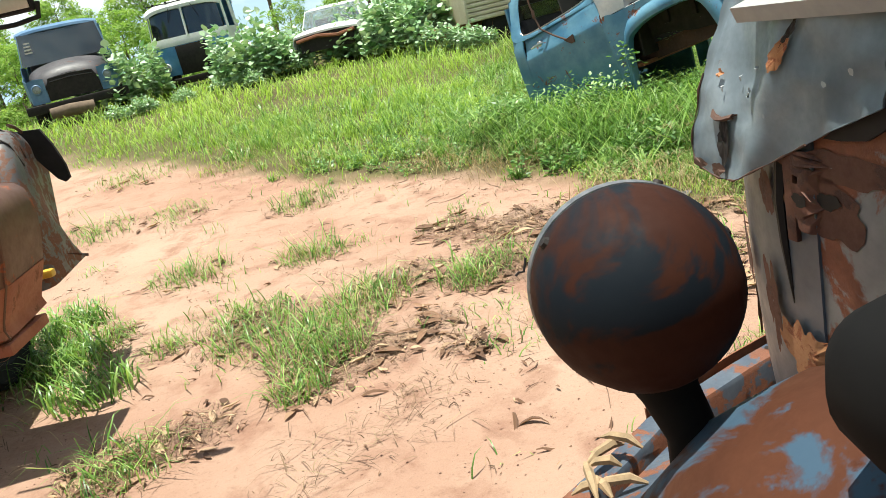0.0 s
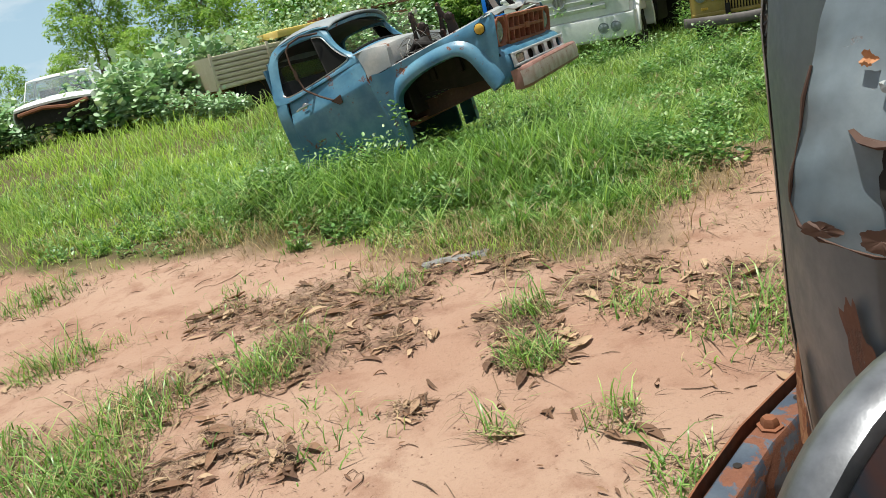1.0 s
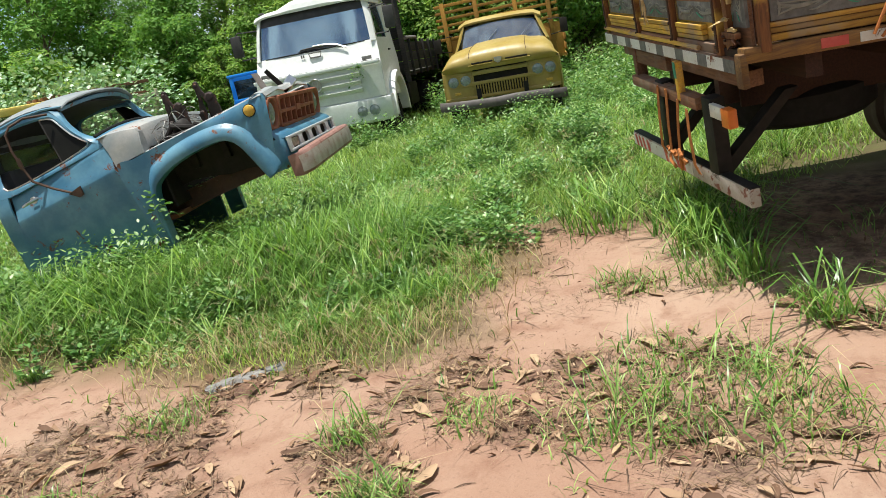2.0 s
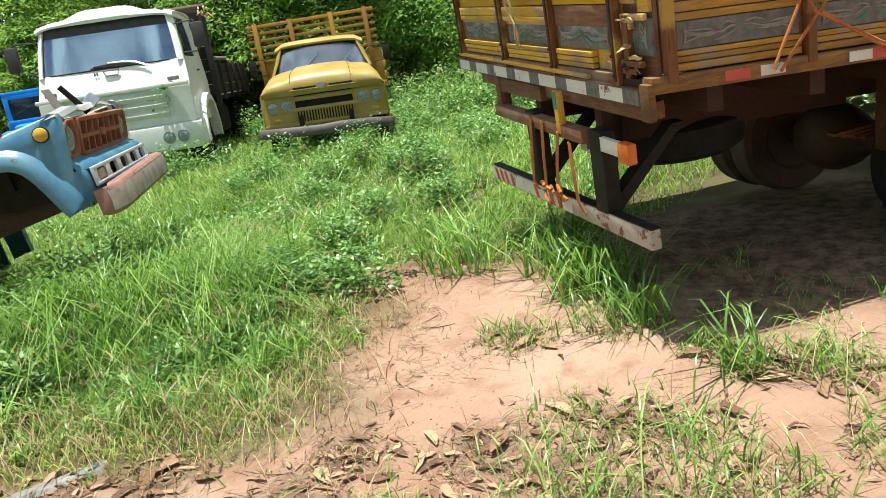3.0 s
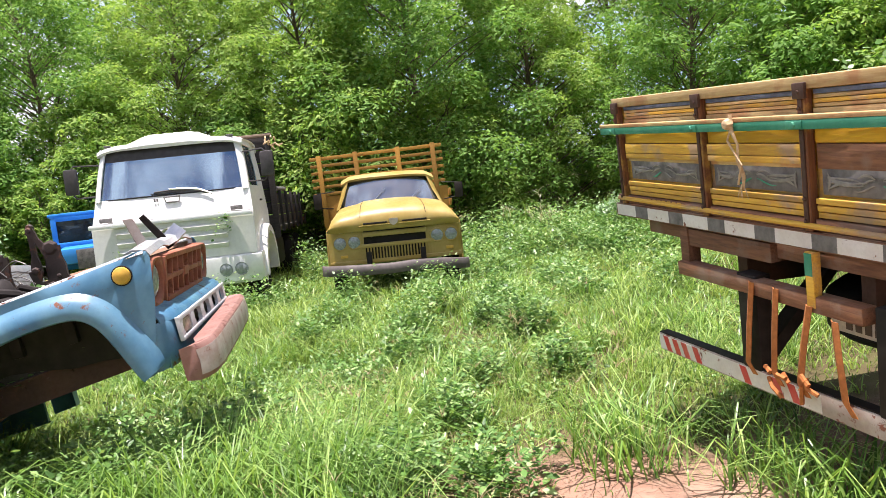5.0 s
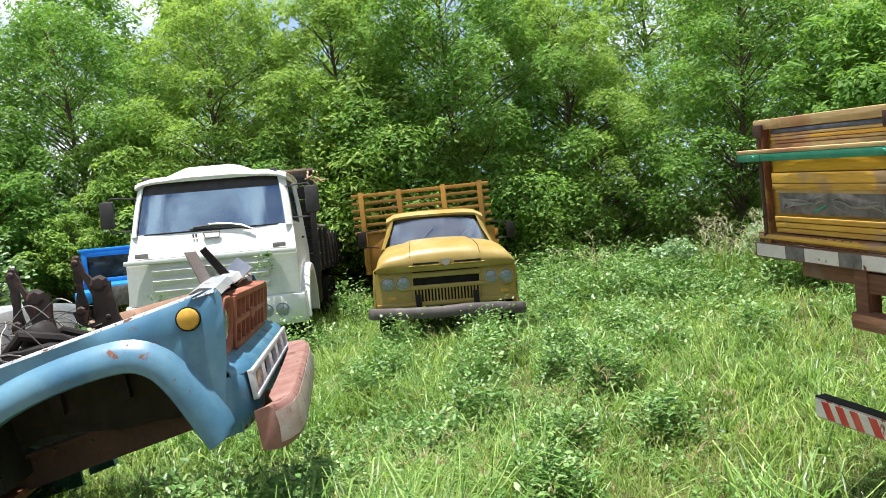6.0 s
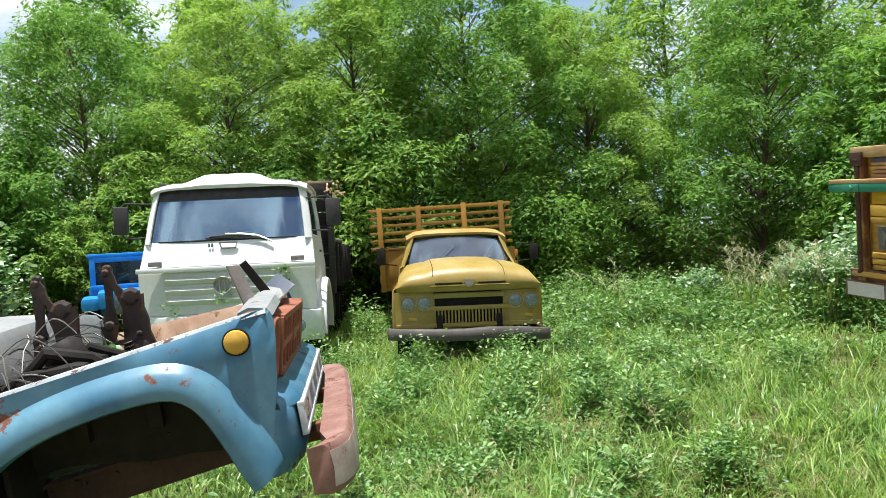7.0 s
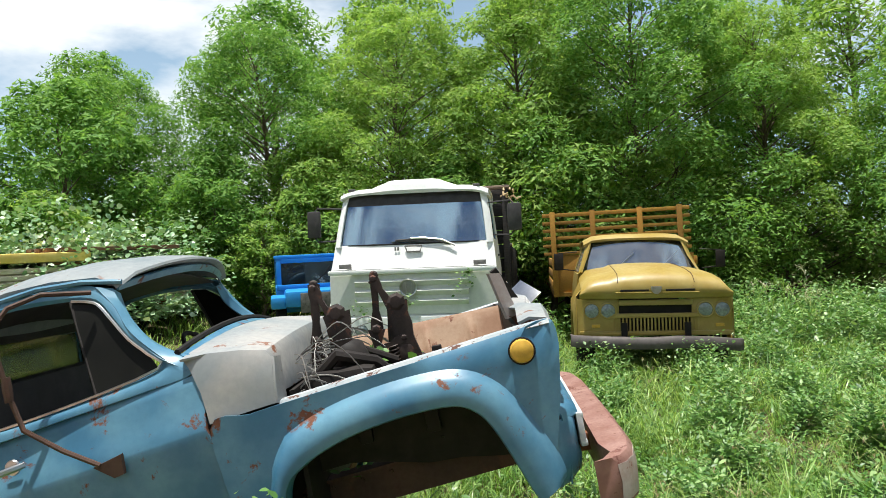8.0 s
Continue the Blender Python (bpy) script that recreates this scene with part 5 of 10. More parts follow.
    for i in range(7):
        bm = bmesh.new()
        p = Vector((-0.09 + rr.uniform(-0.02, 0.02), -0.05 + rr.uniform(-0.30, 0.12), 0.66 + rr.uniform(-0.05, 0.05)))
        tube(bm, [p, p + Vector((rr.uniform(-0.02, 0.02), rr.uniform(-0.06, 0.06), rr.uniform(-0.04, 0.04))), p + Vector((0, rr.uniform(-0.1, 0.06), rr.uniform(-0.08, 0.02)))], 0.012, 5)
        part("strap_knot", bm, M_STRAP, t)
    # lamp, plate
    part("lamp_board", boxes((-0.05, -0.02, -1.02, -0.80, 1.02, 1.10), bev=0.004), M_STRIPE_W, t, "chipped white lamp board")
    part("tail_lamp", boxes((-0.07, -0.015, -1.13, -1.02, 1.0, 1.11), bev=0.010), M_ORANGE, t, "orange tail lamp")
    part("number_plate", boxes((0.10, 0.11, -0.62, -0.24, 0.90, 1.02), bev=0.003), M_PLATE, t, "pale number plate with worn marks")
    for i in range(6):
        y = -0.28 - i * 0.055
        part("plate_mark", boxes((0.0955, 0.0995, y - 0.035, y, 0.92, 0.985)), M_INK, t.children[-1] if i == 0 else [c for c in t.children if c.name.startswith("number_plate")][0])
    for i in range(7):
        y = 1.10 - i * 0.055
        part("stencil_mark", boxes((-0.0325, -0.0305, y - 0.035, y, 1.425, 1.450)), M_WOOD_YEL, gate)
    # sides
    for s, yy in ((-1, yr), (1, yl)):
        sb = part("side_board", boxes((0.06, 6.3, yy - 0.012, yy + 0.012, 1.46, 2.03)), M_WOOD_BROWN, t, "side of worn yellow boards with painted panels")
        shear(sb)
        xs = [0.085, 0.86, 1.64, 2.42, 3.2, 3.98, 4.76, 5.54, 6.3]
        o = yy + s * 0.012
        if s < 0:
            for a, b in zip(xs, xs[1:]):
                for z0, z1, mt, d in ((1.965, 2.028, M_WOOD_YELX, 0.016), (1.905, 1.96, M_WOOD_VIVIDX, 0.012), (1.85, 1.90, M_WOOD_YELX, 0.018), (1.785, 1.845, M_WOOD_VIVIDX, 0.011), (1.735, 1.78, M_WOOD_YELX, 0.024), (1.695, 1.73, M_WOOD_YELX, 0.020),
                                      (1.535, 1.56, M_WOOD_YELX, 0.026), (1.505, 1.532, M_WOOD_YELX, 0.022), (1.465, 1.50, M_WOOD_YELX, 0.028)):
                    shear(part("board", boxes((a + 0.04, b - 0.04, o - d * 0.55, o, z0 + 0.0006, z1 - 0.0006), bev=0.002), mt, sb))
                pan = shear(part("painted_panel", boxes((a + 0.05, b - 0.05, o - 0.008, o, 1.565, 1.69)), M_SLATE, sb, "grey panel with faded scroll painting"))
                for c in scroll(sb, o - 0.012, "y", a + 0.07, b - 0.07, 1.585, 1.67):
                    shear(c)
            for x in xs:
                shear(part("stake", boxes((x - 0.027, x + 0.027, o - 0.045, o - 0.001, 1.42, 2.04), bev=0.006), M_WOOD_ORANGE, sb, "rusty side stake"))
            shear(part("green_strip", boxes((0.75, 6.3, o - 0.07, o - 0.05, 1.875, 1.90), bev=0.003), M_GREEN, sb, "thin green strip"))
            for x in xs[1:]:
                shear(part("strip_plate", boxes((x - 0.05, x + 0.05, o - 0.078, o - 0.07, 1.862, 1.91)), M_GREEN, sb))
        shear(part("side_rail", boxes((0.0, 6.3, yy - 0.04, yy + 0.03, 2.035, 2.08), bev=0.006), M_WOOD_CREAM, sb, "bleached top rail"))
        shear(part("side_sill", boxes((-0.03, 6.3, yy - 0.05, yy + 0.04, 1.375, 1.455), bev=0.008), M_SILL, sb, "worn yellow sill beam"))
        if s < 0:
            for a, b, mt in ((0.36, 0.50, M_STRIPE_R), (0.56, 0.70, M_STRIPE_W), (1.08, 1.22, M_STRIPE_W), (1.22, 1.36, M_STRIPE_R), (1.92, 2.06, M_STRIPE_R), (2.06, 2.2, M_STRIPE_W)):
                shear(part("reflector", boxes((a, b, yy - 0.054, yy - 0.0505, 1.39, 1.44)), mt, sb))
    # ropes on the side
    for pts in ([(0.98, yr - 0.07, 2.03), (0.80, yr - 0.08, 1.78), (0.62, yr - 0.07, 1.42)], [(1.02, yr - 0.07, 2.03), (0.92, yr - 0.085, 1.72), (0.66, yr - 0.07, 1.40)],
                [(0.15, yr - 0.06, 1.98), (0.75, yr - 0.09, 1.80), (0.85, yr - 0.09, 1.66), (1.50, yr - 0.06, 1.36)], [(0.88, yr - 0.09, 1.66), (1.2, yr - 0.08, 1.48), (1.5, yr - 0.06, 1.35)]):
        bm = bmesh.new()
        tube(bm, pts, 0.008, 6)
        shear(part("rope", bm, M_STRAP, t, "orange cord tied across the side"))
    # headboard and cab far forward
    part("headboard", boxes((6.22, 6.3, yr, yl, 0.95, 1.9), bev=0.01), M_WOOD_YEL, t)
    bm = bmesh.new()
    prism(bm, [(6.5, 0.3), (6.5, 2.0), (7.2, 2.05), (7.6, 1.4), (8.9, 1.2), (9.0, 0.3)], -0.95, 1.05)
    bmesh.ops.bevel(bm, geom=bm.edges[:], offset=0.08, segments=2, affect="EDGES")
    part("cab", bm, M_BLUE, t)
    # chassis, flap, wheels, spare
    for y in (-0.42, 0.46):
        bm = boxes((0.15, 8.8, y - 0.04, y + 0.04, 1.0, 1.22))
        shear(part("chassis_rail", bm, M_RUST_DARK, t, "rusty chassis rail"))
    for x in (0.35, 0.95, 1.5, 2.1, 2.8, 3.6):
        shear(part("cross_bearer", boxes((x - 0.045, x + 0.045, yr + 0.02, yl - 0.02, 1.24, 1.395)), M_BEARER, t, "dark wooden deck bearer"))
    for y in (-0.52, 0.56):
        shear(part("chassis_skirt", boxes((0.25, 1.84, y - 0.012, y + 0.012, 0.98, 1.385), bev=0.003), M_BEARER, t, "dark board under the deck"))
    part("mud_panel", boxes((1.86, 1.89, -1.33, -0.74, 0.55, 1.27), (1.85, 1.862, -0.92, -0.89, 0.56, 1.27), bev=0.004), M_BROWN_PANEL, t, "red-brown primed guard panel")
    part("guard_side", boxes((1.90, 3.1, -1.29, -1.27, 0.92, 1.25), bev=0.004), M_DARK, t, "dark guard over the wheel")
    bm = bmesh.new()
    prism(bm, [(-1.32, 0.57), (-1.32, 0.28), (-1.28, 0.17), (-1.20, 0.12), (-0.90, 0.12), (-0.82, 0.17), (-0.78, 0.28), (-0.78, 0.57)], 1.862, 1.874, "x")
    part("mud_flap", bm, M_FLAP, t, "black rubber mud flap with rounded foot")
    for y in (-1.10, -0.80, 0.62, 0.92):
        wheel("wheel", Matrix.Translation((2.34, y, 0.395 - 0.068 * y)), 0.48, 0.26, t, M_RUST, "worn dual tyre caked in red dust" if y > 0 else "worn black dual tyre", M_TYRE_DUST if y > 0 else M_RUBBER)
    bm = bmesh.new()
    tube(bm, [(2.34, -1.0, 0.46), (2.34, -0.22, 0.41), (2.34, -0.08, 0.40), (2.34, 0.04, 0.39), (2.34, 0.2, 0.385), (2.34, 0.32, 0.375), (2.34, 0.42, 0.37), (2.34, 1.0, 0.33)], [0.09, 0.10, 0.20, 0.25, 0.25, 0.20, 0.10, 0.09], 18)
    part("rear_axle", bm, M_RUST_DARK, t, "rusty rear axle")
    for y in (-0.5, 0.5):
        for k in range(5):
            part("spring_leaf", boxes((1.75 + 0.08 * k, 3.1 - 0.08 * k, y - 0.035, y + 0.035, 0.62 - k * 0.025, 0.64 - k * 0.025)), M_RUST, t)
    bm = bmesh.new()
    lathe(bm, [(0.24, 0.10), (0.26, 0.12), (0.42, 0.12), (0.47, 0.08), (0.47, -0.08), (0.42, -0.12), (0.26, -0.12), (0.24, -0.10)], 32, Matrix.Translation((0.80, -0.12, 0.845)) @ Matrix.Rotation(radians(90), 4, "Y"))
    part("spare_tyre", bm, M_RUBBER, t, "spare tyre slung under the deck")
    for y in (-0.95, 1.05):
        wheel("wheel", Matrix.Translation((7.6, y, 0.47 - 0.0)), 0.48, 0.24, t, M_RUST)
    return t


def scroll(parent, at, axis, a, b, z0, z1):
    """Faded ornamental brush work: flat tapering strokes that fan out from both ends and the middle."""
    made = []
    mid, zc, w = (a + b) / 2, (z0 + z1) / 2, abs(b - a)
    zh = (z1 - z0) / 2
    rr = random.Random(int(mid * 1000) + 7)

    def pt(u, z):
        return (at, u, z) if axis == "x" else (u, at, z)

    def stroke(pts, r, material):
        bm = bmesh.new()
        n = len(pts)
        tube(bm, [pt(u, min(max(z, z0), z1)) for u, z in pts], [max(r * math.sin(math.pi * (0.12 + 0.8 * i / (n - 1))), 0.0012) for i in range(n)], 5)
        k = 0 if axis == "x" else 1
        for v in bm.verts:
            v.co[k] = at + (v.co[k] - at) * 0.3
        made.append(part("scroll_stroke", bm, material, parent))
    for sg in (-1, 1):
        end = mid + sg * (w / 2 - 0.015)
        for j in range(5):
            ph, ln = (j - 2) / 2.0, rr.uniform(0.10, 0.24) * min(1.0, w / 0.6)
            stroke([(end - sg * ln * q, zc + zh * (0.85 * ph * math.cos(q * 1.9) + 0.35 * math.sin(q * 4 + j))) for q in np.linspace(0, 1, 8)], rr.uniform(0.004, 0.0075), M_SCROLL)
        stroke([(end - sg * 0.012 * math.sin(q * 3), z0 + (z1 - z0) * q) for q in np.linspace(0, 1, 6)], 0.007, M_SCROLL)
        for j in range(3):
            ln = rr.uniform(0.08, 0.15) * min(1.0, w / 0.6)
            stroke([(mid + sg * (0.02 + ln * q), zc + zh * (0.5 - 0.5 * j) + zh * 0.4 * math.sin(q * 3.2 + j)) for q in np.linspace(0, 1, 7)], rr.uniform(0.004, 0.007), M_GREEN if j == 2 and rr.random() < 0.5 else M_SCROLL)
    return made


build_tail_truck()

# ---- mustard truck with stake body, facing the yard ----
def build_mustard_truck():
    t = thing("stake_truck", YELLOW_POSE, "mustard yellow truck with slatted stake body parked among weeds", "truck")
    # front face: headlamp ends, slot and lower grille
    for s in (-1, 1):
        bm = bmesh.new()
        rows = []
        for z in (0.62, 0.72, 0.84, 0.94, 1.04, 1.10):
            rows.append([(-0.30, s * 0.47, z), (-0.285, s * 0.60, z), (-0.28, s * 0.80, z), (-0.30, s * 0.93, z), (-0.36, s * 1.0, z), (-0.46, s * 1.03, z)])
        skin(bm, rows)
        thicken(bm, 0.02)
        part("headlamp_panel", bm, M_MUSTARD, t, "mustard headlamp panel")
    bm = boxes((-0.32, -0.275, -0.48, 0.48, 1.01, 1.085), (-0.31, -0.27, -0.62, 0.68, 0.845, 0.905), (-0.31, -0.265, -1.0, 1.0, 0.61, 0.672), bev=0.012)
    part("grille_frame", bm, M_MUSTARD, t)
    part("grille_void", boxes((-0.40, -0.36, -0.62, 0.68, 0.63, 1.03)), M_DARK, t)
    for i in range(27):
        y = -0.56 + i * 0.0465
        part("grille_tooth", boxes((-0.315, -0.285, y - 0.011, y + 0.011, 0.672, 0.845)), M_MUSTARD, t)
    for y in (-0.83, -0.615, 0.64, 0.855):
        bm = bmesh.new()
        m_ = Matrix.Translation((-0.275, y, 0.945))
        lathe(bm, [(0.112, -0.02), (0.112, 0.008), (0.10, 0.014), (0.092, 0.006), (0.092, -0.02)], 24, m_)
        rim_ = part("headlamp_rim", bm, M_MUSTARD, t)
        bm = bmesh.new()
        lathe(bm, [(0.0, 0.022), (0.05, 0.018), (0.093, 0.0)], 20, m_)
        part("headlamp", bm, M_LENS, rim_, "round headlamp glass")
    for y in (-0.78, 0.82):
        part("parking_lamp", boxes((-0.285, -0.262, y - 0.055, y + 0.055, 0.72, 0.765), bev=0.008), M_AMBER, t)
    # bonnet: rounded leading edge, raised middle
    bm = bmesh.new()
    rows = []
    for x, z, w in ((-0.27, 1.105, 0.985), (-0.235, 1.15, 0.99), (-0.225, 1.20, 0.99), (-0.24, 1.25, 0.985), (-0.29, 1.295, 0.97), (-0.40, 1.335, 0.96), (-0.8, 1.385, 0.95), (-1.3, 1.42, 0.93), (-1.72, 1.44, 0.90)):
        row = []
        for u in np.linspace(-1, 1, 21):
            y = w * u
            crown = 0.085 * (1 - u * u)
            drop = -0.10 * max(0, (abs(u) - 0.86) / 0.14) ** 2
            mid = 0.028 if abs(u) < 0.52 else 0.0
            fwd = 0.05 * (1 - u * u) + (0.012 if abs(u) < 0.52 else 0)
            k = min(1.0, max(0.0, (z - 1.15) / 0.15))
            row.append((x + fwd * (1 - 0.3 * k), y, z + (crown + drop + mid) * k))
        rows.append(row)
    skin(bm, rows)
    thicken(bm, 0.014)
    bonnet_rows = rows
    part("bonnet", bm, M_MUSTARD, t, "rounded mustard bonnet with a raised middle")
    part("bonnet_slot", boxes((-0.24, -0.168, -0.46, -0.09, 1.20, 1.228), bev=0.008), M_DARK, t)
    part("bonnet_slot", boxes((-0.24, -0.168, 0.12, 0.50, 1.20, 1.228), bev=0.008), M_DARK, t)
    bm = bmesh.new()
    rows = [[(-0.185, y, 1.165), (-0.165, y, 1.175), (-0.160, y, 1.187), (-0.185, y, 1.193)] for y in np.linspace(-0.52, 0.55, 9)]
    skin(bm, rows)
    thicken(bm, 0.006)
    part("bonnet_lip", bm, M_MUSTARD, t)
    bm = bmesh.new()
    prism(bm, [(-0.07, 1.265), (0.07, 1.265), (0.06, 1.20), (0.02, 1.165), (-0.02, 1.165), (-0.06, 1.20)], -0.175, -0.145, "x")
    bmesh.ops.bevel(bm, geom=bm.edges[:], offset=0.006, segments=2, affect="EDGES")
    part("badge", bm, M_CHROME, t, "plain chrome shield badge")
    # front wings with arches
    for s in (-1, 1):
        bm = bmesh.new()
        arch = [(-1.42, 0.45), (-1.40, 0.66), (-1.28, 0.83), (-1.10, 0.91), (-0.90, 0.91), (-0.72, 0.83), (-0.61, 0.66), (-0.58, 0.45)]
        rim = [(-1.85, 0.45), (-1.85, 0.85), (-1.80, 1.22), (-1.30, 1.26), (-0.80, 1.22), (-0.46, 1.14), (-0.40, 0.90), (-0.40, 0.55)]
        skin(bm, [[(x, s * (1.03 - (0.10 if z > 1.15 else 0)), z) for x, z in rim], [((x + a[0]) / 2, s * 1.045, (z + a[1]) / 2) for (x, z), a in zip(rim, arch)], [(x, s * 1.055, z) for x, z in arch], [(x, s * 0.98, z - 0.01) for x, z in arch]])
        skin(bm, [[(x, s * 0.93, z) for x, z in rim[2:6]], [(x, s * 0.90, z + 0.06) for x, z in rim[2:6]]])
        thicken(bm, 0.012)
        part("front_wing", bm, M_MUSTARD, t, "mustard front wing")
    # cab
    bm = bmesh.new()

    def cy(z):
        return float(np.interp(z, (0.5, 1.0, 1.35, 1.50, 1.90), (0.93, 0.95, 0.93, 0.87, 0.74)))
    for s in (-1, 1):
        skin(bm, [[(-1.80, s * cy(z), z) for z in (0.5, 0.9, 1.2, 1.40)], [(-2.4, s * cy(z), z) for z in (0.5, 0.9, 1.2, 1.40)], [(-3.02, s * cy(z), z) for z in (0.5, 0.9, 1.2, 1.40)]])
        skin(bm, [[(-1.80, s * cy(1.40), 1.40), (-2.02, s * cy(1.65), 1.65), (-2.14, s * cy(1.85), 1.86)], [(-1.70, s * (cy(1.42) - 0.03), 1.43), (-1.93, s * (cy(1.65) - 0.05), 1.66), (-2.06, s * (cy(1.85) - 0.06), 1.88)]])
        skin(bm, [[(-2.85, s * cy(1.40), 1.40), (-2.85, s * cy(1.65), 1.65), (-2.80, s * cy(1.86), 1.86)], [(-3.02, s * cy(1.40), 1.40), (-3.02, s * cy(1.65), 1.65), (-3.0, s * cy(1.86), 1.86)]])
    skin(bm, [[(-3.03, y, z) for z in (0.5, 1.0, 1.4, 1.9)] for y in (-0.8, 0, 0.8)])
    thicken(bm, 0.025)
    part("cab", bm, M_MUSTARD, t, "mustard steel cab")
    bm = bmesh.new()
    rows = []
    for x, dz in ((-2.0, -0.035), (-1.995, 0.0), (-2.05, 0.035), (-2.3, 0.07), (-2.7, 0.06), (-2.95, 0.02), (-3.05, -0.08)):
        rows.append([(x - 0.07 * u * u, 0.80 * u, 1.88 + dz + 0.055 * (1 - u ** 4) - (0.04 if abs(u) > 0.97 else 0)) for u in np.linspace(-1, 1, 13)])
    skin(bm, rows)
    thicken(bm, 0.02)
    part("roof", bm, M_MUSTARD, t, "mustard cab roof with front lip")
    bm = bmesh.new()
    skin(bm, [[(-1.72 - 0.16 * u * u, 0.84 * u, 1.44) for u in np.linspace(-1, 1, 11)], [(-1.86 - 0.15 * u * u, 0.79 * u, 1.65) for u in np.linspace(-1, 1, 11)], [(-2.02 - 0.13 * u * u, 0.72 * u, 1.87) for u in np.linspace(-1, 1, 11)]])
    thicken(bm, 0.006)
    g = part("windscreen", bm, M_GLASS_PALE, t, "wide dusty windscreen")
    g.visible_shadow = False
    for s in (-1, 1):
        bm = bmesh.new()
        skin(bm, [[(-1.84, s * (cy(1.42) - 0.01), 1.42), (-2.15, s * (cy(1.84) - 0.01), 1.84)], [(-2.84, s * (cy(1.42) - 0.01), 1.42), (-2.80, s * (cy(1.84) - 0.01), 1.84)]])
        thicken(bm, 0.005)
        part("side_window", bm, M_GLASS, t).visible_shadow = False
        bm = bmesh.new()
        tube(bm, [(-1.85, s * 0.95, 1.45), (-1.75, s * 1.18, 1.48), (-1.75, s * 1.20, 1.72), (-1.86, s * 0.92, 1.74)], 0.010, 6)
        box(bm, -1.77, -1.74, s * 1.20 - 0.07, s * 1.20 + 0.07, 1.46, 1.72, 0.02)
        part("door_mirror", bm, M_DARK, t, "dark door mirror on tube arms")
    bm = bmesh.new()
    box(bm, -2.95, -2.5, -0.72, 0.72, 0.85, 1.05, 0.05)
    box(bm, -2.98, -2.82, -0.72, 0.72, 1.05, 1.50, 0.05)
    part("bench_seat", bm, M_TRIM, t)
    bm = bmesh.new()
    cm = Matrix.Translation((-2.2, 0.38, 1.42)) @ Matrix.Rotation(radians(-40), 4, "Y")
    tube(bm, [cm @ Vector((0, 0.21 * math.cos(a), 0.21 * math.sin(a))) for a in np.linspace(0, 2 * math.pi, 21)], 0.013, 5, False)
    tube(bm, [cm @ Vector((0, -0.2, 0)), cm @ Vector((0, 0.2, 0))], 0.010, 5)
    part("steering_wheel", bm, M_SCROLL, t)
    for y in (-0.35, 0.3):
        bm = bmesh.new()
        tube(bm, [(-1.74, y, 1.45), (-1.80, y + 0.16, 1.60), (-1.87, y + 0.30, 1.72)], 0.006, 4)
        part("wiper", bm, M_CHROME, t)
    # bumper
    bm = bmesh.new()
    rows = []
    for y, x, z in ((-1.12, -0.18, 0.02), (-1.05, -0.09, 0.015), (-0.6, -0.02, 0.0), (-0.1, 0.0, -0.012), (0.25, 0.0, 0.004), (0.7, -0.02, -0.014), (1.02, -0.09, -0.05), (1.09, -0.18, -0.055)):
        rows.append([(x - 0.07, y, 0.46 + z), (x, y, 0.47 + z), (x + 0.012, y, 0.53 + z), (x, y, 0.59 + z), (x - 0.02, y, 0.615 + z), (x - 0.10, y, 0.62 + z)])
    skin(bm, rows)
    thicken(bm, 0.01)
    part("bumper", bm, M_DARKGREY, t, "heavy dented dark grey bumper")
    # shut lines along the bonnet's raised middle
    for k in (5, 15):
        bm = bmesh.new()
        tube(bm, [(r_[k][0], r_[k][1], r_[k][2] + 0.003) for r_ in bonnet_rows[3:]], 0.0045, 5)
        part("shut_line", bm, M_BEARER, t)
    # bed: headboard of slats, sides; the whole headboard leans
    lean = Matrix.Translation((0, 0, 0.03)) @ Matrix.Rotation(radians(1.9), 4, "X")
    for k, z in enumerate((2.40, 2.265, 2.13, 1.995, 1.86, 1.72)):
        part("headboard_slat", boxes((-3.63, -3.60, -1.34, 1.22, z - 0.030, z + 0.036 if k == 0 else z + 0.028), bev=0.005), M_STAKE, t, "mustard wooden slat").data.transform(lean)
    for y in (-1.16, -0.46, 0.36, 1.04):
        part("headboard_stake", boxes((-3.60, -3.55, y - 0.045, y + 0.045, 0.95, 2.46), bev=0.006), M_STAKE, t).data.transform(lean)
    part("headboard_panel", boxes((-3.66, -3.635, -1.20, 1.20, 0.95, 1.68), bev=0.004), M_STAKE, t, "boarded lower headboard")
    for s in (-1, 1):
        for z in (1.15, 1.35, 1.55):
            part("side_slat", boxes((-7.4, -3.6, s * 1.24 - 0.015, s * 1.24 + 0.015, z - 0.07, z + 0.07), bev=0.005), M_STAKE, t)
    part("bed_floor", boxes((-7.4, -3.6, -1.24, 1.24, 0.95, 1.02)), M_STAKE, t)
    for x, y in ((-1.0, -0.88), (-1.0, 0.88), (-5.8, -0.85), (-5.8, 0.85)):
        wheel("wheel", Matrix.Translation((x, y, 0.40)), 0.44, 0.22, t, M_RUST)
    part("chassis", boxes((-7.2, -0.25, -0.45, -0.37, 0.55, 0.78), (-7.2, -0.25, 0.37, 0.45, 0.55, 0.78)), M_DARK, t)
    return t


M_DARKGREY = plain("worn_dark_bumper", (0.09, 0.075, 0.07), 0.55, 0.0, 0.5, 6.0, 0.3)
YELLOW_POSE = pose(9.421, 9.372, 0.0, -1.3, -0.57, -141.6)
build_mustard_truck()

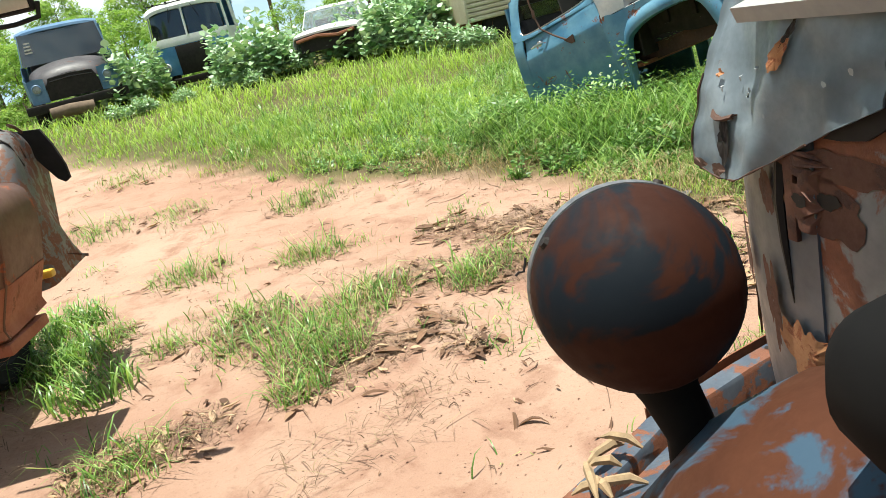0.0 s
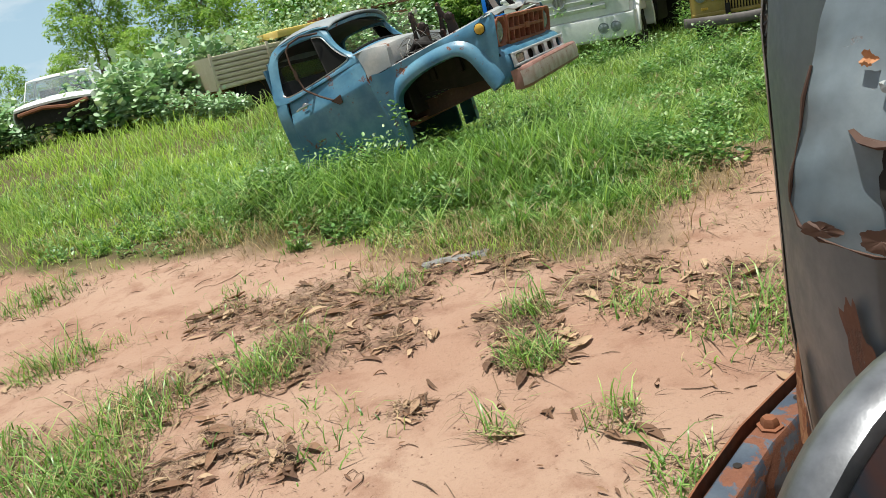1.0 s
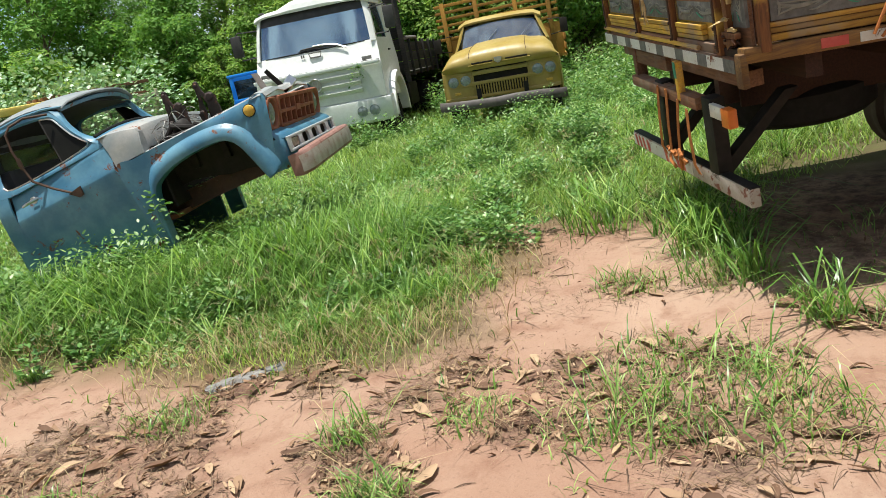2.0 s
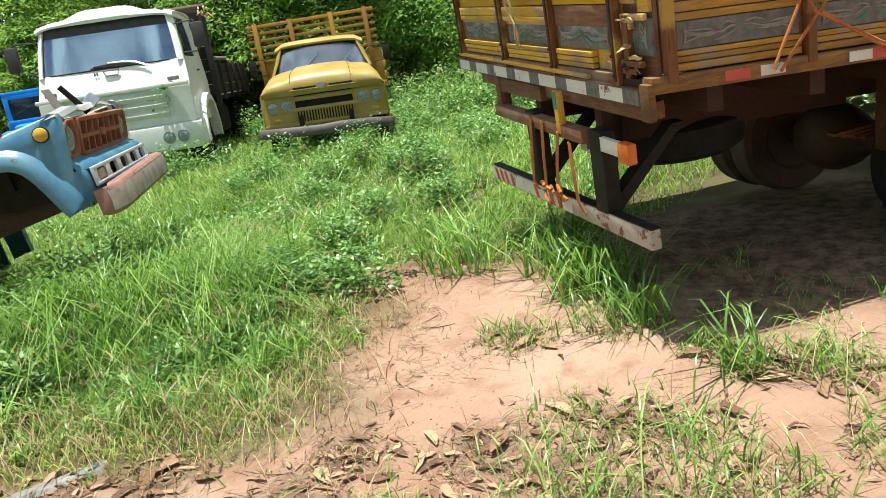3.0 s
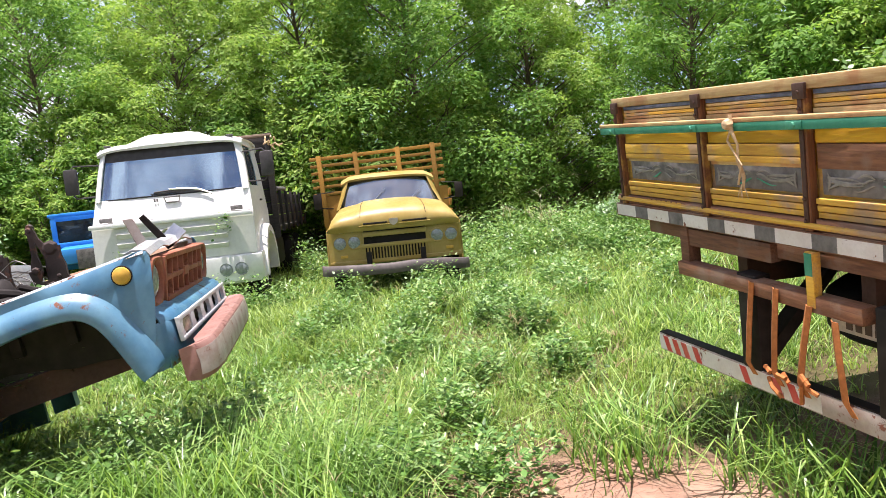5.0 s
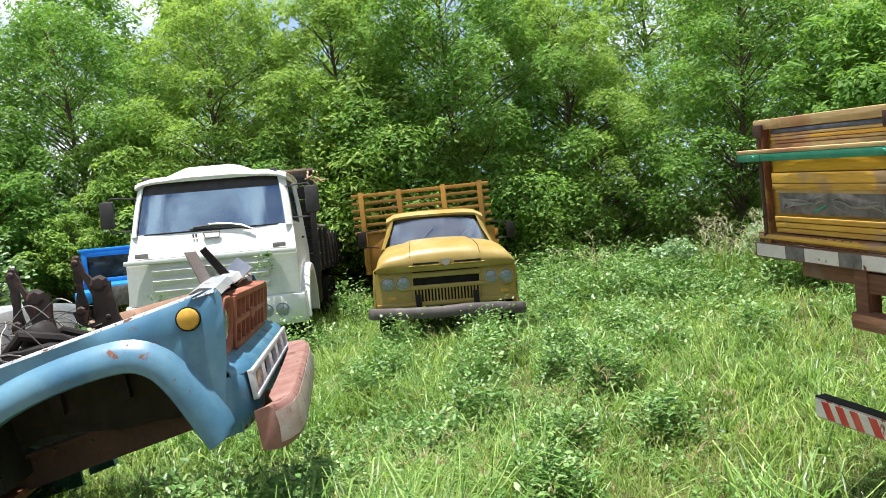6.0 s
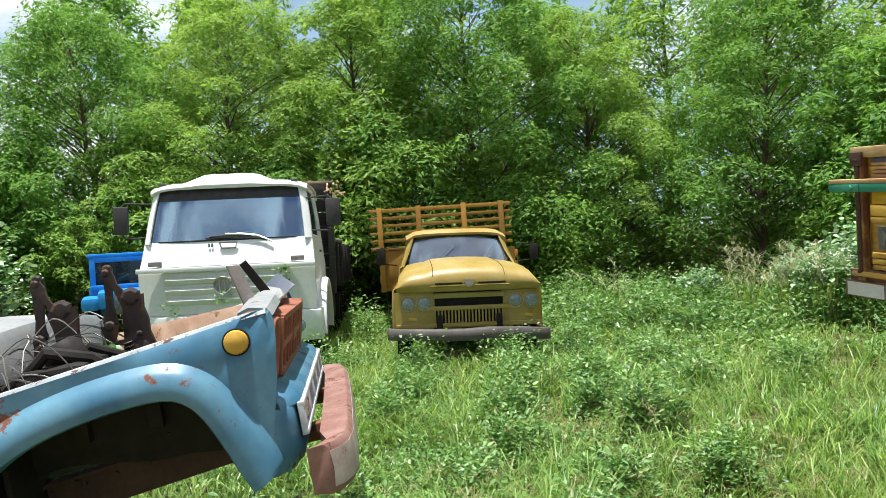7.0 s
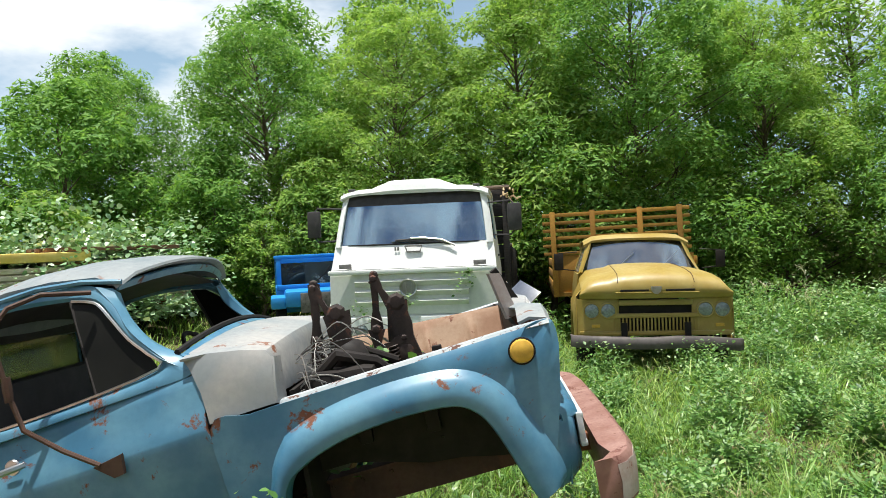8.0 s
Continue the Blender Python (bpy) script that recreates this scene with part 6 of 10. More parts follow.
# ---- white cab-over truck with black stake body ----
def build_white_truck():
    t = thing("cab_over_truck", WHITE_POSE, "white cab-over lorry with black timber body parked before trees", "truck")

    def wx(z):
        return float(np.interp(z, (0.4, 0.9, 1.5, 1.62, 1.92, 2.60, 2.72), (0.0, 0.0, -0.02, -0.09, -0.20, -0.42, -0.50)))

    def wy(z):
        return float(np.interp(z, (0.4, 1.0, 1.5, 1.9, 2.3, 2.62, 2.75), (1.17, 1.19, 1.19, 1.15, 1.11, 1.06, 1.0)))
    us = np.linspace(-1, 1, 15)

    def frow(z, off=0.0, k=1.0):
        return [(wx(z) + off - 0.10 * abs(u) ** 5, wy(z) * k * u, z) for u in us]
    bm = bmesh.new()
    skin(bm, [frow(z) for z in (1.55, 1.62, 1.75, 1.86, 1.90)])
    for s in (-1, 1):
        skin(bm, [[(wx(z) - 0.10, s * wy(z), z), (wx(z) - 0.055, s * (wy(z) - 0.035), z), (wx(z) - 0.02, s * (wy(z) - 0.085), z)] for z in (1.88, 2.1, 2.35, 2.62)])
    thicken(bm, 0.02)
    part("front_shell", bm, M_WHITE, t, "glossy white cab front")
    # lower front panel with louvres
    bm = bmesh.new()
    skin(bm, [frow(z, 0.035) for z in (0.90, 0.95, 1.45, 1.50, 1.535)])
    thicken(bm, 0.02)
    pan = part("front_panel", bm, M_WHITE_DULL, t, "chalky white louvred front panel")
    for z in (1.06, 1.20, 1.34):
        bm = bmesh.new()
        skin(bm, [[(0.030, y, z + 0.055), (0.075, y, z + 0.03), (0.062, y, z), (0.035, y, z - 0.035)] for y in np.linspace(-0.80, 0.80, 5)])
        thicken(bm, 0.006)
        part("louvre", bm, M_WHITE_DULL, pan)
    part("panel_rail", boxes((0.0, 0.075, -1.18, 1.20, 1.475, 1.54), bev=0.018), M_WHITE, pan)
    bm = bmesh.new()
    lathe(bm, [(0.115, 0.0), (0.125, 0.012), (0.118, 0.022), (0.105, 0.016), (0.102, 0.0)], 28, Matrix.Translation((0.075, -0.04, 1.275)))
    for s in (-1, 1):
        box(bm, 0.07, 0.088, -0.04 + s * 0.034 - 0.010, -0.04 + s * 0.034 + 0.010, 1.185, 1.365)
    ring = part("round_badge", bm, M_CHROME, pan, "round chrome badge ring")
    bm = bmesh.new()
    lathe(bm, [(0.0, 0.006), (0.105, 0.006), (0.108, 0.0)], 24, Matrix.Translation((0.068, -0.04, 1.275)))
    part("badge_ground", bm, M_SLATE, pan)
    # windscreen, black band, roof
    bm = bmesh.new()
    skin(bm, [[(wx(z) + 0.004 - 0.07 * abs(u) ** 5, (wy(z) - 0.075) * u, z) for u in us] for z in (1.905, 2.1, 2.35, 2.47)])
    thicken(bm, 0.006)
    part("windscreen", bm, M_GLASS_DARK, t, "large tinted windscreen reflecting the sky").visible_shadow = False
    bm = bmesh.new()
    skin(bm, [[(wx(z) + 0.006 - 0.07 * abs(u) ** 5, (wy(z) - 0.075) * u, z) for u in us] for z in (2.472, 2.55, 2.64)])
    thicken(bm, 0.008)
    part("sun_band", bm, M_TRIM, t, "black sun band over the windscreen")
    bm = bmesh.new()
    tube(bm, frow(1.895, 0.006, 0.935) + [(wx(2.3) - 0.06, (wy(2.3) - 0.075), 2.3), (wx(2.6) - 0.06, (wy(2.6) - 0.075), 2.6)], 0.012, 5)
    tube(bm, [(wx(1.895) - 0.06, -(wy(1.895) - 0.075), 1.895), (wx(2.3) - 0.06, -(wy(2.3) - 0.075), 2.3), (wx(2.6) - 0.06, -(wy(2.6) - 0.075), 2.6)], 0.012, 5)
    part("screen_seal", bm, M_RUBBER, t)
    bm = bmesh.new()
    rows = []
    for x, z0, hump in ((-0.36, 2.63, 0.0), (-0.34, 2.66, 0.02), (-0.37, 2.71, 0.06), (-0.50, 2.735, 0.11), (-0.9, 2.75, 0.13), (-1.4, 2.75, 0.12), (-1.70, 2.72, 0.08), (-1.78, 2.60, 0.0)):
        rows.append([(x - 0.10 * abs(u) ** 4, 1.09 * u, z0 + hump * (1.0 if abs(u) < 0.30 else max(0, 1 - (abs(u) - 0.30) / 0.28)) - 0.07 * abs(u) ** 8) for u in np.linspace(-1, 1, 25)])
    skin(bm, rows)
    thicken(bm, 0.03)
    part("roof", bm, M_WHITE, t, "white roof with raised middle and sun visor lip")
    for y in (-0.92, 0.92):
        part("roof_lamp", boxes((-0.50, -0.42, y - 0.05, y + 0.05, 2.70, 2.735), bev=0.01), M_SLATE, t)
    # sides: door, window, pillar
    for s in (-1, 1):
        bm = bmesh.new()
        xs = (-0.10, -0.5, -0.9, -1.3, -1.75)
        skin(bm, [[(x if i else wx(z) - 0.10, s * wy(z), z) for z in (0.85, 1.2, 1.5, 1.7, 1.93)] for i, x in enumerate(xs)])
        skin(bm, [[(-1.28, s * wy(z), z) for z in (1.93, 2.2, 2.5, 2.66)], [(-1.75, s * wy(z), z) for z in (1.93, 2.2, 2.5, 2.66)]])
        skin(bm, [[(wx(z) - 0.10, s * wy(z), z) for z in (1.93, 2.2, 2.5, 2.66)], [(wx(z) - 0.20, s * wy(z), z) for z in (1.93, 2.2, 2.5, 2.66)]])
        skin(bm, [[(x, s * wy(2.56), 2.56) for x in (-0.5, -1.3)], [(x, s * wy(2.68), 2.68) for x in (-0.5, -1.3)]])
        thicken(bm, 0.025)
        side = part("cab_side", bm, M_WHITE, t, "white cab side and door")
        bm = bmesh.new()
        skin(bm, [[(wx(z) - 0.19, s * (wy(z) - 0.012), z) for z in (1.93, 2.25, 2.57)], [(-1.29, s * (wy(z) - 0.012), z) for z in (1.93, 2.25, 2.57)]])
        thicken(bm, 0.005)
        part("door_window", bm, M_GLASS_DARK, side).visible_shadow = False
        part("door_handle", boxes((-1.18, -1.05, s * 1.185 - 0.015, s * 1.185 + 0.015, 1.68, 1.71), bev=0.006), M_TRIM, side)
        # wheel arch flare
        bm = bmesh.new()
        arc = [(-0.95 + 0.55 * math.cos(a), 0.62 + 0.56 * math.sin(a)) for a in np.linspace(-0.15, math.pi + 0.15, 13)]
        arc2 = [(-0.95 + 0.66 * math.cos(a), 0.62 + 0.68 * math.sin(a)) for a in np.linspace(-0.15, math.pi + 0.15, 13)]
        skin(bm, [[(x, s * 1.10, z) for x, z in arc2], [(x, s * 1.27, z) for x, z in arc2], [(x, s * 1.30, z - 0.02) for x, z in arc2], [(x, s * 1.30, z) for x, z in arc], [(x, s * 1.12, z) for x, z in arc]])
        thicken(bm, 0.01)
        part("wheel_arch", bm, M_WHITE, t, "white wheel arch flare")
        wheel("wheel", Matrix.Translation((-0.95, s * 1.02, 0.43)), 0.50, 0.28, t, M_WHITE_DULL)
        # mirrors
        bm = bmesh.new()
        tube(bm, [(-0.45, s * 1.08, 2.45), (-0.30, s * 1.40, 2.46), (-0.30, s * 1.46, 2.40)], 0.012, 6)
        tube(bm, [(-0.35, s * 1.14, 1.98), (-0.28, s * 1.40, 1.97), (-0.30, s * 1.46, 2.05)], 0.012, 6)
        box(bm, -0.34, -0.26, s * 1.46 - 0.10, s * 1.46 + 0.10, 2.03, 2.42, 0.035)
        part("door_mirror", bm, M_TRIM, t, "black door mirror on tube arms")
        part("front_indicator", boxes((-0.085, -0.045, s * 0.96 - 0.09, s * 0.96 + 0.09, 1.565, 1.63), bev=0.008), M_SLATE, t)
    # bumper with fog lamps
    bm = bmesh.new()
    us2 = np.linspace(-1, 1, 17)
    skin(bm, [[(0.06 + dx - 0.16 * abs(u) ** 6, 1.25 * u, z) for u in us2] for z, dx in ((0.46, -0.04), (0.50, 0.0), (0.80, 0.02), (0.87, 0.01), (0.90, -0.05))])
    for s in (-1, 1):
        skin(bm, [[(-0.10, s * 1.25, z), (-0.40, s * 1.26, z)] for z in (0.46, 0.80, 0.90)])
    thicken(bm, 0.02)
    bmp = part("bumper", bm, M_WHITE, t, "deep white bumper with round fog lamps")
    for y in (-0.95, -0.72, 0.72, 0.95):
        bm = bmesh.new()
        lathe(bm, [(0.0, 0.03), (0.06, 0.025), (0.085, 0.012), (0.095, 0.018), (0.10, 0.0)], 18, Matrix.Translation((0.068, y, 0.68)))
        part("fog_lamp", bm, M_LENS, bmp)
    # wiper, nose handle, nameplate bars
    bm = bmesh.new()
    tube(bm, [(-0.15, 0.55, 1.86), (-0.165, 0.30, 1.945), (-0.185, -0.05, 1.955), (-0.19, -0.25, 1.945)], 0.012, 5)
    tube(bm, [(-0.165, 0.35, 1.93), (-0.18, 0.0, 1.925), (-0.18, -0.3, 1.925)], 0.008, 4)
    part("wiper", bm, M_TRIM, t)
    bm = bmesh.new()
    tube(bm, [(-0.13, 0.62, 1.845), (-0.16, 0.42, 1.935), (-0.175, 0.18, 1.968), (-0.182, -0.02, 1.972)], 0.013, 5)
    part("wiper", bm, M_CHROME, t)
    bm = bmesh.new()
    tube(bm, [(-0.135, -0.10, 1.86), (-0.13, 0.14, 1.86), (-0.12, 0.12, 1.78), (-0.115, -0.07, 1.78), (-0.135, -0.10, 1.86)], 0.012, 6)
    part("nose_handle", bm, M_SLATE, t, "grey nose handle")
    for y in (-0.24, -0.20):
        part("name_bar", boxes((-0.145, -0.128, y - 0.012, y + 0.012, 1.80, 1.85)), M_SLATE, t)
    # cab rear, interior
    part("cab_back", boxes((-1.77, -1.74, -1.08, 1.08, 0.9, 2.65)), M_WHITE_DULL, t)
    part("cab_floor", boxes((-1.75, -0.05, -1.12, 1.12, 0.98, 1.02)), M_TRIM, t)
    part("dashboard", boxes((-0.62, -0.26, -1.05, 1.05, 1.45, 1.82), bev=0.05), M_TRIM, t)
    for y in (-0.6, 0.6):
        part("seat", boxes((-1.5, -1.0, y - 0.28, y + 0.28, 1.3, 1.5), (-1.6, -1.45, y - 0.26, y + 0.26, 1.45, 2.2), bev=0.05), M_TRIM, t)
    # black body behind
    for k in range(7):
        z = 1.2 + k * 0.23
        part("headboard_plank", boxes((-2.12, -2.08, -1.28, 1.32, z, z + 0.215), bev=0.006), M_BLACK_WOOD, t)
    for y in (-1.2, -0.4, 0.45, 1.28):
        part("headboard_stake", boxes((-2.08, -2.0, y - 0.05, y + 0.05, 1.0, 2.86), bev=0.006), M_BLACK_WOOD, t, "black headboard stake")
    bm = bmesh.new()
    tube(bm, [(-2.02, -1.3, 2.80), (-2.02, 1.36, 2.82)], 0.035, 8)
    part("head_bar", bm, M_BARK, t, "rough pole on the headboard")
    bm = bmesh.new()
    rng = random.Random(4)
    for i in range(14):
        p = Vector((-2.0 + rng.uniform(-0.08, 0.08), 1.36 + rng.uniform(-0.12, 0.1), 2.72 + rng.uniform(-0.1, 0.1)))
        tube(bm, [p, p + Vector((rng.uniform(-0.1, 0.1), rng.uniform(-0.1, 0.1), rng.uniform(-0.1, 0.06)))], 0.016, 5)
    part("rope_bundle", bm, M_ROPE, t, "bundle of pale rope on the headboard corner")
    for s in (-1, 1):
        for k, z in enumerate((1.22, 1.42, 1.62)):
            part("side_plank", boxes((-8.0, -2.2, s * 1.28 - 0.02, s * 1.28 + 0.02, z, z + 0.185), bev=0.006), M_BLACK_WOOD, t)
        for x in np.arange(-2.6, -8.0, -0.9):
            part("side_stake", boxes((x - 0.04, x + 0.04, s * 1.32 - 0.02, s * 1.32 + 0.03, 1.1, 1.86), bev=0.006), M_BLACK_WOOD, t)
        for x in (-5.4, -6.7):
            wheel("wheel", Matrix.Translation((x, s * 0.95, 0.43)), 0.50, 0.4, t, M_DARK)
    bm = bmesh.new()
    tube(bm, [(-2.3, 1.30, 1.88), (-3.6, 1.30, 1.90)], 0.04, 8)
    part("side_pole", bm, M_SLATE, t, "grey pole lying on the side rail")
    part("deck", boxes((-8.0, -2.1, -1.25, 1.25, 1.12, 1.2)), M_BLACK_WOOD, t)
    part("chassis", boxes((-8.0, -0.2, -0.45, -0.35, 0.6, 0.9), (-8.0, -0.2, 0.35, 0.45, 0.6, 0.9)), M_DARK, t)
    part("fuel_tank", boxes((-3.4, -2.4, 0.75, 1.2, 0.5, 1.0), bev=0.08), M_DARK, t)
    return t


WHITE_POSE = pose(7.727, 12.194, 0.097, -0.56, -1.3, -141.4)
build_white_truck()

# ---- plain cab for trucks of which only the front comes into view ----
def old_cab(t, xb, xf, yc, hw, z0, zb, zr, material):
    """Rounded cab: lower body, pillars, roof, glass, door handles."""
    def ring(z, k, fwd=0.0):
        out = []
        for a in np.linspace(0, 2 * math.pi, 33)[:-1]:
            c, s_ = math.cos(a), math.sin(a)
            r = (abs(c) ** 5 + abs(s_) ** 5) ** -0.2
            out.append(((xb + xf) / 2 + fwd + (xf - xb) / 2 * k * c * r, yc + hw * k * s_ * r, z))
        return out
    bm = bmesh.new()
    loft(bm, [ring(z0, 0.93), ring(z0 + 0.08, 0.98), ring((z0 + zb) / 2, 1.0), ring(zb - 0.05, 0.99), ring(zb, 0.96)])
    body = part("cab_body", bm, material, t, "rounded lower cab")
    bm = bmesh.new()
    loft(bm, [ring(zr - 0.10, 0.88, -0.03), ring(zr - 0.02, 0.89, -0.03), ring(zr + 0.05, 0.80, -0.03), ring(zr + 0.09, 0.5, -0.03), ring(zr + 0.10, 0.15, -0.03)])
    part("roof", bm, material, t)
    lo, hi = ring(zb - 0.02, 0.95), ring(zr - 0.09, 0.875, -0.03)
    for i, w in ((3, 1), (12, 1), (19, 1), (28, 1)):
        bm = bmesh.new()
        q = [lo[i], lo[i + w], hi[i + w], hi[i]]
        f_ = bm.faces.new([bm.verts.new(p) for p in q])
        thicken(bm, 0.03)
        part("pillar", bm, material, t)
    for nm, ids in (("windscreen", (29, 30, 31, 0, 1, 2, 3)), ("door_window", (4, 5, 6, 7, 8, 9, 10, 11, 12)), ("rear_window", (13, 14, 15, 16, 17, 18, 19)), ("door_window", (20, 21, 22, 23, 24, 25, 26, 27, 28))):
        bm = bmesh.new()
        skin(bm, [[lo[i] for i in ids], [hi[i] for i in ids]])
        thicken(bm, 0.005)
        part(nm, bm, M_GLASS_FAR, t).visible_shadow = False
    for s in (-1, 1):
        bm = bmesh.new()
        box(bm, xb + 0.35, xb + 0.50, yc + s * hw - 0.01, yc + s * hw + 0.02, zb - 0.16, zb - 0.135, 0.006)
        part("door_handle", bm, M_RIM, body)


# ---- old grey truck whose nose the camera walks past ----
def build_near_truck():
    t = thing("vintage_truck", NEAR_POSE, "vintage truck with peeling grey paint, rusty wings and mesh grille", "truck")
    # nose shell: upright rounded barrel that carries the grille
    def ring(z, g=0.0, n=33):
        k = float(np.interp(z, (0.80, 0.95, 1.2, 1.6, 1.9, 2.0), (0.90, 0.96, 1.0, 1.0, 0.92, 0.78)))
        out = []
        for a in np.linspace(-1, 1, n):
            th = a * math.pi / 2
            out.append((-0.53 + (0.565 * k + g) * math.cos(th), -0.33 + (0.63 * k + g) * math.sin(th), z))
        return [(-1.6, out[0][1], z)] + out + [(-1.6, out[-1][1], z)]
    bm = bmesh.new()
    zs = (0.78, 0.86, 0.95, 1.1, 1.25, 1.4, 1.55, 1.7, 1.82, 1.92, 1.99)
    skin(bm, [ring(z) for z in zs])
    top = ring(2.0)
    skin(bm, [top, [(-0.9 + (x + 0.9) * 0.5, -0.44 + (y + 0.44) * 0.5, 2.04) for x, y, z in top], [(-0.95, -0.44, 2.05) for p in top]])
    thicken(bm, 0.012)
    part("nose_shell", bm, M_SHELL, t, "peeling grey nose shell with bare rust patches")
    # side strip of grey-blue paint wrapping the nose's edge
    bm = bmesh.new()
    skin(bm, [[p for p in ring(z, 0.004)[24:34]] for z in (0.98, 1.1, 1.25, 1.4, 1.55, 1.7, 1.82, 1.92)])
    thicken(bm, 0.004)
    part("nose_side", bm, M_GREYBLUE, t, "smooth grey-blue cheek of the nose")
    # woven wire grille on the front
    bm = bmesh.new()
    skin(bm, [[p for p in ring(z, 0.003)[6:25]] for z in zs[1:-2]])
    part("grille_backing", bm, M_DARK, t)
    bm = bmesh.new()
    z = 0.86
    while z < 1.86:
        tube(bm, [p for p in ring(z, 0.0060, 65)[12:47]], 0.0024, 4, False)
        z += 0.0125
    cols = [[p for p in ring(zz, 0.0070, 361)[61:259:3]] for zz in np.linspace(0.86, 1.86, 12)]
    for k in range(66):
        tube(bm, [c[k] for c in cols], 0.0015, 4, False)
    part("wire_mesh", bm, M_MESH, t, "dark rusty woven wire grille")
    # flared bonnet side plate, dented, with crumpled lower corner and ragged rear edge
    bm = bmesh.new()
    edge = ((-0.288, 1.478, 0.320), (-0.296, 1.459, 0.321), (-0.315, 1.448, 0.322), (-0.36, 1.440, 0.325), (-0.41, 1.446, 0.320), (-0.49, 1.488, 0.316), (-0.58, 1.53, 0.315), (-0.66, 1.563, 0.314))
    xs_ = np.concatenate([np.linspace(-0.288, -0.315, 7), np.linspace(-0.325, -0.66, 30)])
    zl_ = np.interp(-xs_, [-e[0] for e in edge], [e[1] for e in edge])
    yl_ = np.interp(-xs_, [-e[0] for e in edge], [e[2] for e in edge])
    rows = []
    for i, x in enumerate(xs_):
        row = []
        for k in np.linspace(0, 1, 34):
            zz = zl_[i] + (1.86 - zl_[i]) * k
            fr = min(max((x + 0.66) / 0.37, 0.0), 1.0)
            xx, dz = x - 0.04 * k * fr, zz - zl_[i]
            if i == len(xs_) - 1:
                xx += 0.0022 * math.sin(zz * 61) + 0.001 * math.sin(zz * 173)
            p, q = np.array([xx]), np.array([zz])
            dent = 0.007 * float(vnoise(p, q, 0.085, 3)[0]) + 0.0035 * float(vnoise(p, q, 0.028, 8)[0]) + 0.0012 * float(vnoise(p, q, 0.011, 5)[0])
            crease = 0.010 * math.exp(-(((xx + 0.425 + 0.35 * (zz - 1.45)) / 0.028) ** 2)) * (1 - k)
            inward = 0.040 * k ** 1.8 * (1 - fr) + (0.15 * dz + 0.9 * dz * dz) * fr ** 2
            hull = -0.33 + 0.6305 * math.sqrt(max(1 - (max(xx + 0.53, 0.0) / 0.566) ** 2, 0.0)) * float(np.interp(zz, (1.6, 1.9), (1.0, 0.92)))
            row.append((xx, max(yl_[i] - inward + dent + crease, hull + 0.008), zz))
        rows.append(row)
    skin(bm, rows)
    thicken(bm, 0.003)
    plate = part("bonnet_side", bm, M_CHIPPED, t, "dented grey-blue bonnet side plate with torn edge")
    bm = bmesh.new()
    rim = [rows[0][k] for k in (9, 7, 5, 3, 2, 1)] + [r_[0] for r_ in rows[:26]]
    tube(bm, [(x, y + 0.001, z) for x, y, z in rim], [0.0012 + 0.0008 * math.sin(k * 1.7) for k in range(len(rim))], 6)
    part("plate_edge", bm, M_RUST_DARK, plate, "rust-eaten lower edge of the plate")
    bm = bmesh.new()
    c_ = [(-0.334, 0.312, 1.534), (-0.347, 0.323, 1.528), (-0.362, 0.328, 1.526), (-0.378, 0.327, 1.527), (-0.394, 0.322, 1.531)]
    skin(bm, [[(x, y - 0.012, z + 0.001) for x, y, z in c_], [(x, y - 0.003, z + 0.0035) for x, y, z in c_], [(x, y + 0.001, z) for x, y, z in c_], [(x, y - 0.004, z - 0.0035) for x, y, z in c_]])
    thicken(bm, 0.0015)
    part("torn_flap", bm, M_RUST_DARK, plate, "torn curl of rusty sheet")
    rr = random.Random(4)
    grid = np.array([p for row in rows for p in row])
    def plate_y(x, z):
        i = np.argsort((grid[:, 0] - x) ** 2 + (grid[:, 2] - z) ** 2)[:4]
        return float(grid[i, 1].max()) + 0.0042
    def shell_y(x, z):
        c2 = 1 - (max(x + 0.53, 0.0) / 0.576) ** 2
        return -0.33 + (0.6405 if x > -0.53 else 0.6315) * math.sqrt(c2)
    def ragged(cx, cz, rx, rz, surface, lean=0.0, n=36, rough=0.24):
        """Thin patch with an uneven outline that follows the sheet under it."""
        ph = [rr.uniform(0, 6.3) for _ in range(5)]
        rings = []
        for f_ in (0.02, 0.35, 0.7, 1.0):
            ring_ = []
            for j in range(n):
                a_ = 2 * math.pi * j / n
                k_ = f_ * (1 + rough * (0.35 * math.sin(2 * a_ + ph[0]) + 0.3 * math.sin(3 * a_ + ph[1]) + 0.3 * math.sin(5 * a_ + ph[2]) + 0.25 * math.sin(9 * a_ + ph[3]) + 0.15 * math.sin(14 * a_ + ph[4])))
                u, w_ = rx * k_ * math.cos(a_), rz * k_ * math.sin(a_)
                x_, z_ = cx + u + lean * w_, cz + w_
                ring_.append((x_, surface(x_, z_), z_))
            rings.append(ring_)
        m_b = bmesh.new()
        loft(m_b, rings, True, False)
        return m_b
    part("rust_hole", ragged(-0.376, 1.496, 0.0105, 0.036, plate_y, 0.12), M_DARK, plate)
    part("bare_rust", ragged(-0.366, 1.455, 0.016, 0.010, plate_y), M_RUST_DARK, plate, "brown rust under the torn hole")
    part("bare_rust", ragged(-0.500, 1.616, 0.013, 0.020, plate_y, -0.5), M_ORANGE_RUST, plate, "orange patch of fresh rust")
    part("bare_rust", ragged(-0.520, 1.643, 0.006, 0.016, plate_y, -0.9), M_DARK, plate)
    part("bare_rust", ragged(-0.318, 1.458, 0.016, 0.007, plate_y, 0.2), M_RUST_DARK, plate)
    part("bare_rust", ragged(-0.345, 1.585, 0.005, 0.006, plate_y, 0.2, 30, 0.4), M_ORANGE_RUST, plate)
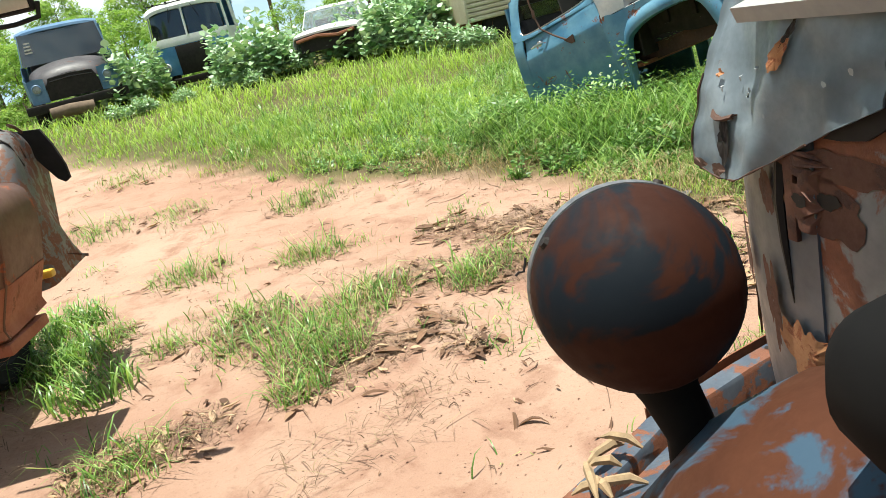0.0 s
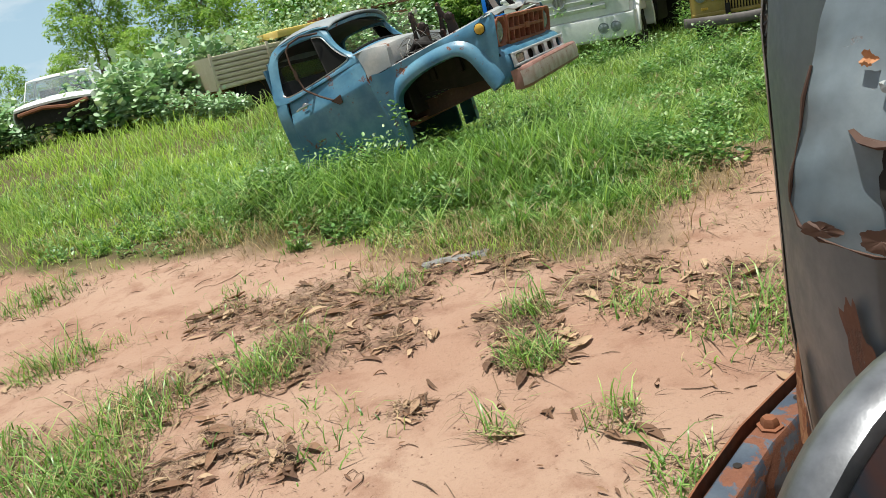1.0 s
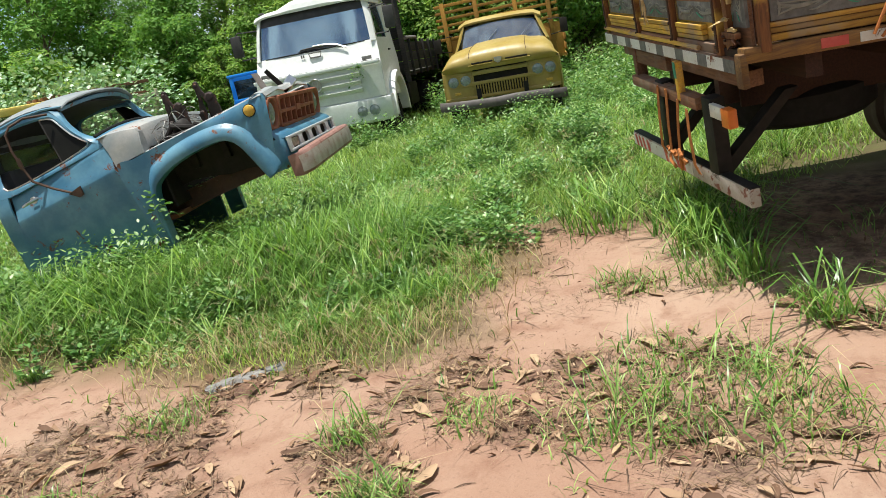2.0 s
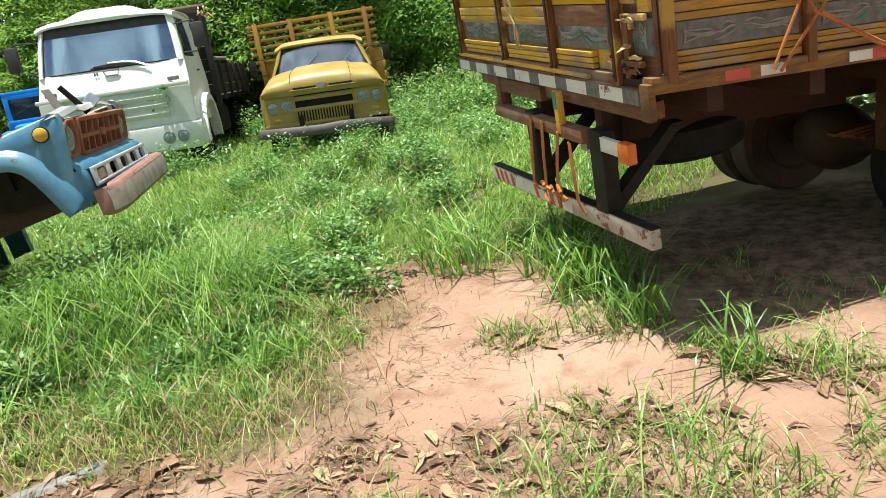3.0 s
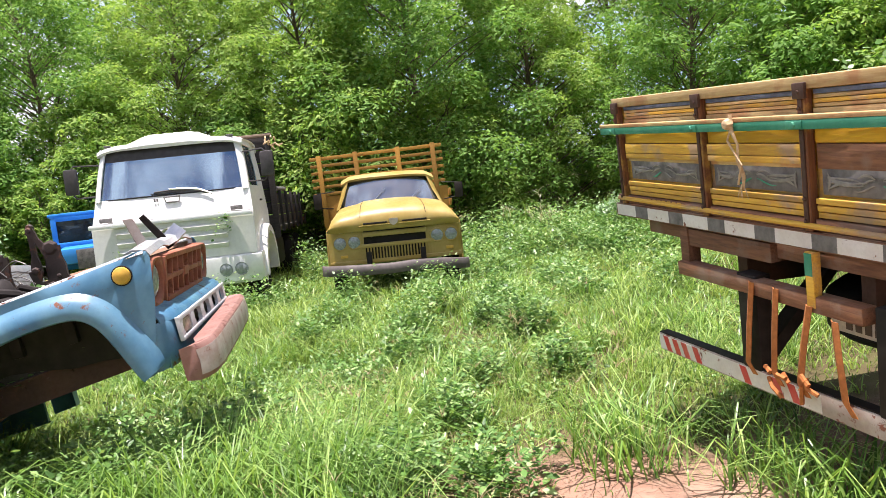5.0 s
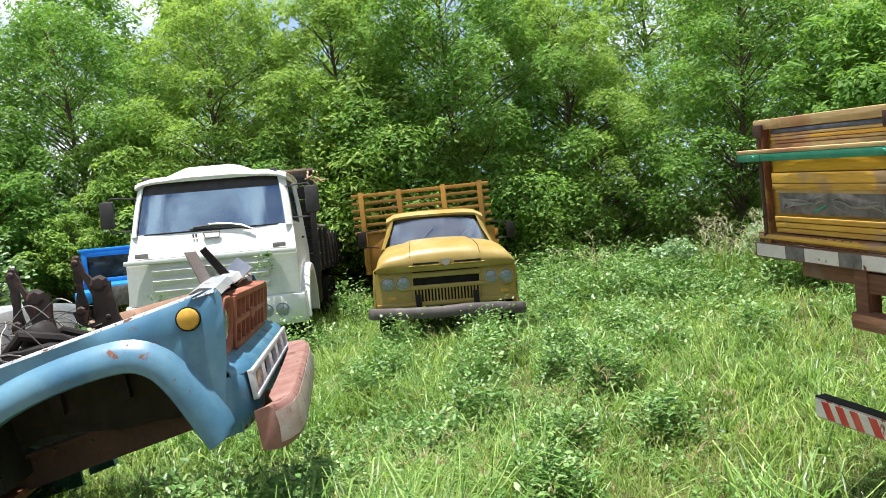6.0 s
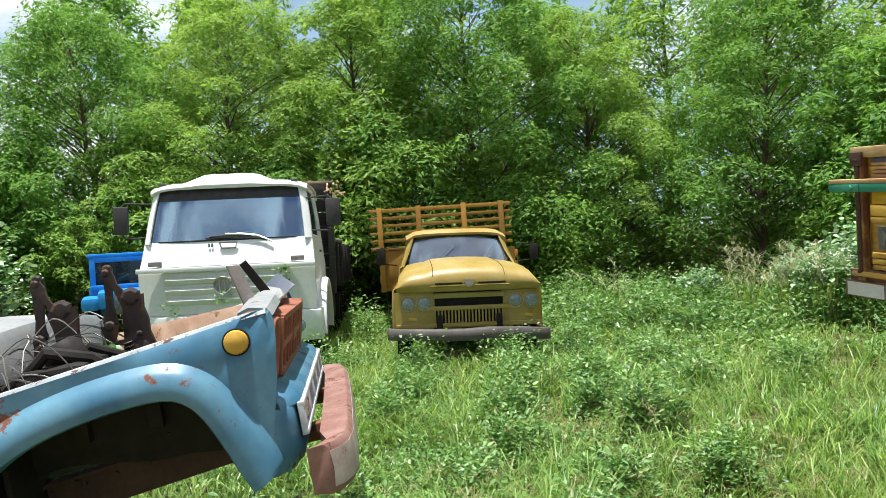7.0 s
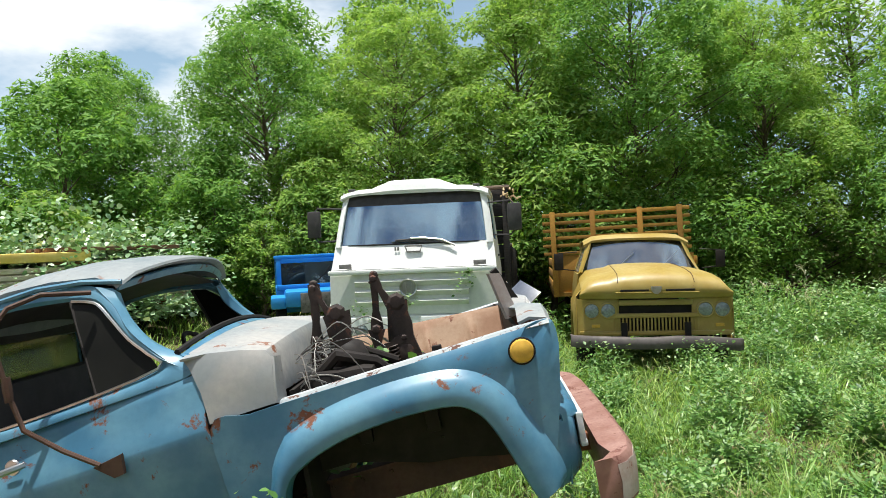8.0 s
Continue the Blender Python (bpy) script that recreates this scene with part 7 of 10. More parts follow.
    for cx, cz in ((-0.455, 1.60), (-0.43, 1.565), (-0.40, 1.58), (-0.62, 1.60), (-0.58, 1.585), (-0.47, 1.54), (-0.36, 1.565)):
        part("paint_chip", ragged(cx, cz, rr.uniform(0.002, 0.005), rr.uniform(0.003, 0.006), plate_y, 0.3, 14), M_BLUE_PALE, plate)
    # dark wedge standing for the shaded gap under the plate; dark patches for two ragged shell holes
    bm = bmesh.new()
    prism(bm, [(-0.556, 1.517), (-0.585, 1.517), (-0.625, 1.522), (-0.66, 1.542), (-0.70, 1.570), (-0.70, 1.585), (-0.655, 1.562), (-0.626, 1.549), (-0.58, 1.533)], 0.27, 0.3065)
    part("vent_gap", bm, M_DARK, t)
    part("shell_hole", ragged(-0.510, 1.432, 0.014, 0.009, lambda x, z: shell_y(x, z) + 0.0015), M_DARK, t)
    part("shell_hole", ragged(-0.552, 1.436, 0.020, 0.011, lambda x, z: shell_y(x, z) + 0.0015), M_DARK, t)
    part("rust_patch", ragged(-0.545, 1.425, 0.060, 0.045, shell_y, 0.2, 60), M_RUST_STREAK, t, "red-brown rust around the shell holes")
    part("rust_patch", ragged(-0.56, 1.48, 0.10, 0.022, shell_y, 0.2, 60), M_RUST_STREAK, t)
    part("rust_patch", ragged(-0.425, 1.425, 0.018, 0.034, shell_y, 0.2, 48), M_RUST_STREAK, t)
    part("rust_patch", ragged(-0.50, 1.20, 0.050, 0.055, shell_y, 0.3, 60, 0.4), M_ORANGE_RUST, t, "orange-brown rust low on the nose shell")
    part("rust_patch", ragged(-0.415, 1.255, 0.018, 0.070, shell_y, 0.1, 60, 0.5), M_RUST_STREAK, t)
    part("rust_patch", ragged(-0.30, 1.30, 0.020, 0.055, shell_y, 0.3, 60, 0.4), M_RUST_STREAK, t)
    part("rust_patch", ragged(-0.155, 1.14, 0.018, 0.085, shell_y, 0.05, 60, 0.4), M_ORANGE_RUST, t)
    bm = bmesh.new()
    tube(bm, [(-0.464, 0.300, 1.48), (-0.456, 0.300, 1.42), (-0.459, 0.300, 1.36), (-0.464, 0.300, 1.31), (-0.467, 0.299, 1.27)], [0.008, 0.0085, 0.007, 0.004, 0.0015], 6)
    part("shell_seam", bm, M_DARK, t, "dark open seam in the nose shell")
    # bonnet top ledge
    bm = bmesh.new()
    skin(bm, [[(-0.42, 0.315, 1.655), (-0.9, 0.32, 1.665), (-1.6, 0.32, 1.675)], [(-0.42, 0.323, 1.675), (-0.9, 0.328, 1.685), (-1.6, 0.328, 1.695)], [(-0.42, 0.27, 1.688), (-0.9, 0.27, 1.70), (-1.6, 0.27, 1.71)]])
    thicken(bm, 0.008)
    part("bonnet_edge", bm, M_BLUE_PALE, t, "bleached ledge along the bonnet")
    bm = bmesh.new()
    skin(bm, [[(x, 0.29, 1.56), (x, 0.16, 1.54), (x, 0.14, 1.40), (x, 0.14, 1.15), (x, 0.16, 0.9)] for x in (-0.62, -0.9, -1.6)])
    thicken(bm, 0.01)
    part("engine_side", bm, M_RUST, t, "rusty engine bay side")
    bm = bmesh.new()
    box(bm, -0.497, -0.478, 0.300, 0.3095, 1.37, 1.485, 0.003)
    part("strap", bm, M_RUST_STREAK, t, "rusty strap on the nose shell")
    # left wing: rounded crown
    for s, yc in ((1, 0.46), (-1, -1.12)):
        bm = bmesh.new()
        rows = []
        for a in np.linspace(0.0, math.pi * 0.9, 17):
            row = []
            for b in np.linspace(-0.96, 0.96, 15):
                th = b * math.pi / 2
                q = math.cos(th)
                row.append((-1.0 + 0.58 * math.cos(a) * q ** 0.6, yc + 0.36 * math.sin(th), 0.745 + 0.68 * math.sin(a) * q))
            rows.append(row)
        skin(bm, rows)
        thicken(bm, 0.008)
        part("wing", bm, M_FENDER, t, "rusty front wing with blue paint remains")
        wheel("wheel", Matrix.Translation((-1.0, yc + s * 0.02, 0.42)), 0.42, 0.2, t, M_RUST)
    # headlamp on stalk
    m_ = Matrix.Translation((-0.580, 0.573, 1.414)) @ Matrix.Rotation(radians(-9), 4, "Z") @ Matrix.Rotation(radians(4), 4, "Y")
    bm = bmesh.new()
    prof = [(0.0, -0.118), (0.03, -0.116), (0.06, -0.104), (0.085, -0.084), (0.104, -0.054), (0.115, -0.020), (0.1180, 0.006), (0.117, 0.026), (0.111, 0.031)]
    lathe(bm, prof, 48, m_)
    lamp = part("headlamp_bucket", bm, M_PATCHY, t, "rusty domed headlamp bucket with dark paint patches")
    bm = bmesh.new()
    lathe(bm, [(0.112, 0.031), (0.1175, 0.032), (0.1190, 0.037), (0.1180, 0.047), (0.113, 0.055), (0.104, 0.058), (0.094, 0.056)], 48, m_)
    part("headlamp_rim", bm, M_OLDRIM, lamp, "tarnished steel headlamp rim")
    bm = bmesh.new()
    lathe(bm, [(0.0, 0.064), (0.06, 0.061), (0.096, 0.055)], 32, m_)
    part("headlamp_lens", bm, M_LENS, lamp)
    bm = bmesh.new()
    lathe(bm, [(0.0, 0.004), (0.005, 0.0035), (0.007, 0.0)], 10, m_ @ Matrix.Rotation(radians(28), 4, "X") @ Matrix.Translation((0.042, 0, 0.1185)) @ Matrix.Rotation(radians(-90), 4, "Y"))
    part("rim_screw", bm, M_DARK, lamp)
    for a in (70, 190, 310):
        bm = bmesh.new()
        lathe(bm, [(0.0, 0.006), (0.006, 0.005), (0.008, 0.0)], 8, m_ @ Matrix.Rotation(radians(a), 4, "X") @ Matrix.Translation((0.004, 0, 0.1165)) @ Matrix.Rotation(radians(-90), 4, "Y"))
        part("rivet", bm, M_DARK, lamp)
    bm = bmesh.new()
    tube(bm, [m_ @ Vector((0.055, 0.110, 0.05)), m_ @ Vector((0.050, 0.116, 0.035)), m_ @ Vector((0.048, 0.122, 0.036)), m_ @ Vector((0.047, 0.127, 0.033))], 0.0016, 5)
    part("tie_wire", bm, M_DARK, lamp)
    bm = bmesh.new()
    tube(bm, [(-0.590, 0.565, 1.325), (-0.600, 0.560, 1.285), (-0.620, 0.550, 1.24), (-0.640, 0.54, 1.16)], [0.05, 0.034, 0.030, 0.05], 14)
    part("headlamp_stalk", bm, M_SOOT, t, "dark cast headlamp stalk")
    bm = bmesh.new()
    lathe(bm, [(0.0, -0.075), (0.035, -0.07), (0.058, -0.04), (0.064, 0.0), (0.058, 0.04), (0.035, 0.07), (0.0, 0.075)], 24, Matrix.Translation((-0.985, 0.555, 1.475)))
    tube(bm, [(-0.985, 0.555, 1.42), (-0.99, 0.53, 1.30)], 0.03, 8)
    part("marker_lamp", bm, M_SOOT, t, "dark domed marker lamp on the wing")
    # apron and bumper channel
    bm = bmesh.new()
    skin(bm, [[(-0.06, 0.30, 0.83), (-0.24, 0.55, 0.86), (-0.45, 0.70, 0.90)], [(-0.22, 0.22, 0.90), (-0.42, 0.35, 0.97), (-0.6, 0.50, 1.0)], [(-0.4, 0.20, 0.98), (-0.55, 0.26, 1.02), (-0.7, 0.35, 1.05)]])
    thicken(bm, 0.008)
    part("apron", bm, M_RUST_BLUE, t, "grey apron panel between wing and nose")
    bm = bmesh.new()
    path = [(-0.17, 0.59), (-0.08, 0.435), (-0.018, 0.34), (0.08, 0.072), (0.133, -0.105), (0.158, -0.24), (0.18, -0.37), (0.198, -0.60), (0.205, -0.82), (0.18, -1.10), (0.05, -1.40), (-0.20, -1.60)]
    rows = []
    for i, (x, y) in enumerate(path):
        a, b = path[max(i - 1, 0)], path[min(i + 1, len(path) - 1)]
        d = Vector((b[0] - a[0], b[1] - a[1], 0)).normalized()
        nx, ny = -d.y, d.x
        if nx < 0:
            nx, ny = -nx, -ny
        rows.append([(x - nx * 0.030, y - ny * 0.030, 0.68), (x - nx * 0.030, y - ny * 0.030, 0.836), (x - nx * 0.024, y - ny * 0.024, 0.845), (x + nx * 0.020, y + ny * 0.020, 0.845), (x + nx * 0.026, y + ny * 0.026, 0.838), (x + nx * 0.027, y + ny * 0.027, 0.68)])
    skin(bm, rows)
    thicken(bm, 0.006)
    bump = part("bumper_channel", bm, M_RUST_BLUE, t, "rusty steel bumper channel with flaking blue paint")
    for x, y in ((0.142, -0.15), (0.198, -0.60)):
        bm = bmesh.new()
        lathe(bm, [(0.0, 0.020), (0.012, 0.020), (0.016, 0.014), (0.017, 0.004), (0.024, 0.003), (0.024, 0.0)], 6, Matrix.Translation((x, y, 0.846)) @ Matrix.Rotation(radians(-90), 4, "Y"))
        part("bolt", bm, M_RUST, bump, "rusty bolt head")
    for x, y in ((0.162, -0.26), (0.112, -0.02), (0.185, -0.42)):
        bm = bmesh.new()
        lathe(bm, [(0.0, 0.0015), (0.008, 0.001)], 8, Matrix.Translation((x, y, 0.846)) @ Matrix.Rotation(radians(-90), 4, "Y"))
        part("bolt_hole", bm, M_DARK, bump)
    bm = bmesh.new()
    skin(bm, [[(x + 0.036, y, 0.74) for x, y in path[2:9]], [(x + 0.042, y, 0.855) for x, y in path[2:9]]])
    thicken(bm, 0.004)
    part("bumper_lip", bm, M_RUST, bump)
    # dry husks caught on the apron
    rr = random.Random(8)
    for i in range(7):
        bm = bmesh.new()
        c = Vector((-0.15 + rr.uniform(-0.07, 0.05), 0.50 + rr.uniform(-0.08, 0.06), 0.868 + rr.uniform(0, 0.02)))
        a = rr.uniform(-0.5, 2.1)
        d = Vector((math.cos(a), math.sin(a), rr.uniform(-0.1, 0.25)))
        L_ = rr.uniform(0.03, 0.06)
        tube(bm, [c - d * L_, c - d * L_ * 0.4 + Vector((0, 0, 0.015)), c + d * L_ * 0.4 + Vector((0, 0, 0.012)), c + d * L_], [0.003, 0.010, 0.009, 0.002], 6)
        tagged(part("dry_husk", bm, M_HUSK, t), "tan dry husk")
    # cab far behind the camera's start
    old_cab(t, -3.1, -1.62, -0.38, 0.80, 0.62, 1.62, 2.25, M_GREYBLUE)
    return t


M_RUST_BLUE = old_paint("rust_and_blue_flakes", (0.036, 0.050, 0.075), (0.085, 0.105, 0.13), 0.66, 0.65, 9.0, (0.13, 0.046, 0.022))
M_OLDRIM = plain("tarnished_steel", (0.22, 0.22, 0.23), 0.40, 0.7, 0.6, 30.0, 0.25)
M_MESH = plain("dull_steel_wire", (0.48, 0.45, 0.42), 0.38, 0.7, 0.5, 14.0, 0.1)
M_CHIPPED = old_paint("chipped_grey_blue_paint", (0.105, 0.135, 0.158), (0.215, 0.25, 0.275), 0.24, 0.34, 9.0, (0.15, 0.065, 0.035))
M_ORANGE_RUST = old_paint("fresh_orange_rust", (0.30, 0.12, 0.045), (0.42, 0.20, 0.09), 0.6, 0.9, 22.0, (0.20, 0.06, 0.02))
M_RUST_STREAK = old_paint("red_brown_rust", (0.085, 0.028, 0.015), (0.12, 0.045, 0.024), 0.55, 0.85, 12.0, (0.055, 0.02, 0.012))
NEAR_POSE = pose(0.45, 0.60, 0.0, 0, 0, 97.0)
build_near_truck()

# ---- trucks standing round the yard ----
LEFT_POSE = pose(-3.03, 3.7, 0.0, 0, 0, 90)


def build_left_truck():
    """Old truck beside the start, of which the front wing and a tank reach into view."""
    t = thing("round_wing_truck", LEFT_POSE, "old truck with grey flaking round wing and brown pod", "truck")
    # wing: rolls over the wheel and down towards the yard
    bm = bmesh.new()
    arch = ((0.62, 1.38, -0.50), (0.50, 1.53, -0.51), (0.36, 1.62, -0.53), (0.22, 1.645, -0.55), (0.08, 1.61, -0.575), (-0.03, 1.50, -0.60), (-0.11, 1.35, -0.615), (-0.16, 1.16, -0.625), (-0.19, 0.95, -0.63), (-0.21, 0.72, -0.625))
    cx, cz = 0.34, 0.75
    rows = []
    for x, z, yo in arch:
        n_ = Vector((cx - x, cz - z)).normalized()
        rows.append([(x + n_.x * g_, yo + w, z + n_.y * g_) if w > 0 else (x + n_.x * g_, yo, z + n_.y * g_) for w, g_ in ((0.0, 0.60), (0.001, 0.30), (0.004, 0.09), (0.012, 0.05), (0.035, 0.018), (0.07, 0.004), (0.12, 0.0), (0.18, 0.002), (0.215, 0.014), (0.225, 0.04))])
    skin(bm, rows)
    thicken(bm, 0.008)
    wing = part("wing", bm, M_GREYFLAKE, t, "round grey wing with flaking paint and rust")
    for i in (3, 4):
        x, z, yo = arch[i]
        bm = bmesh.new()
        tube(bm, [(x - 0.02 + (cx - x) * 0.22, yo - 0.004, z - 0.20), (x - 0.02, yo + 0.010, z - 0.055), (x - 0.022, yo + 0.06, z - 0.006), (x - 0.022, yo + 0.14, z + 0.0), (x - 0.02, yo + 0.21, z - 0.02)], 0.006, 6)
        part("wing_band", bm, M_DARK, wing)
    bm = bmesh.new()
    tube(bm, [(0.64, -0.475, 1.38), (0.52, -0.485, 1.545), (0.36, -0.50, 1.63), (0.22, -0.53, 1.655)], 0.011, 6)
    part("wing_bead", bm, M_RUST_DARK, wing)
    # side pod: pressed steel box with rounded shoulders and a raised bead
    sec = [(y + 0.075, z) for y, z in ((-0.20, 1.42), (-0.50, 1.415), (-0.70, 1.405), (-0.80, 1.385), (-0.845, 1.345), (-0.862, 1.27), (-0.858, 1.18), (-0.83, 1.05), (-0.795, 0.935), (-0.745, 0.83), (-0.715, 0.765), (-0.70, 0.72), (-0.712, 0.675), (-0.66, 0.655), (-0.50, 0.645), (-0.20, 0.64))]
    bm = bmesh.new()
    loft(bm, [[(x, -0.31 + (y + 0.31) * k, 1.03 + (z - 1.03) * k) for y, z in sec] for x, k in ((-0.955, 0.5), (-0.945, 0.78), (-0.925, 0.90), (-0.89, 0.965), (-0.84, 0.995), (-0.76, 1.0), (-0.36, 0.97))])
    pod = part("side_pod", bm, M_PODBROWN, t, "dusty brown pressed steel pod with rusty bottom")
    bm = bmesh.new()
    tube(bm, [(-0.938, -0.31 + (y + 0.31) * 0.84, 1.03 + (z - 1.03) * 0.84) for y, z in sec[1:13]], 0.010, 6)
    part("pod_bead", bm, M_RUST_DARK, pod)
    bm = bmesh.new()
    tube(bm, [(-0.845, -0.31 + (y + 0.31) * 1.0, 1.03 + (z - 1.03) * 1.0) for y, z in sec[1:14]], 0.009, 6)
    part("pod_flange", bm, M_PODBROWN, pod)
    low = [(y, z) for y, z in sec if z < 1.02]
    bm = bmesh.new()
    skin(bm, [[(x, -0.31 + (y + 0.31) * k * 1.005 - 0.003, 1.03 + (z - 1.03) * k) for y, z in low] for x, k in ((-0.948, 0.78), (-0.929, 0.90), (-0.894, 0.965), (-0.844, 0.995), (-0.76, 1.0), (-0.36, 0.97))])
    thicken(bm, 0.004)
    part("pod_base", bm, M_RUST_RED, pod, "rust-red lower half of the pod")
    part("pod_skirt", boxes((-0.90, -0.45, -0.655, -0.16, 0.60, 0.66), bev=0.012), M_RUST_RED, pod, "rust-red lower lip")
    part("marker_lamp", boxes((-0.27, -0.21, -0.675, -0.585, 0.80, 0.845), bev=0.012), M_AMBER, wing, "small amber marker lamp")
    bm = bmesh.new()
    prism(bm, [(-0.46, 1.60), (-0.60, 1.585), (-0.645, 1.47), (-0.675, 1.34), (-0.675, 1.25), (-0.64, 1.23), (-0.60, 1.26), (-0.52, 1.40)], 0.43, 0.455, "x")
    part("mud_flap", bm, M_RUBBER, t, "dark rubber flap behind the wing")
    bm = bmesh.new()
    tube(bm, [(-1.02, -0.36, 1.95), (-1.05, -0.92, 2.09), (-1.08, -1.33, 2.07), (-1.10, -1.44, 2.08), (-1.10, -1.455, 2.14)], 0.010, 8)
    mirror = part("mirror_arm", bm, M_RUBBER, t, "black tube arm of the door mirror")
    part("mirror_housing", boxes((-1.12, -1.075, -1.44, -1.26, 2.105, 2.36), bev=0.02), M_RUBBER, mirror)
    part("mirror_glass", boxes((-1.124, -1.119, -1.425, -1.275, 2.12, 2.345), bev=0.001), M_CHROME, mirror)
    old_cab(t, -2.45, -0.99, 0.46, 0.86, 0.6, 1.5, 2.2, M_GREYFLAKE)
    bm = bmesh.new()
    skin(bm, [[(x, 0.4 + w * math.sin(a), z0 + 0.28 * math.cos(a) * k) for a in np.linspace(-1.5, 1.5, 13)] for x, w, z0, k in ((-0.78, 0.62, 1.2, 1.0), (-0.2, 0.56, 1.17, 1.0), (0.5, 0.48, 1.12, 1.0), (0.78, 0.44, 1.06, 0.9), (0.86, 0.40, 0.95, 0.6))])
    skin(bm, [[(0.86, 0.0, 0.95), (0.86, 0.8, 0.95)], [(0.86, 0.02, 0.5), (0.86, 0.78, 0.5)]])
    thicken(bm, 0.015)
    part("bonnet", bm, M_GREYFLAKE, t)
    bm = bmesh.new()
    box(bm, -2.2, 0.9, 0.0, 0.08, 0.5, 0.62)
    box(bm, -2.2, 0.9, 0.72, 0.80, 0.5, 0.62)
    part("chassis", bm, M_RUST_DARK, t)
    wheel("wheel", Matrix.Translation((0.55, 1.14, 0.44)), 0.45, 0.22, t, M_RUST)
    wheel("wheel", Matrix.Translation((0.34, 0.2, 0.42)), 0.41, 0.22, t, M_RUST)
    return t


def front_lamp(t, x, y, z, r, mt):
    bm = bmesh.new()
    m_ = Matrix.Translation((x, y, z))
    lathe(bm, [(r * 1.2, -0.03), (r * 1.2, 0.01), (r * 1.05, 0.025), (r, 0.01)], 18, m_)
    a = part("headlamp_rim", bm, mt, t)
    bm = bmesh.new()
    lathe(bm, [(0.0, 0.03), (r * 0.6, 0.025), (r, 0.005)], 16, m_)
    part("headlamp", bm, M_LENS, a)


def build_round_nose_truck():
    """Blue-grey short-nosed truck with a dark radiator mask."""
    t = thing("short_nose_truck", on_ground(-7.4, 18.2, -72), "blue-grey short-nosed truck with black radiator mask and wide screen", "truck")
    bm = bmesh.new()
    rows = []
    for x, zt, w in ((0.0, 1.18, 0.62), (-0.05, 1.28, 0.72), (-0.25, 1.38, 0.80), (-0.6, 1.46, 0.88), (-0.85, 1.52, 0.95)):
        rows.append([(x, w * math.sin(a * math.pi / 2), zt - 0.30 * (1 - math.cos(a * math.pi / 2)) ) for a in np.linspace(-1, 1, 13)])
    skin(bm, rows)
    thicken(bm, 0.02)
    part("bonnet", bm, M_RUSTY_GREY, t, "dark short bonnet spotted with rust")
    bm = bmesh.new()
    skin(bm, [[(0.02, -0.50, 1.12), (0.05, 0, 1.18), (0.02, 0.50, 1.12)], [(0.04, -0.58, 0.9), (0.07, 0, 0.92), (0.04, 0.58, 0.9)], [(0.02, -0.60, 0.62), (0.05, 0, 0.62), (0.02, 0.60, 0.62)]])
    thicken(bm, 0.02)
    part("radiator_mask", bm, M_DARK, t, "black radiator mask")
    for z in (1.05, 1.13):
        part("mask_bar", tube(bmesh.new(), [(0.05, -0.48, z), (0.085, 0, z + 0.03), (0.05, 0.48, z)], 0.012, 5), M_RUSTY_GREY, t)
    for s in (-1, 1):
        bm = bmesh.new()
        skin(bm, [[(0.02, s * 0.60, z) for z in (0.60, 0.8, 1.02, 1.15)], [(0.0, s * 0.80, z) for z in (0.60, 0.8, 1.04, 1.18)], [(-0.10, s * 0.98, z) for z in (0.60, 0.8, 1.02, 1.14)], [(-0.4, s * 1.06, z) for z in (0.72, 0.9, 1.05, 1.2)], [(-0.9, s * 1.06, z) for z in (0.72, 0.9, 1.1, 1.3)]])
        thicken(bm, 0.015)
        part("wing", bm, M_NAVY, t, "dull blue wing")
        front_lamp(t, 0.01, s * 0.80, 0.93, 0.10, M_NAVY)
        bm = bmesh.new()
        skin(bm, [[(-0.85, s * 1.05, z) for z in (0.6, 1.3)], [(-2.3, s * 1.05, z) for z in (0.6, 1.3)]])
        skin(bm, [[(-0.90, s * 1.02, 1.50), (-1.22, s * 0.92, 2.28)], [(-1.02, s * 1.03, 1.50), (-1.34, s * 0.93, 2.28)]])
        skin(bm, [[(-2.1, s * 1.03, 1.3), (-2.1, s * 0.93, 2.28)], [(-2.3, s * 1.03, 1.3), (-2.3, s * 0.93, 2.28)]])
        skin(bm, [[(-0.85, s * 1.05, 1.3), (-2.3, s * 1.05, 1.3)], [(-0.90, s * 1.03, 1.52), (-2.3, s * 1.03, 1.52)]])
        thicken(bm, 0.02)
        part("cab_side", bm, M_NAVY, t)
        wheel("wheel", Matrix.Translation((-0.6, s * 0.92, 0.42)), 0.46, 0.24, t, M_RUST)
    bm = bmesh.new()
    skin(bm, [[(-0.86, 0.98 * u, 1.50) for u in (-1, -.5, 0, .5, 1)], [(-1.20, 0.90 * u, 2.25) for u in (-1, -.5, 0, .5, 1)]])
    thicken(bm, 0.008)
    part("windscreen", bm, M_GLASS_FAR, t, "wide windscreen with faded white scrawl").visible_shadow = False
    for k in range(5):
        part("scrawl", boxes((-0.985, -0.975, -0.85 + 0.012 * k, -0.66, 1.72 + k * 0.075, 1.755 + k * 0.075)), M_STRIPE_W, t)
    bm = bmesh.new()
    skin(bm, [[(x - 0.06 * u * u, 0.96 * u, z - 0.08 * abs(u) ** 4) for u in np.linspace(-1, 1, 11)] for x, z in ((-1.16, 2.27), (-1.18, 2.33), (-1.4, 2.40), (-2.0, 2.40), (-2.32, 2.30))])
    thicken(bm, 0.03)
    part("roof", bm, M_NAVY, t)
    part("back_panel", boxes((-2.33, -2.30, -1.0, 1.0, 0.6, 2.25)), M_NAVY, t)
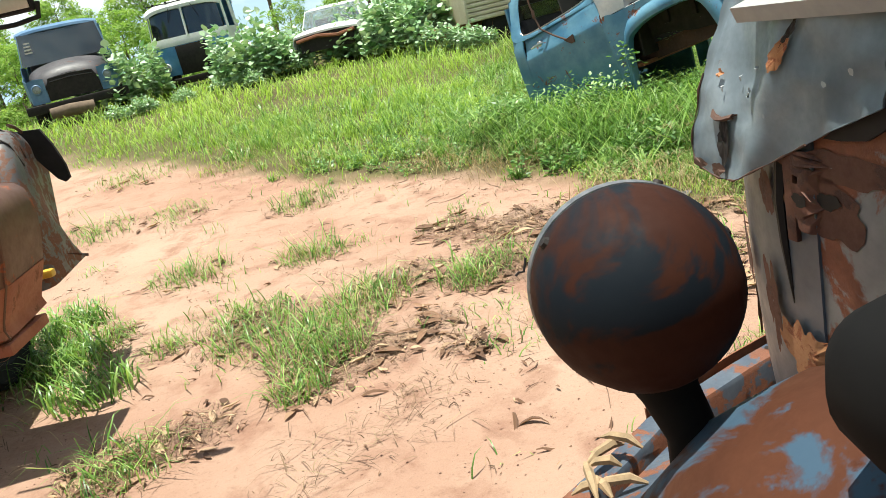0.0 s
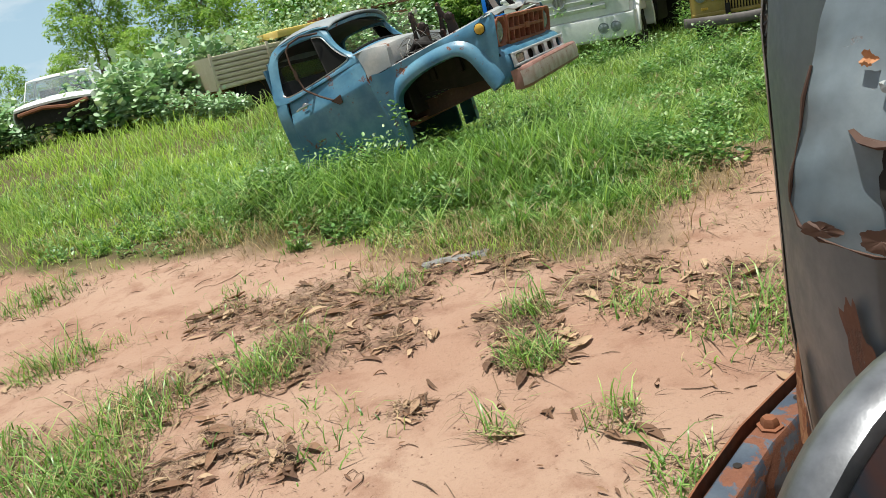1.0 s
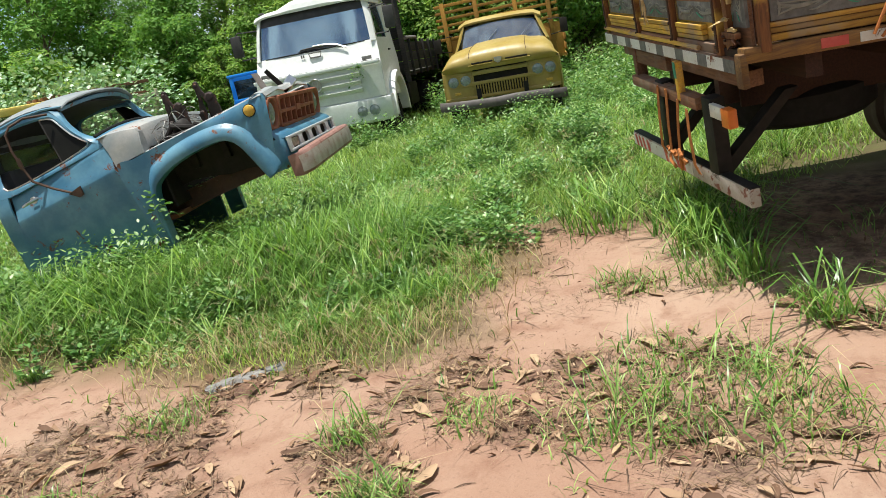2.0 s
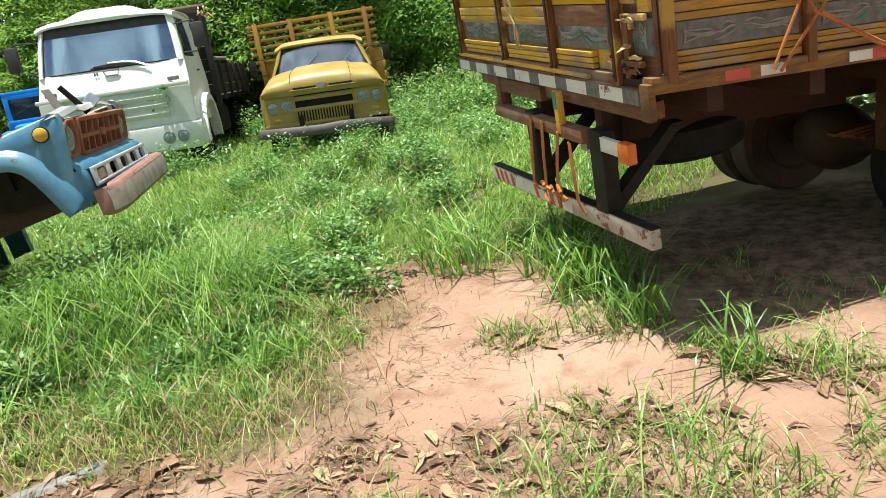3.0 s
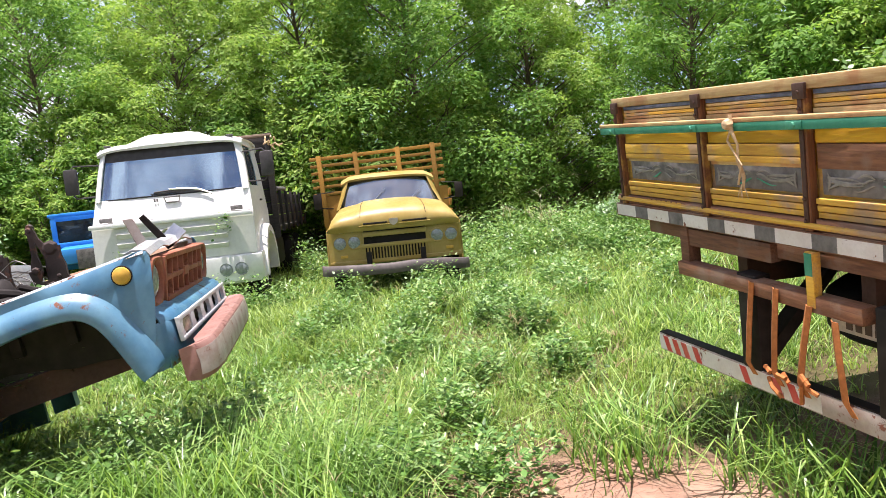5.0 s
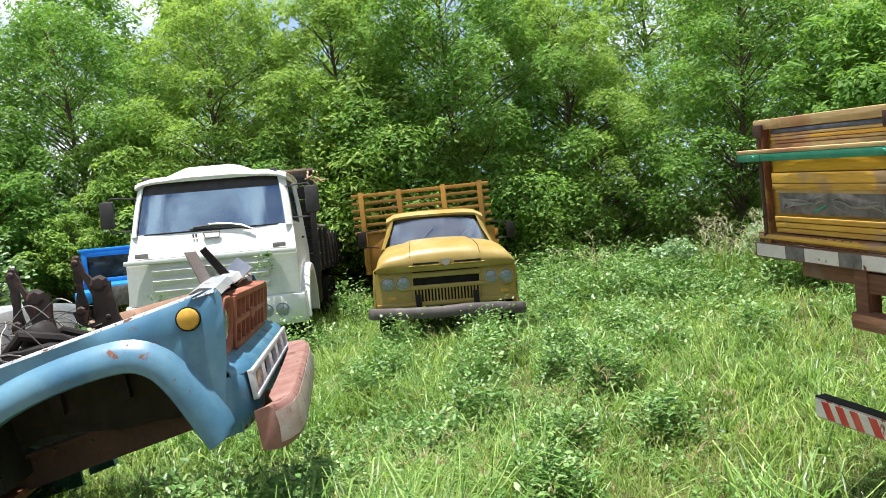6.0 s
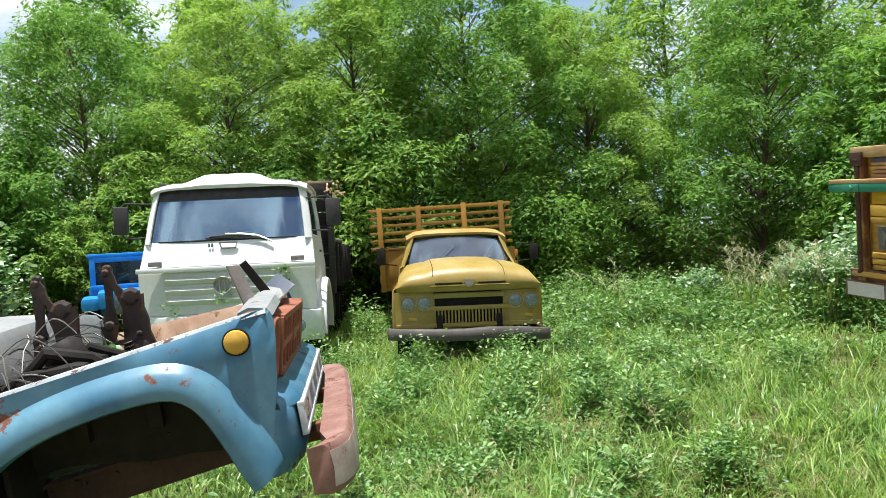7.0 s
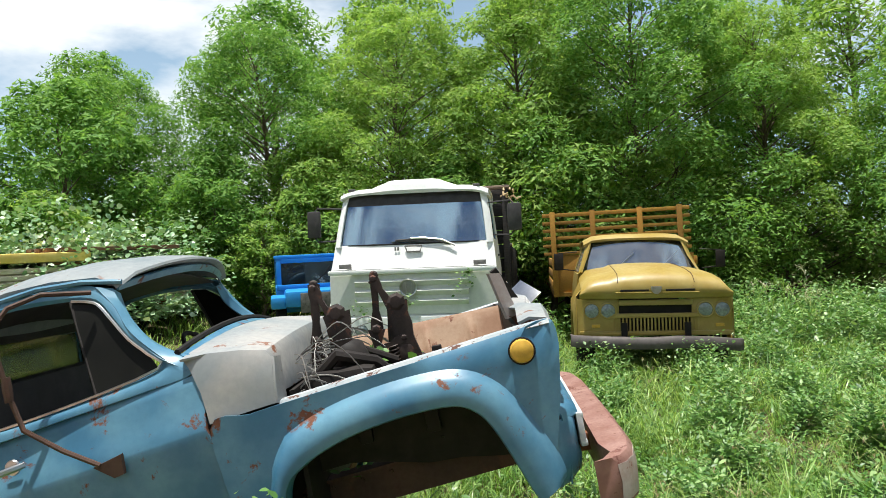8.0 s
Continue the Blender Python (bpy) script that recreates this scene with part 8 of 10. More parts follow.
    part("bumper", boxes((0.08, 0.20, -1.15, 1.15, 0.38, 0.58), bev=0.03), M_DARK, t, "dark steel bumper")
    bm = bmesh.new()
    tube(bm, [(0.30, -0.65, 0.32), (0.34, -0.2, 0.34), (0.30, 0.3, 0.30)], 0.15, 12)
    part("log", bm, M_BARK, t, "thick log lashed before the bumper")
    part("seat", boxes((-2.2, -1.7, -0.9, 0.9, 0.9, 1.6), bev=0.05), M_TRIM, t)
    return t


def build_split_screen_truck():
    """Tall blue and white cab with split windscreen and open radiator."""
    t = thing("split_screen_truck", on_ground(-5.0, 20.6, -92) @ Matrix.Translation((0, 0, -0.32)), "tall blue and white split-screen truck overgrown by pale leaves", "truck")

    def row(z, x, w):
        return [(x - 0.18 * abs(u) ** 3, w * u, z) for u in np.linspace(-1, 1, 11)]
    for lo, hi, mt, nm in ((0.75, 1.50, M_BLUE_DEEP, "lower_front"), (1.50, 1.72, M_WHITE_DULL, "belt_band")):
        bm = bmesh.new()
        skin(bm, [row(lo, 0.0, 1.05), row((lo + hi) / 2, 0.0, 1.06), row(hi, -0.02, 1.05)])
        thicken(bm, 0.02)
        part(nm, bm, mt, t)
    part("radiator_opening", boxes((0.012, 0.035, -0.42, 0.42, 0.72, 1.48), bev=0.01), M_DARK, t, "open dark radiator hole")
    for s in (-1, 1):
        front_lamp(t, -0.02, s * 0.80, 0.98, 0.10, M_WHITE_DULL)
        bm = bmesh.new()
        skin(bm, [[(-0.10, s * 1.05, 0.75), (-0.10, s * 1.05, 1.70)], [(-1.6, s * 1.07, 0.75), (-1.6, s * 1.07, 1.70)]])
        skin(bm, [[(-0.22, s * 1.03, 1.70), (-0.36, s * 0.98, 2.45)], [(-0.40, s * 1.05, 1.70), (-0.50, s * 1.0, 2.45)]])
        skin(bm, [[(-1.2, s * 1.05, 1.70), (-1.2, s * 1.0, 2.45)], [(-1.6, s * 1.06, 1.70), (-1.6, s * 1.0, 2.45)]])
        thicken(bm, 0.02)
        part("cab_side", bm, M_WHITE_DULL, t)
        bm = bmesh.new()
        skin(bm, [[(-0.04 - 0.16 * (u ** 3), s * u, 1.73) for u in (0.05, 0.4, 0.7, 0.96)], [(-0.14 - 0.18 * (u ** 3), s * u, 2.40) for u in (0.05, 0.4, 0.7, 0.92)]])
        thicken(bm, 0.008)
        part("windscreen_pane", bm, M_GLASS_FAR, t, "split windscreen pane").visible_shadow = False
        part("inner_seat", boxes((-1.4, -0.9, s * 0.5 - 0.25, s * 0.5 + 0.25, 1.3, 2.0), bev=0.05), M_TRIM, t)
        wheel("wheel", Matrix.Translation((-0.8, s * 0.95, 0.45)), 0.48, 0.26, t, M_RUST)
        bm = bmesh.new()
        tube(bm, [(-0.05, s * 0.3, 2.45), (-0.10, s * 0.42, 2.1)], 0.01, 4)
        part("wiper", bm, M_DARK, t)
    part("screen_post", tube(bmesh.new(), [(0.0, 0, 1.70), (-0.10, 0, 2.42)], 0.03, 6), M_WHITE_DULL, t)
    bm = bmesh.new()
    skin(bm, [[(x - 0.2 * abs(u) ** 3, 1.04 * u, z - 0.12 * abs(u) ** 4) for u in np.linspace(-1, 1, 13)] for x, z in ((-0.06, 2.42), (-0.06, 2.50), (-0.25, 2.62), (-0.9, 2.70), (-1.5, 2.64), (-1.65, 2.45))])
    thicken(bm, 0.03)
    part("roof", bm, M_WHITE_DULL, t, "chalky white domed roof")
    bm = bmesh.new()
    for k in range(5):
        lathe(bm, [(0.0, 0.05), (0.03, 0.03), (0.03, -0.03)], 8, Matrix.Translation((-0.20, -0.7 + k * 0.35, 2.62)))
    tube(bm, [(-0.2, -0.9, 2.60), (-0.2, 0.9, 2.60)], 0.015, 5)
    part("roof_lamp_bar", bm, M_DARK, t)
    part("bumper", boxes((0.02, 0.14, -1.15, 1.15, 0.48, 0.66), bev=0.03), M_DARK, t)
    part("front_slats", boxes((0.06, 0.12, -1.2, -0.86, 0.5, 1.2), bev=0.01), M_RUST_PINK, t)
    part("back_panel", boxes((-1.65, -1.6, -1.05, 1.05, 0.7, 2.5)), M_BLUE_DEEP, t)
    return t


def build_pickup():
    t = thing("pickup", on_ground(-1.35, 18.9, -98), "white pickup with missing grille half sunk in grass", "pickup")
    bm = bmesh.new()
    skin(bm, [[(x, 0.82 * u, z - 0.05 * u * u) for u in np.linspace(-1, 1, 9)] for x, z in ((0.0, 0.92), (0.0, 0.97), (-0.3, 1.02), (-0.9, 1.06), (-1.25, 1.08))])
    for s in (-1, 1):
        skin(bm, [[(x, s * 0.82, z - 0.05) for x, z in ((0.0, 0.97), (-0.3, 1.02), (-0.9, 1.06), (-1.25, 1.08))], [(x, s * 0.88, 0.75) for x in (0.0, -0.3, -0.9, -1.25)], [(x, s * 0.88, 0.45) for x in (-0.05, -0.3, -0.9, -1.25)]])
        skin(bm, [[(-1.25, s * 0.88, z) for z in (0.4, 0.75, 1.06)], [(-2.6, s * 0.88, z) for z in (0.4, 0.75, 1.06)]])
        skin(bm, [[(-1.20, s * 0.80, 1.06), (-1.55, s * 0.68, 1.50)], [(-1.30, s * 0.82, 1.06), (-1.64, s * 0.70, 1.50)]])
        skin(bm, [[(-2.35, s * 0.82, 1.06), (-2.30, s * 0.70, 1.50)], [(-2.6, s * 0.82, 1.06), (-2.5, s * 0.70, 1.50)]])
    skin(bm, [[(x - 0.05 * u * u, 0.73 * u, z - 0.04 * abs(u) ** 4) for u in np.linspace(-1, 1, 9)] for x, z in ((-1.52, 1.49), (-1.54, 1.53), (-1.8, 1.56), (-2.3, 1.56), (-2.55, 1.48))])
    thicken(bm, 0.02)
    part("body", bm, M_WHITE, t, "white pickup bodywork")
    bm = bmesh.new()
    skin(bm, [[(-1.22, 0.78 * u, 1.08) for u in (-1, 0, 1)], [(-1.55, 0.67 * u, 1.49) for u in (-1, 0, 1)]])
    thicken(bm, 0.008)
    part("windscreen", bm, M_GLASS, t, "pale dusty windscreen").visible_shadow = False
    part("engine_void", boxes((-0.4, -0.02, -0.70, 0.70, 0.5, 0.93)), M_DARK, t, "dark empty grille opening")
    bm = bmesh.new()
    tube(bm, [(0.05, -0.75, 0.80), (0.08, -0.2, 0.86), (0.02, 0.3, 0.78), (0.06, 0.75, 0.84)], 0.045, 6)
    part("hanging_trim", bm, M_RUST, t)
    part("bed", boxes((-4.4, -2.62, -0.86, 0.86, 0.45, 1.02), bev=0.03), M_WHITE, t)
    part("seat", boxes((-2.4, -2.0, -0.6, 0.6, 0.7, 1.25), bev=0.05), M_TRIM, t)
    return t


def build_flatbed():
    t = thing("flatbed_truck", pose(2.0, 17.4, float(height(3.5, 17.5)), 0, 0, 11.0), "beige ribbed flatbed body with yellow sheet on top", "truck body")
    for k in range(7):
        z = 0.62 + k * 0.105
        part("rib", boxes((0.0, 5.6, -0.02, 0.04, z, z + 0.085), bev=0.015), M_BEIGE, t)
    part("bed_back", boxes((0.0, 5.6, 0.04, 2.3, 0.60, 1.34)), M_BEIGE, t)
    for x in (0.03, 1.4, 2.8, 4.2, 5.57):
        part("bed_post", boxes((x - 0.03, x + 0.03, -0.05, 0.0, 0.55, 1.40), bev=0.006), M_BEIGE, t)
    part("cover_sheet", boxes((1.7, 3.6, -0.1, 1.2, 1.42, 1.58), bev=0.04), M_YELLOW, t, "clear yellow sheet metal piece")
    for k in range(6):
        part("plank", boxes((2.95 + 0.05 * (k % 3), 5.45 - 0.06 * (k % 2), 0.02 + 0.15 * k, 0.155 + 0.15 * k, 1.36, 1.41), bev=0.006), M_WOOD_BROWN, t, "brown weathered plank")
        part("plank", boxes((2.9 + 0.04 * (k % 2), 5.5 - 0.05 * (k % 3), 0.04 + 0.13 * k, 0.16 + 0.13 * k, 1.59, 1.66), bev=0.006), M_WOOD_BROWN, t, "brown weathered plank")
    part("chassis", boxes((-1.0, 5.6, 0.6, 1.6, 0.35, 0.6)), M_RUST, t)
    for x in (0.9, 4.4):
        wheel("wheel", Matrix.Translation((x, 0.25, 0.40)), 0.44, 0.24, t, M_RUST)
    return t


def build_jeep():
    t = thing("blue_jeep", on_ground(8.8, 15.7, -122), "bright blue small off-road truck behind the white lorry", "jeep")
    part("bonnet", boxes((-1.2, 0.0, -0.72, 0.72, 0.72, 1.02), bev=0.06), M_BRIGHTBLUE, t, "bright blue flat bonnet")
    part("front_wing", boxes((-1.1, -0.1, -0.98, -0.70, 0.70, 0.92), bev=0.05), M_BRIGHTBLUE, t)
    part("front_wing", boxes((-1.1, -0.1, 0.70, 0.98, 0.70, 0.92), bev=0.05), M_BRIGHTBLUE, t)
    bm = boxes((-1.30, -1.22, -0.86, 0.86, 1.0, 1.10), (-1.34, -1.26, -0.86, 0.86, 1.52, 1.62), (-1.32, -1.24, -0.86, -0.76, 1.05, 1.58), (-1.32, -1.24, 0.76, 0.86, 1.05, 1.58), bev=0.02)
    part("windscreen_frame", bm, M_BRIGHTBLUE, t)
    part("windscreen", boxes((-1.285, -1.275, -0.77, 0.77, 1.09, 1.53)), M_GLASS_FAR, t).visible_shadow = False
    part("roof", boxes((-2.9, -1.24, -0.90, 0.90, 1.61, 1.68), bev=0.03), M_BRIGHTBLUE, t, "bright blue hard top")
    part("body", boxes((-2.9, -1.25, -0.88, 0.88, 0.55, 1.06), bev=0.03), M_BRIGHTBLUE, t)
    part("back", boxes((-2.9, -2.84, -0.88, 0.88, 1.05, 1.62), bev=0.02), M_BRIGHTBLUE, t)
    part("grille", boxes((0.0, 0.03, -0.45, 0.45, 0.62, 0.98), bev=0.02), M_SLATE, t)
    bm = bmesh.new()
    tube(bm, [(-1.25, -0.1, 1.12), (-1.24, 0.12, 1.32), (-1.24, 0.2, 1.44)], 0.012, 5)
    part("wiper", bm, M_DARK, t)
    for x in (-0.6, -2.3):
        for y in (-0.8, 0.8):
            wheel("wheel", Matrix.Translation((x, y, 0.36)), 0.38, 0.2, t, M_DARK)
    return t


def build_poles():
    for x, y, h in ((-5.5, 46.0, 7.5), (0.2, 52.0, 8.5)):
        t = thing("utility_pole", on_ground(x, y, 20), "thin dark utility pole with crossarm far behind trees", "utility pole", "poles behind the yard")
        part("pole", tube(bmesh.new(), [(0, 0, -0.3), (0.05, 0, h)], [0.13, 0.09], 8), M_BARK, t)
        part("crossarm", boxes((-0.9, 0.9, -0.06, 0.06, h - 0.5, h - 0.38)), M_BARK, t)
    t = thing("overhead_wire", pose(0, 0, 0), "sagging overhead wires between poles", "wire")
    for k, dx in enumerate((-0.8, 0.0, 0.8)):
        pts = []
        for u in np.linspace(0, 1, 13):
            pts.append((-40 + 95 * u + dx, 40 + 22 * u, 9.2 - 2.0 * math.sin(math.pi * ((u * 2.2) % 1))))
        part("strand", tube(bmesh.new(), pts, 0.02, 4), M_DARK, t)


def on_ground(x, y, turn):
    return pose(x, y, float(height(x, y)) - 0.02, 0, 0, turn)


M_GREYFLAKE = old_paint("flaking_grey_paint", (0.075, 0.07, 0.072), (0.16, 0.155, 0.15), 0.68, 0.36, 7.0, (0.12, 0.045, 0.022))
M_PODBROWN = old_paint("dusty_brown_paint", (0.075, 0.032, 0.018), (0.125, 0.06, 0.034), 0.45, 0.5, 2.0, (0.22, 0.06, 0.02))
M_RUSTY_GREY = old_paint("rusty_grey_bonnet", (0.035, 0.032, 0.036), (0.07, 0.062, 0.066), 0.42, 0.55, 3.0, (0.09, 0.04, 0.026))
M_BLUE_DEEP = old_paint("strong_blue_paint", (0.06, 0.20, 0.42), (0.12, 0.28, 0.48), 0.15, 0.45, 2.0)
for build in (build_left_truck, build_round_nose_truck, build_split_screen_truck, build_pickup, build_flatbed, build_jeep, build_poles):
    build()

# ---- plants ----
def blades(name, x, y, hgt, wid, lean, material, label, curl=0.5, zoff=-0.01, base_z=None):
    """Many grass blades, each a bent tapering strip."""
    n = len(x)
    z = (height(x, y) if base_z is None else base_z) + zoff
    az = RNG.random(n) * 2 * math.pi
    ln = lean * (0.3 + RNG.random(n) * 1.1)
    dx, dy = np.cos(az), np.sin(az)
    tw = az + math.pi / 2 + RNG.normal(size=n) * 0.5
    px, py = np.cos(tw), np.sin(tw)
    base = np.stack([x, y, z], -1)
    out = np.zeros((n, 7, 3))
    d = np.stack([dx, dy, np.zeros(n)], -1)
    p = np.stack([px, py, np.zeros(n)], -1)
    up = np.array([0, 0, 1.0])
    H, W, LN = hgt[:, None], wid[:, None], ln[:, None]
    mid1 = base + up * H * 0.45 + d * H * LN * 0.22
    mid2 = base + up * H * 0.80 + d * H * LN * 0.60
    tip = base + up * H * (1.0 - curl * 0.45 * LN) + d * H * LN * (1.0 + curl * 0.4)
    out[:, 0], out[:, 1] = base - p * W / 2, base + p * W / 2
    out[:, 2], out[:, 3] = mid1 - p * W * 0.5, mid1 + p * W * 0.5
    out[:, 4], out[:, 5] = mid2 - p * W * 0.36, mid2 + p * W * 0.36
    out[:, 6] = tip
    i = (np.arange(n) * 7)[:, None]
    f4a, f4b, f3 = i + [0, 1, 3, 2], i + [2, 3, 5, 4], i + [4, 5, 6]
    flat = np.concatenate([f4a, f4b, f3], 1).ravel()
    per = np.tile([4, 4, 3], n)
    me = raw_mesh(name, out, flat, per, material)
    return tagged(new(name, me), label, "grass", kind="stuff")


def scatter(n, x0, x1, y0, y1, keep):
    x, y = RNG.uniform(x0, x1, n), RNG.uniform(y0, y1, n)
    k = RNG.random(n) < keep(x, y)
    return x[k], y[k]


def clump(cx, cy, r, n):
    a, q = RNG.random(n) * 2 * math.pi, RNG.random(n) ** 0.7 * r
    return cx + np.cos(a) * q, cy + np.sin(a) * q


def near_weight(x, y, r=3.2):
    """More blades in the middle of the yard's grass edge, fewer far off."""
    d = np.hypot(x - 2.8, y - 5.2)
    return 1.0 / (1.0 + (d / r) ** 2)


def grass_share(x, y):
    return np.clip(0.17 - bare(x, y) / 1.0 + 0.25 * vnoise(x, y, 0.5, 19), 0, 1)


# small tufts in the bare yard: x, y, radius, blades
TUFTS = ((-1.48, 3.87, .30, 520), (-1.03, 3.40, .26, 520), (-0.72, 4.1, .28, 420), (-1.2, 5.4, .25, 260), (-2.3, 5.6, .3, 260), (-1.4, 7.2, .3, 260), (-2.9, 7.9, .3, 200), (-1.97, 2.56, .25, 300), (-3.05, 4.1, .35, 420),
             (-2.7, 4.5, .2, 260), (-1.57, 4.25, .25, 300), (-1.12, 2.95, .14, 260), (-0.9, 3.8, .25, 320), (-4.1, 10.3, .5, 300), (0.0, 3.96, .2, 180), (-2.1, 4.05, .16, 130), (-3.8, 7.7, .4, 260), (1.2, 3.0, .14, 180),
             (1.15, 2.2, .12, 70), (1.1, 1.66, .16, 160), (0.0, 3.98, .2, 150), (0.27, 4.15, .2, 160), (2.35, 2.3, .30, 230), (2.5, 1.75, .28, 200), (2.05, 2.55, .16, 90), (1.2, 2.95, .12, 130), (1.5, 3.48, .14, 130), (1.92, 3.05, .16, 150),
             (1.05, 4.6, .2, 220), (3.6, 3.25, .2, 220), (3.9, 2.75, .22, 220), (3.7, 2.25, .10, 100), (3.67, 1.64, .2, 240), (4.6, 1.25, .2, 220), (2.85, 2.6, .22, 200), (2.9, 2.1, .2, 200), (3.1, 1.25, .25, 260), (3.5, 2.0, .1, 70), (0.75, 2.5, .08, 60))


def build_grass():
    # lush green grass
    x, y = scatter(900000, -9, 15, 3, 20, lambda x, y: grass_share(x, y) * near_weight(x, y) * np.clip(0.50 + 0.7 * vnoise(x, y, 0.8, 8) + 0.6 * vnoise(x, y, 0.28, 7), 0.06, 1))
    lush = np.clip(0.5 + 0.6 * vnoise(x, y, 1.5, 9) + 0.35 * vnoise(x, y, 0.45, 10), 0, 1.1)
    edge = np.clip(-bare(x, y) / 2.8, 0.12, 1)
    h = (0.07 + 0.32 * lush * edge) * RNG.uniform(0.40, 1.35, len(x))
    d = np.hypot(x - 2.0, y - 4.0)
    wid = 0.006 + 0.0007 * d * RNG.uniform(0.7, 1.4, len(x))
    fresh = (x + 0.35 * (y - 6.0) * (y < 6.0) + 0.8 * vnoise(x, y, 1.2, 14) < 1.2) & (y > 4.5)
    for k, mt, nm, lb in ((~fresh, M_GRASS, "grass", "lush bright green uncut grass over the yard"), (fresh, M_LIME, "fresh_grass", "fresh lime green grass in full sun")):
        blades(nm, x[k], y[k], h[k], wid[k], 0.9, mt, lb)
    # broad long leaves in loose clumps
    xs, ys, hs = [], [], []
    cx, cy = scatter(2300, -4, 13, 3.6, 13, lambda x, y: grass_share(x, y) * near_weight(x, y, 6.0))
    for a, b in zip(cx, cy):
        k = int(RNG.integers(14, 34))
        u, v = clump(a, b, RNG.uniform(0.05, 0.16), k)
        xs.append(u), ys.append(v), hs.append(RNG.uniform(0.14, 0.40) * RNG.uniform(0.6, 1.15, k) * np.clip(0.35 - float(bare(a, b)) / 2.0, 0.35, 1))
    for a, b, r, k, hh in ((2.9, 6.0, 0.35, 260, 0.70), (2.3, 6.5, 0.4, 260, 0.60), (1.7, 6.9, 0.4, 240, 0.55), (3.4, 6.3, 0.3, 200, 0.5), (4.75, 3.45, 0.28, 120, 0.45), (4.3, 3.1, 0.25, 90, 0.35), (1.2, 7.4, 0.4, 220, 0.5), (0.9, 8.0, 0.4, 200, 0.5), (4.9, 4.3, 0.4, 200, 0.5), (3.95, 2.65, 0.18, 80, 0.36), (4.45, 3.05, 0.28, 150, 0.46), (3.55, 2.0, 0.12, 50, 0.34), (-3.0, 4.9, 0.25, 170, 0.22), (-2.85, 4.2, 0.35, 260, 0.22), (-3.3, 4.6, 0.3, 200, 0.26), (-2.5, 3.6, 0.3, 200, 0.2), (1.75, 7.1, 0.22, 150, 0.62), (1.4, 7.42, 0.22, 150, 0.60), (1.1, 7.75, 0.22, 150, 0.58), (0.8, 8.1, 0.22, 140, 0.52), (2.1, 6.75, 0.2, 130, 0.66)):
        u, v = clump(a, b, r, k)
        xs.append(u), ys.append(v), hs.append(hh * RNG.uniform(0.5, 1.2, k))
    x, y, h = np.concatenate(xs), np.concatenate(ys), np.concatenate(hs)
    blades("tall_grass", x, y, h, RNG.uniform(0.007, 0.016, len(x)), 0.95, M_GRASS_DEEP, "long broad green grass leaves in clumps", 0.9)
    # tussocks of long arching leaves, thickest before the wreck and along its side
    xs, ys, hs = [], [], []
    cx, cy = scatter(800, 0.5, 11, 3.6, 11, lambda x, y: grass_share(x, y) * near_weight(x, y, 5.0) * np.clip(0.35 + 1.2 * vnoise(x, y, 1.3, 77), 0, 1))
    for a, b in zip(cx, cy):
        k = int(RNG.integers(16, 46))
        u, v = clump(a, b, RNG.uniform(0.03, 0.11), k)
        xs.append(u), ys.append(v), hs.append(RNG.uniform(0.24, 0.52) * RNG.uniform(0.5, 1.15, k) * np.clip(0.3 - float(bare(a, b)) / 1.6, 0.3, 1))
    for a in np.linspace(-2.7, 0.5, 30):
        for q, top in ((-1.08, 0.50), (-1.25, 0.58), (-1.5, 0.54), (-1.8, 0.44), (-0.5, 0.46)):
            p = BLUE_POSE @ Vector((a + RNG.uniform(-0.12, 0.12), q + RNG.uniform(-0.15, 0.15), 0.0))
            k = int(RNG.integers(12, 30))
            u, v = clump(p.x, p.y, RNG.uniform(0.05, 0.14), k)
            xs.append(u), ys.append(v), hs.append((top + 0.16 * min(max((a + 1.6) / 1.2, 0), 1)) * RNG.uniform(0.45, 1.25, k))
    x, y, h = np.concatenate(xs), np.concatenate(ys), np.concatenate(hs)
    blades("tussock_grass", x, y, h, RNG.uniform(0.005, 0.013, len(x)), 0.95, M_GRASS_DEEP, "arching tussocks of long green grass round the wreck", 1.2)
    # stalks with drooping seed fingers
    x, y = scatter(2600, 0.0, 9, 3.4, 9.5, lambda x, y: grass_share(x, y) * near_weight(x, y, 3.2) * np.clip(vnoise(x, y, 0.9, 81) * 1.4 + 0.15, 0, 1) + 0.25 * np.exp(-((bare(x, y) + 0.4) / 0.4) ** 2))
    h = RNG.uniform(0.22, 0.52, len(x)) * np.clip(0.5 - bare(x, y) / 2.0, 0.5, 1)
    blades("grass_stalk", x, y, h, np.full(len(x), 0.0028), 0.12, M_GRASS_PALE, "thin upright grass stalks going to seed", 0.0)
    k = np.repeat(np.arange(len(x)), 5)
    blades("seed_head", x[k], y[k], RNG.uniform(0.03, 0.08, len(k)), RNG.uniform(0.003, 0.006, len(k)), 1.9, M_SEED, "brownish drooping seed fingers on grass stalks", 1.0, 0.0, height(x, y)[k] + h[k] * 0.93)
    # pale seeding grass
    x, y = scatter(560000, -9, 14, 3, 19, lambda x, y: grass_share(x, y) * near_weight(x, y, 3.5) * np.clip(vnoise(x, y, 1.1, 12) * 1.5 + 0.25, 0, 1) * np.clip(np.where(x < 3.0, 0.32, 0.62) + 0.9 * np.exp(-((bare(x, y) + 0.9) / 0.9) ** 2), 0, 1.1))
    d = np.hypot(x - 2.0, y - 4.0)
    blades("pale_grass", x, y, RNG.uniform(0.14, 0.46, len(x)) * np.clip(0.25 - bare(x, y) / 2.4, 0.3, 1), 0.0028 + 0.00045 * d, 0.9, M_GRASS_PALE, "thin pale yellowish grass going to seed")
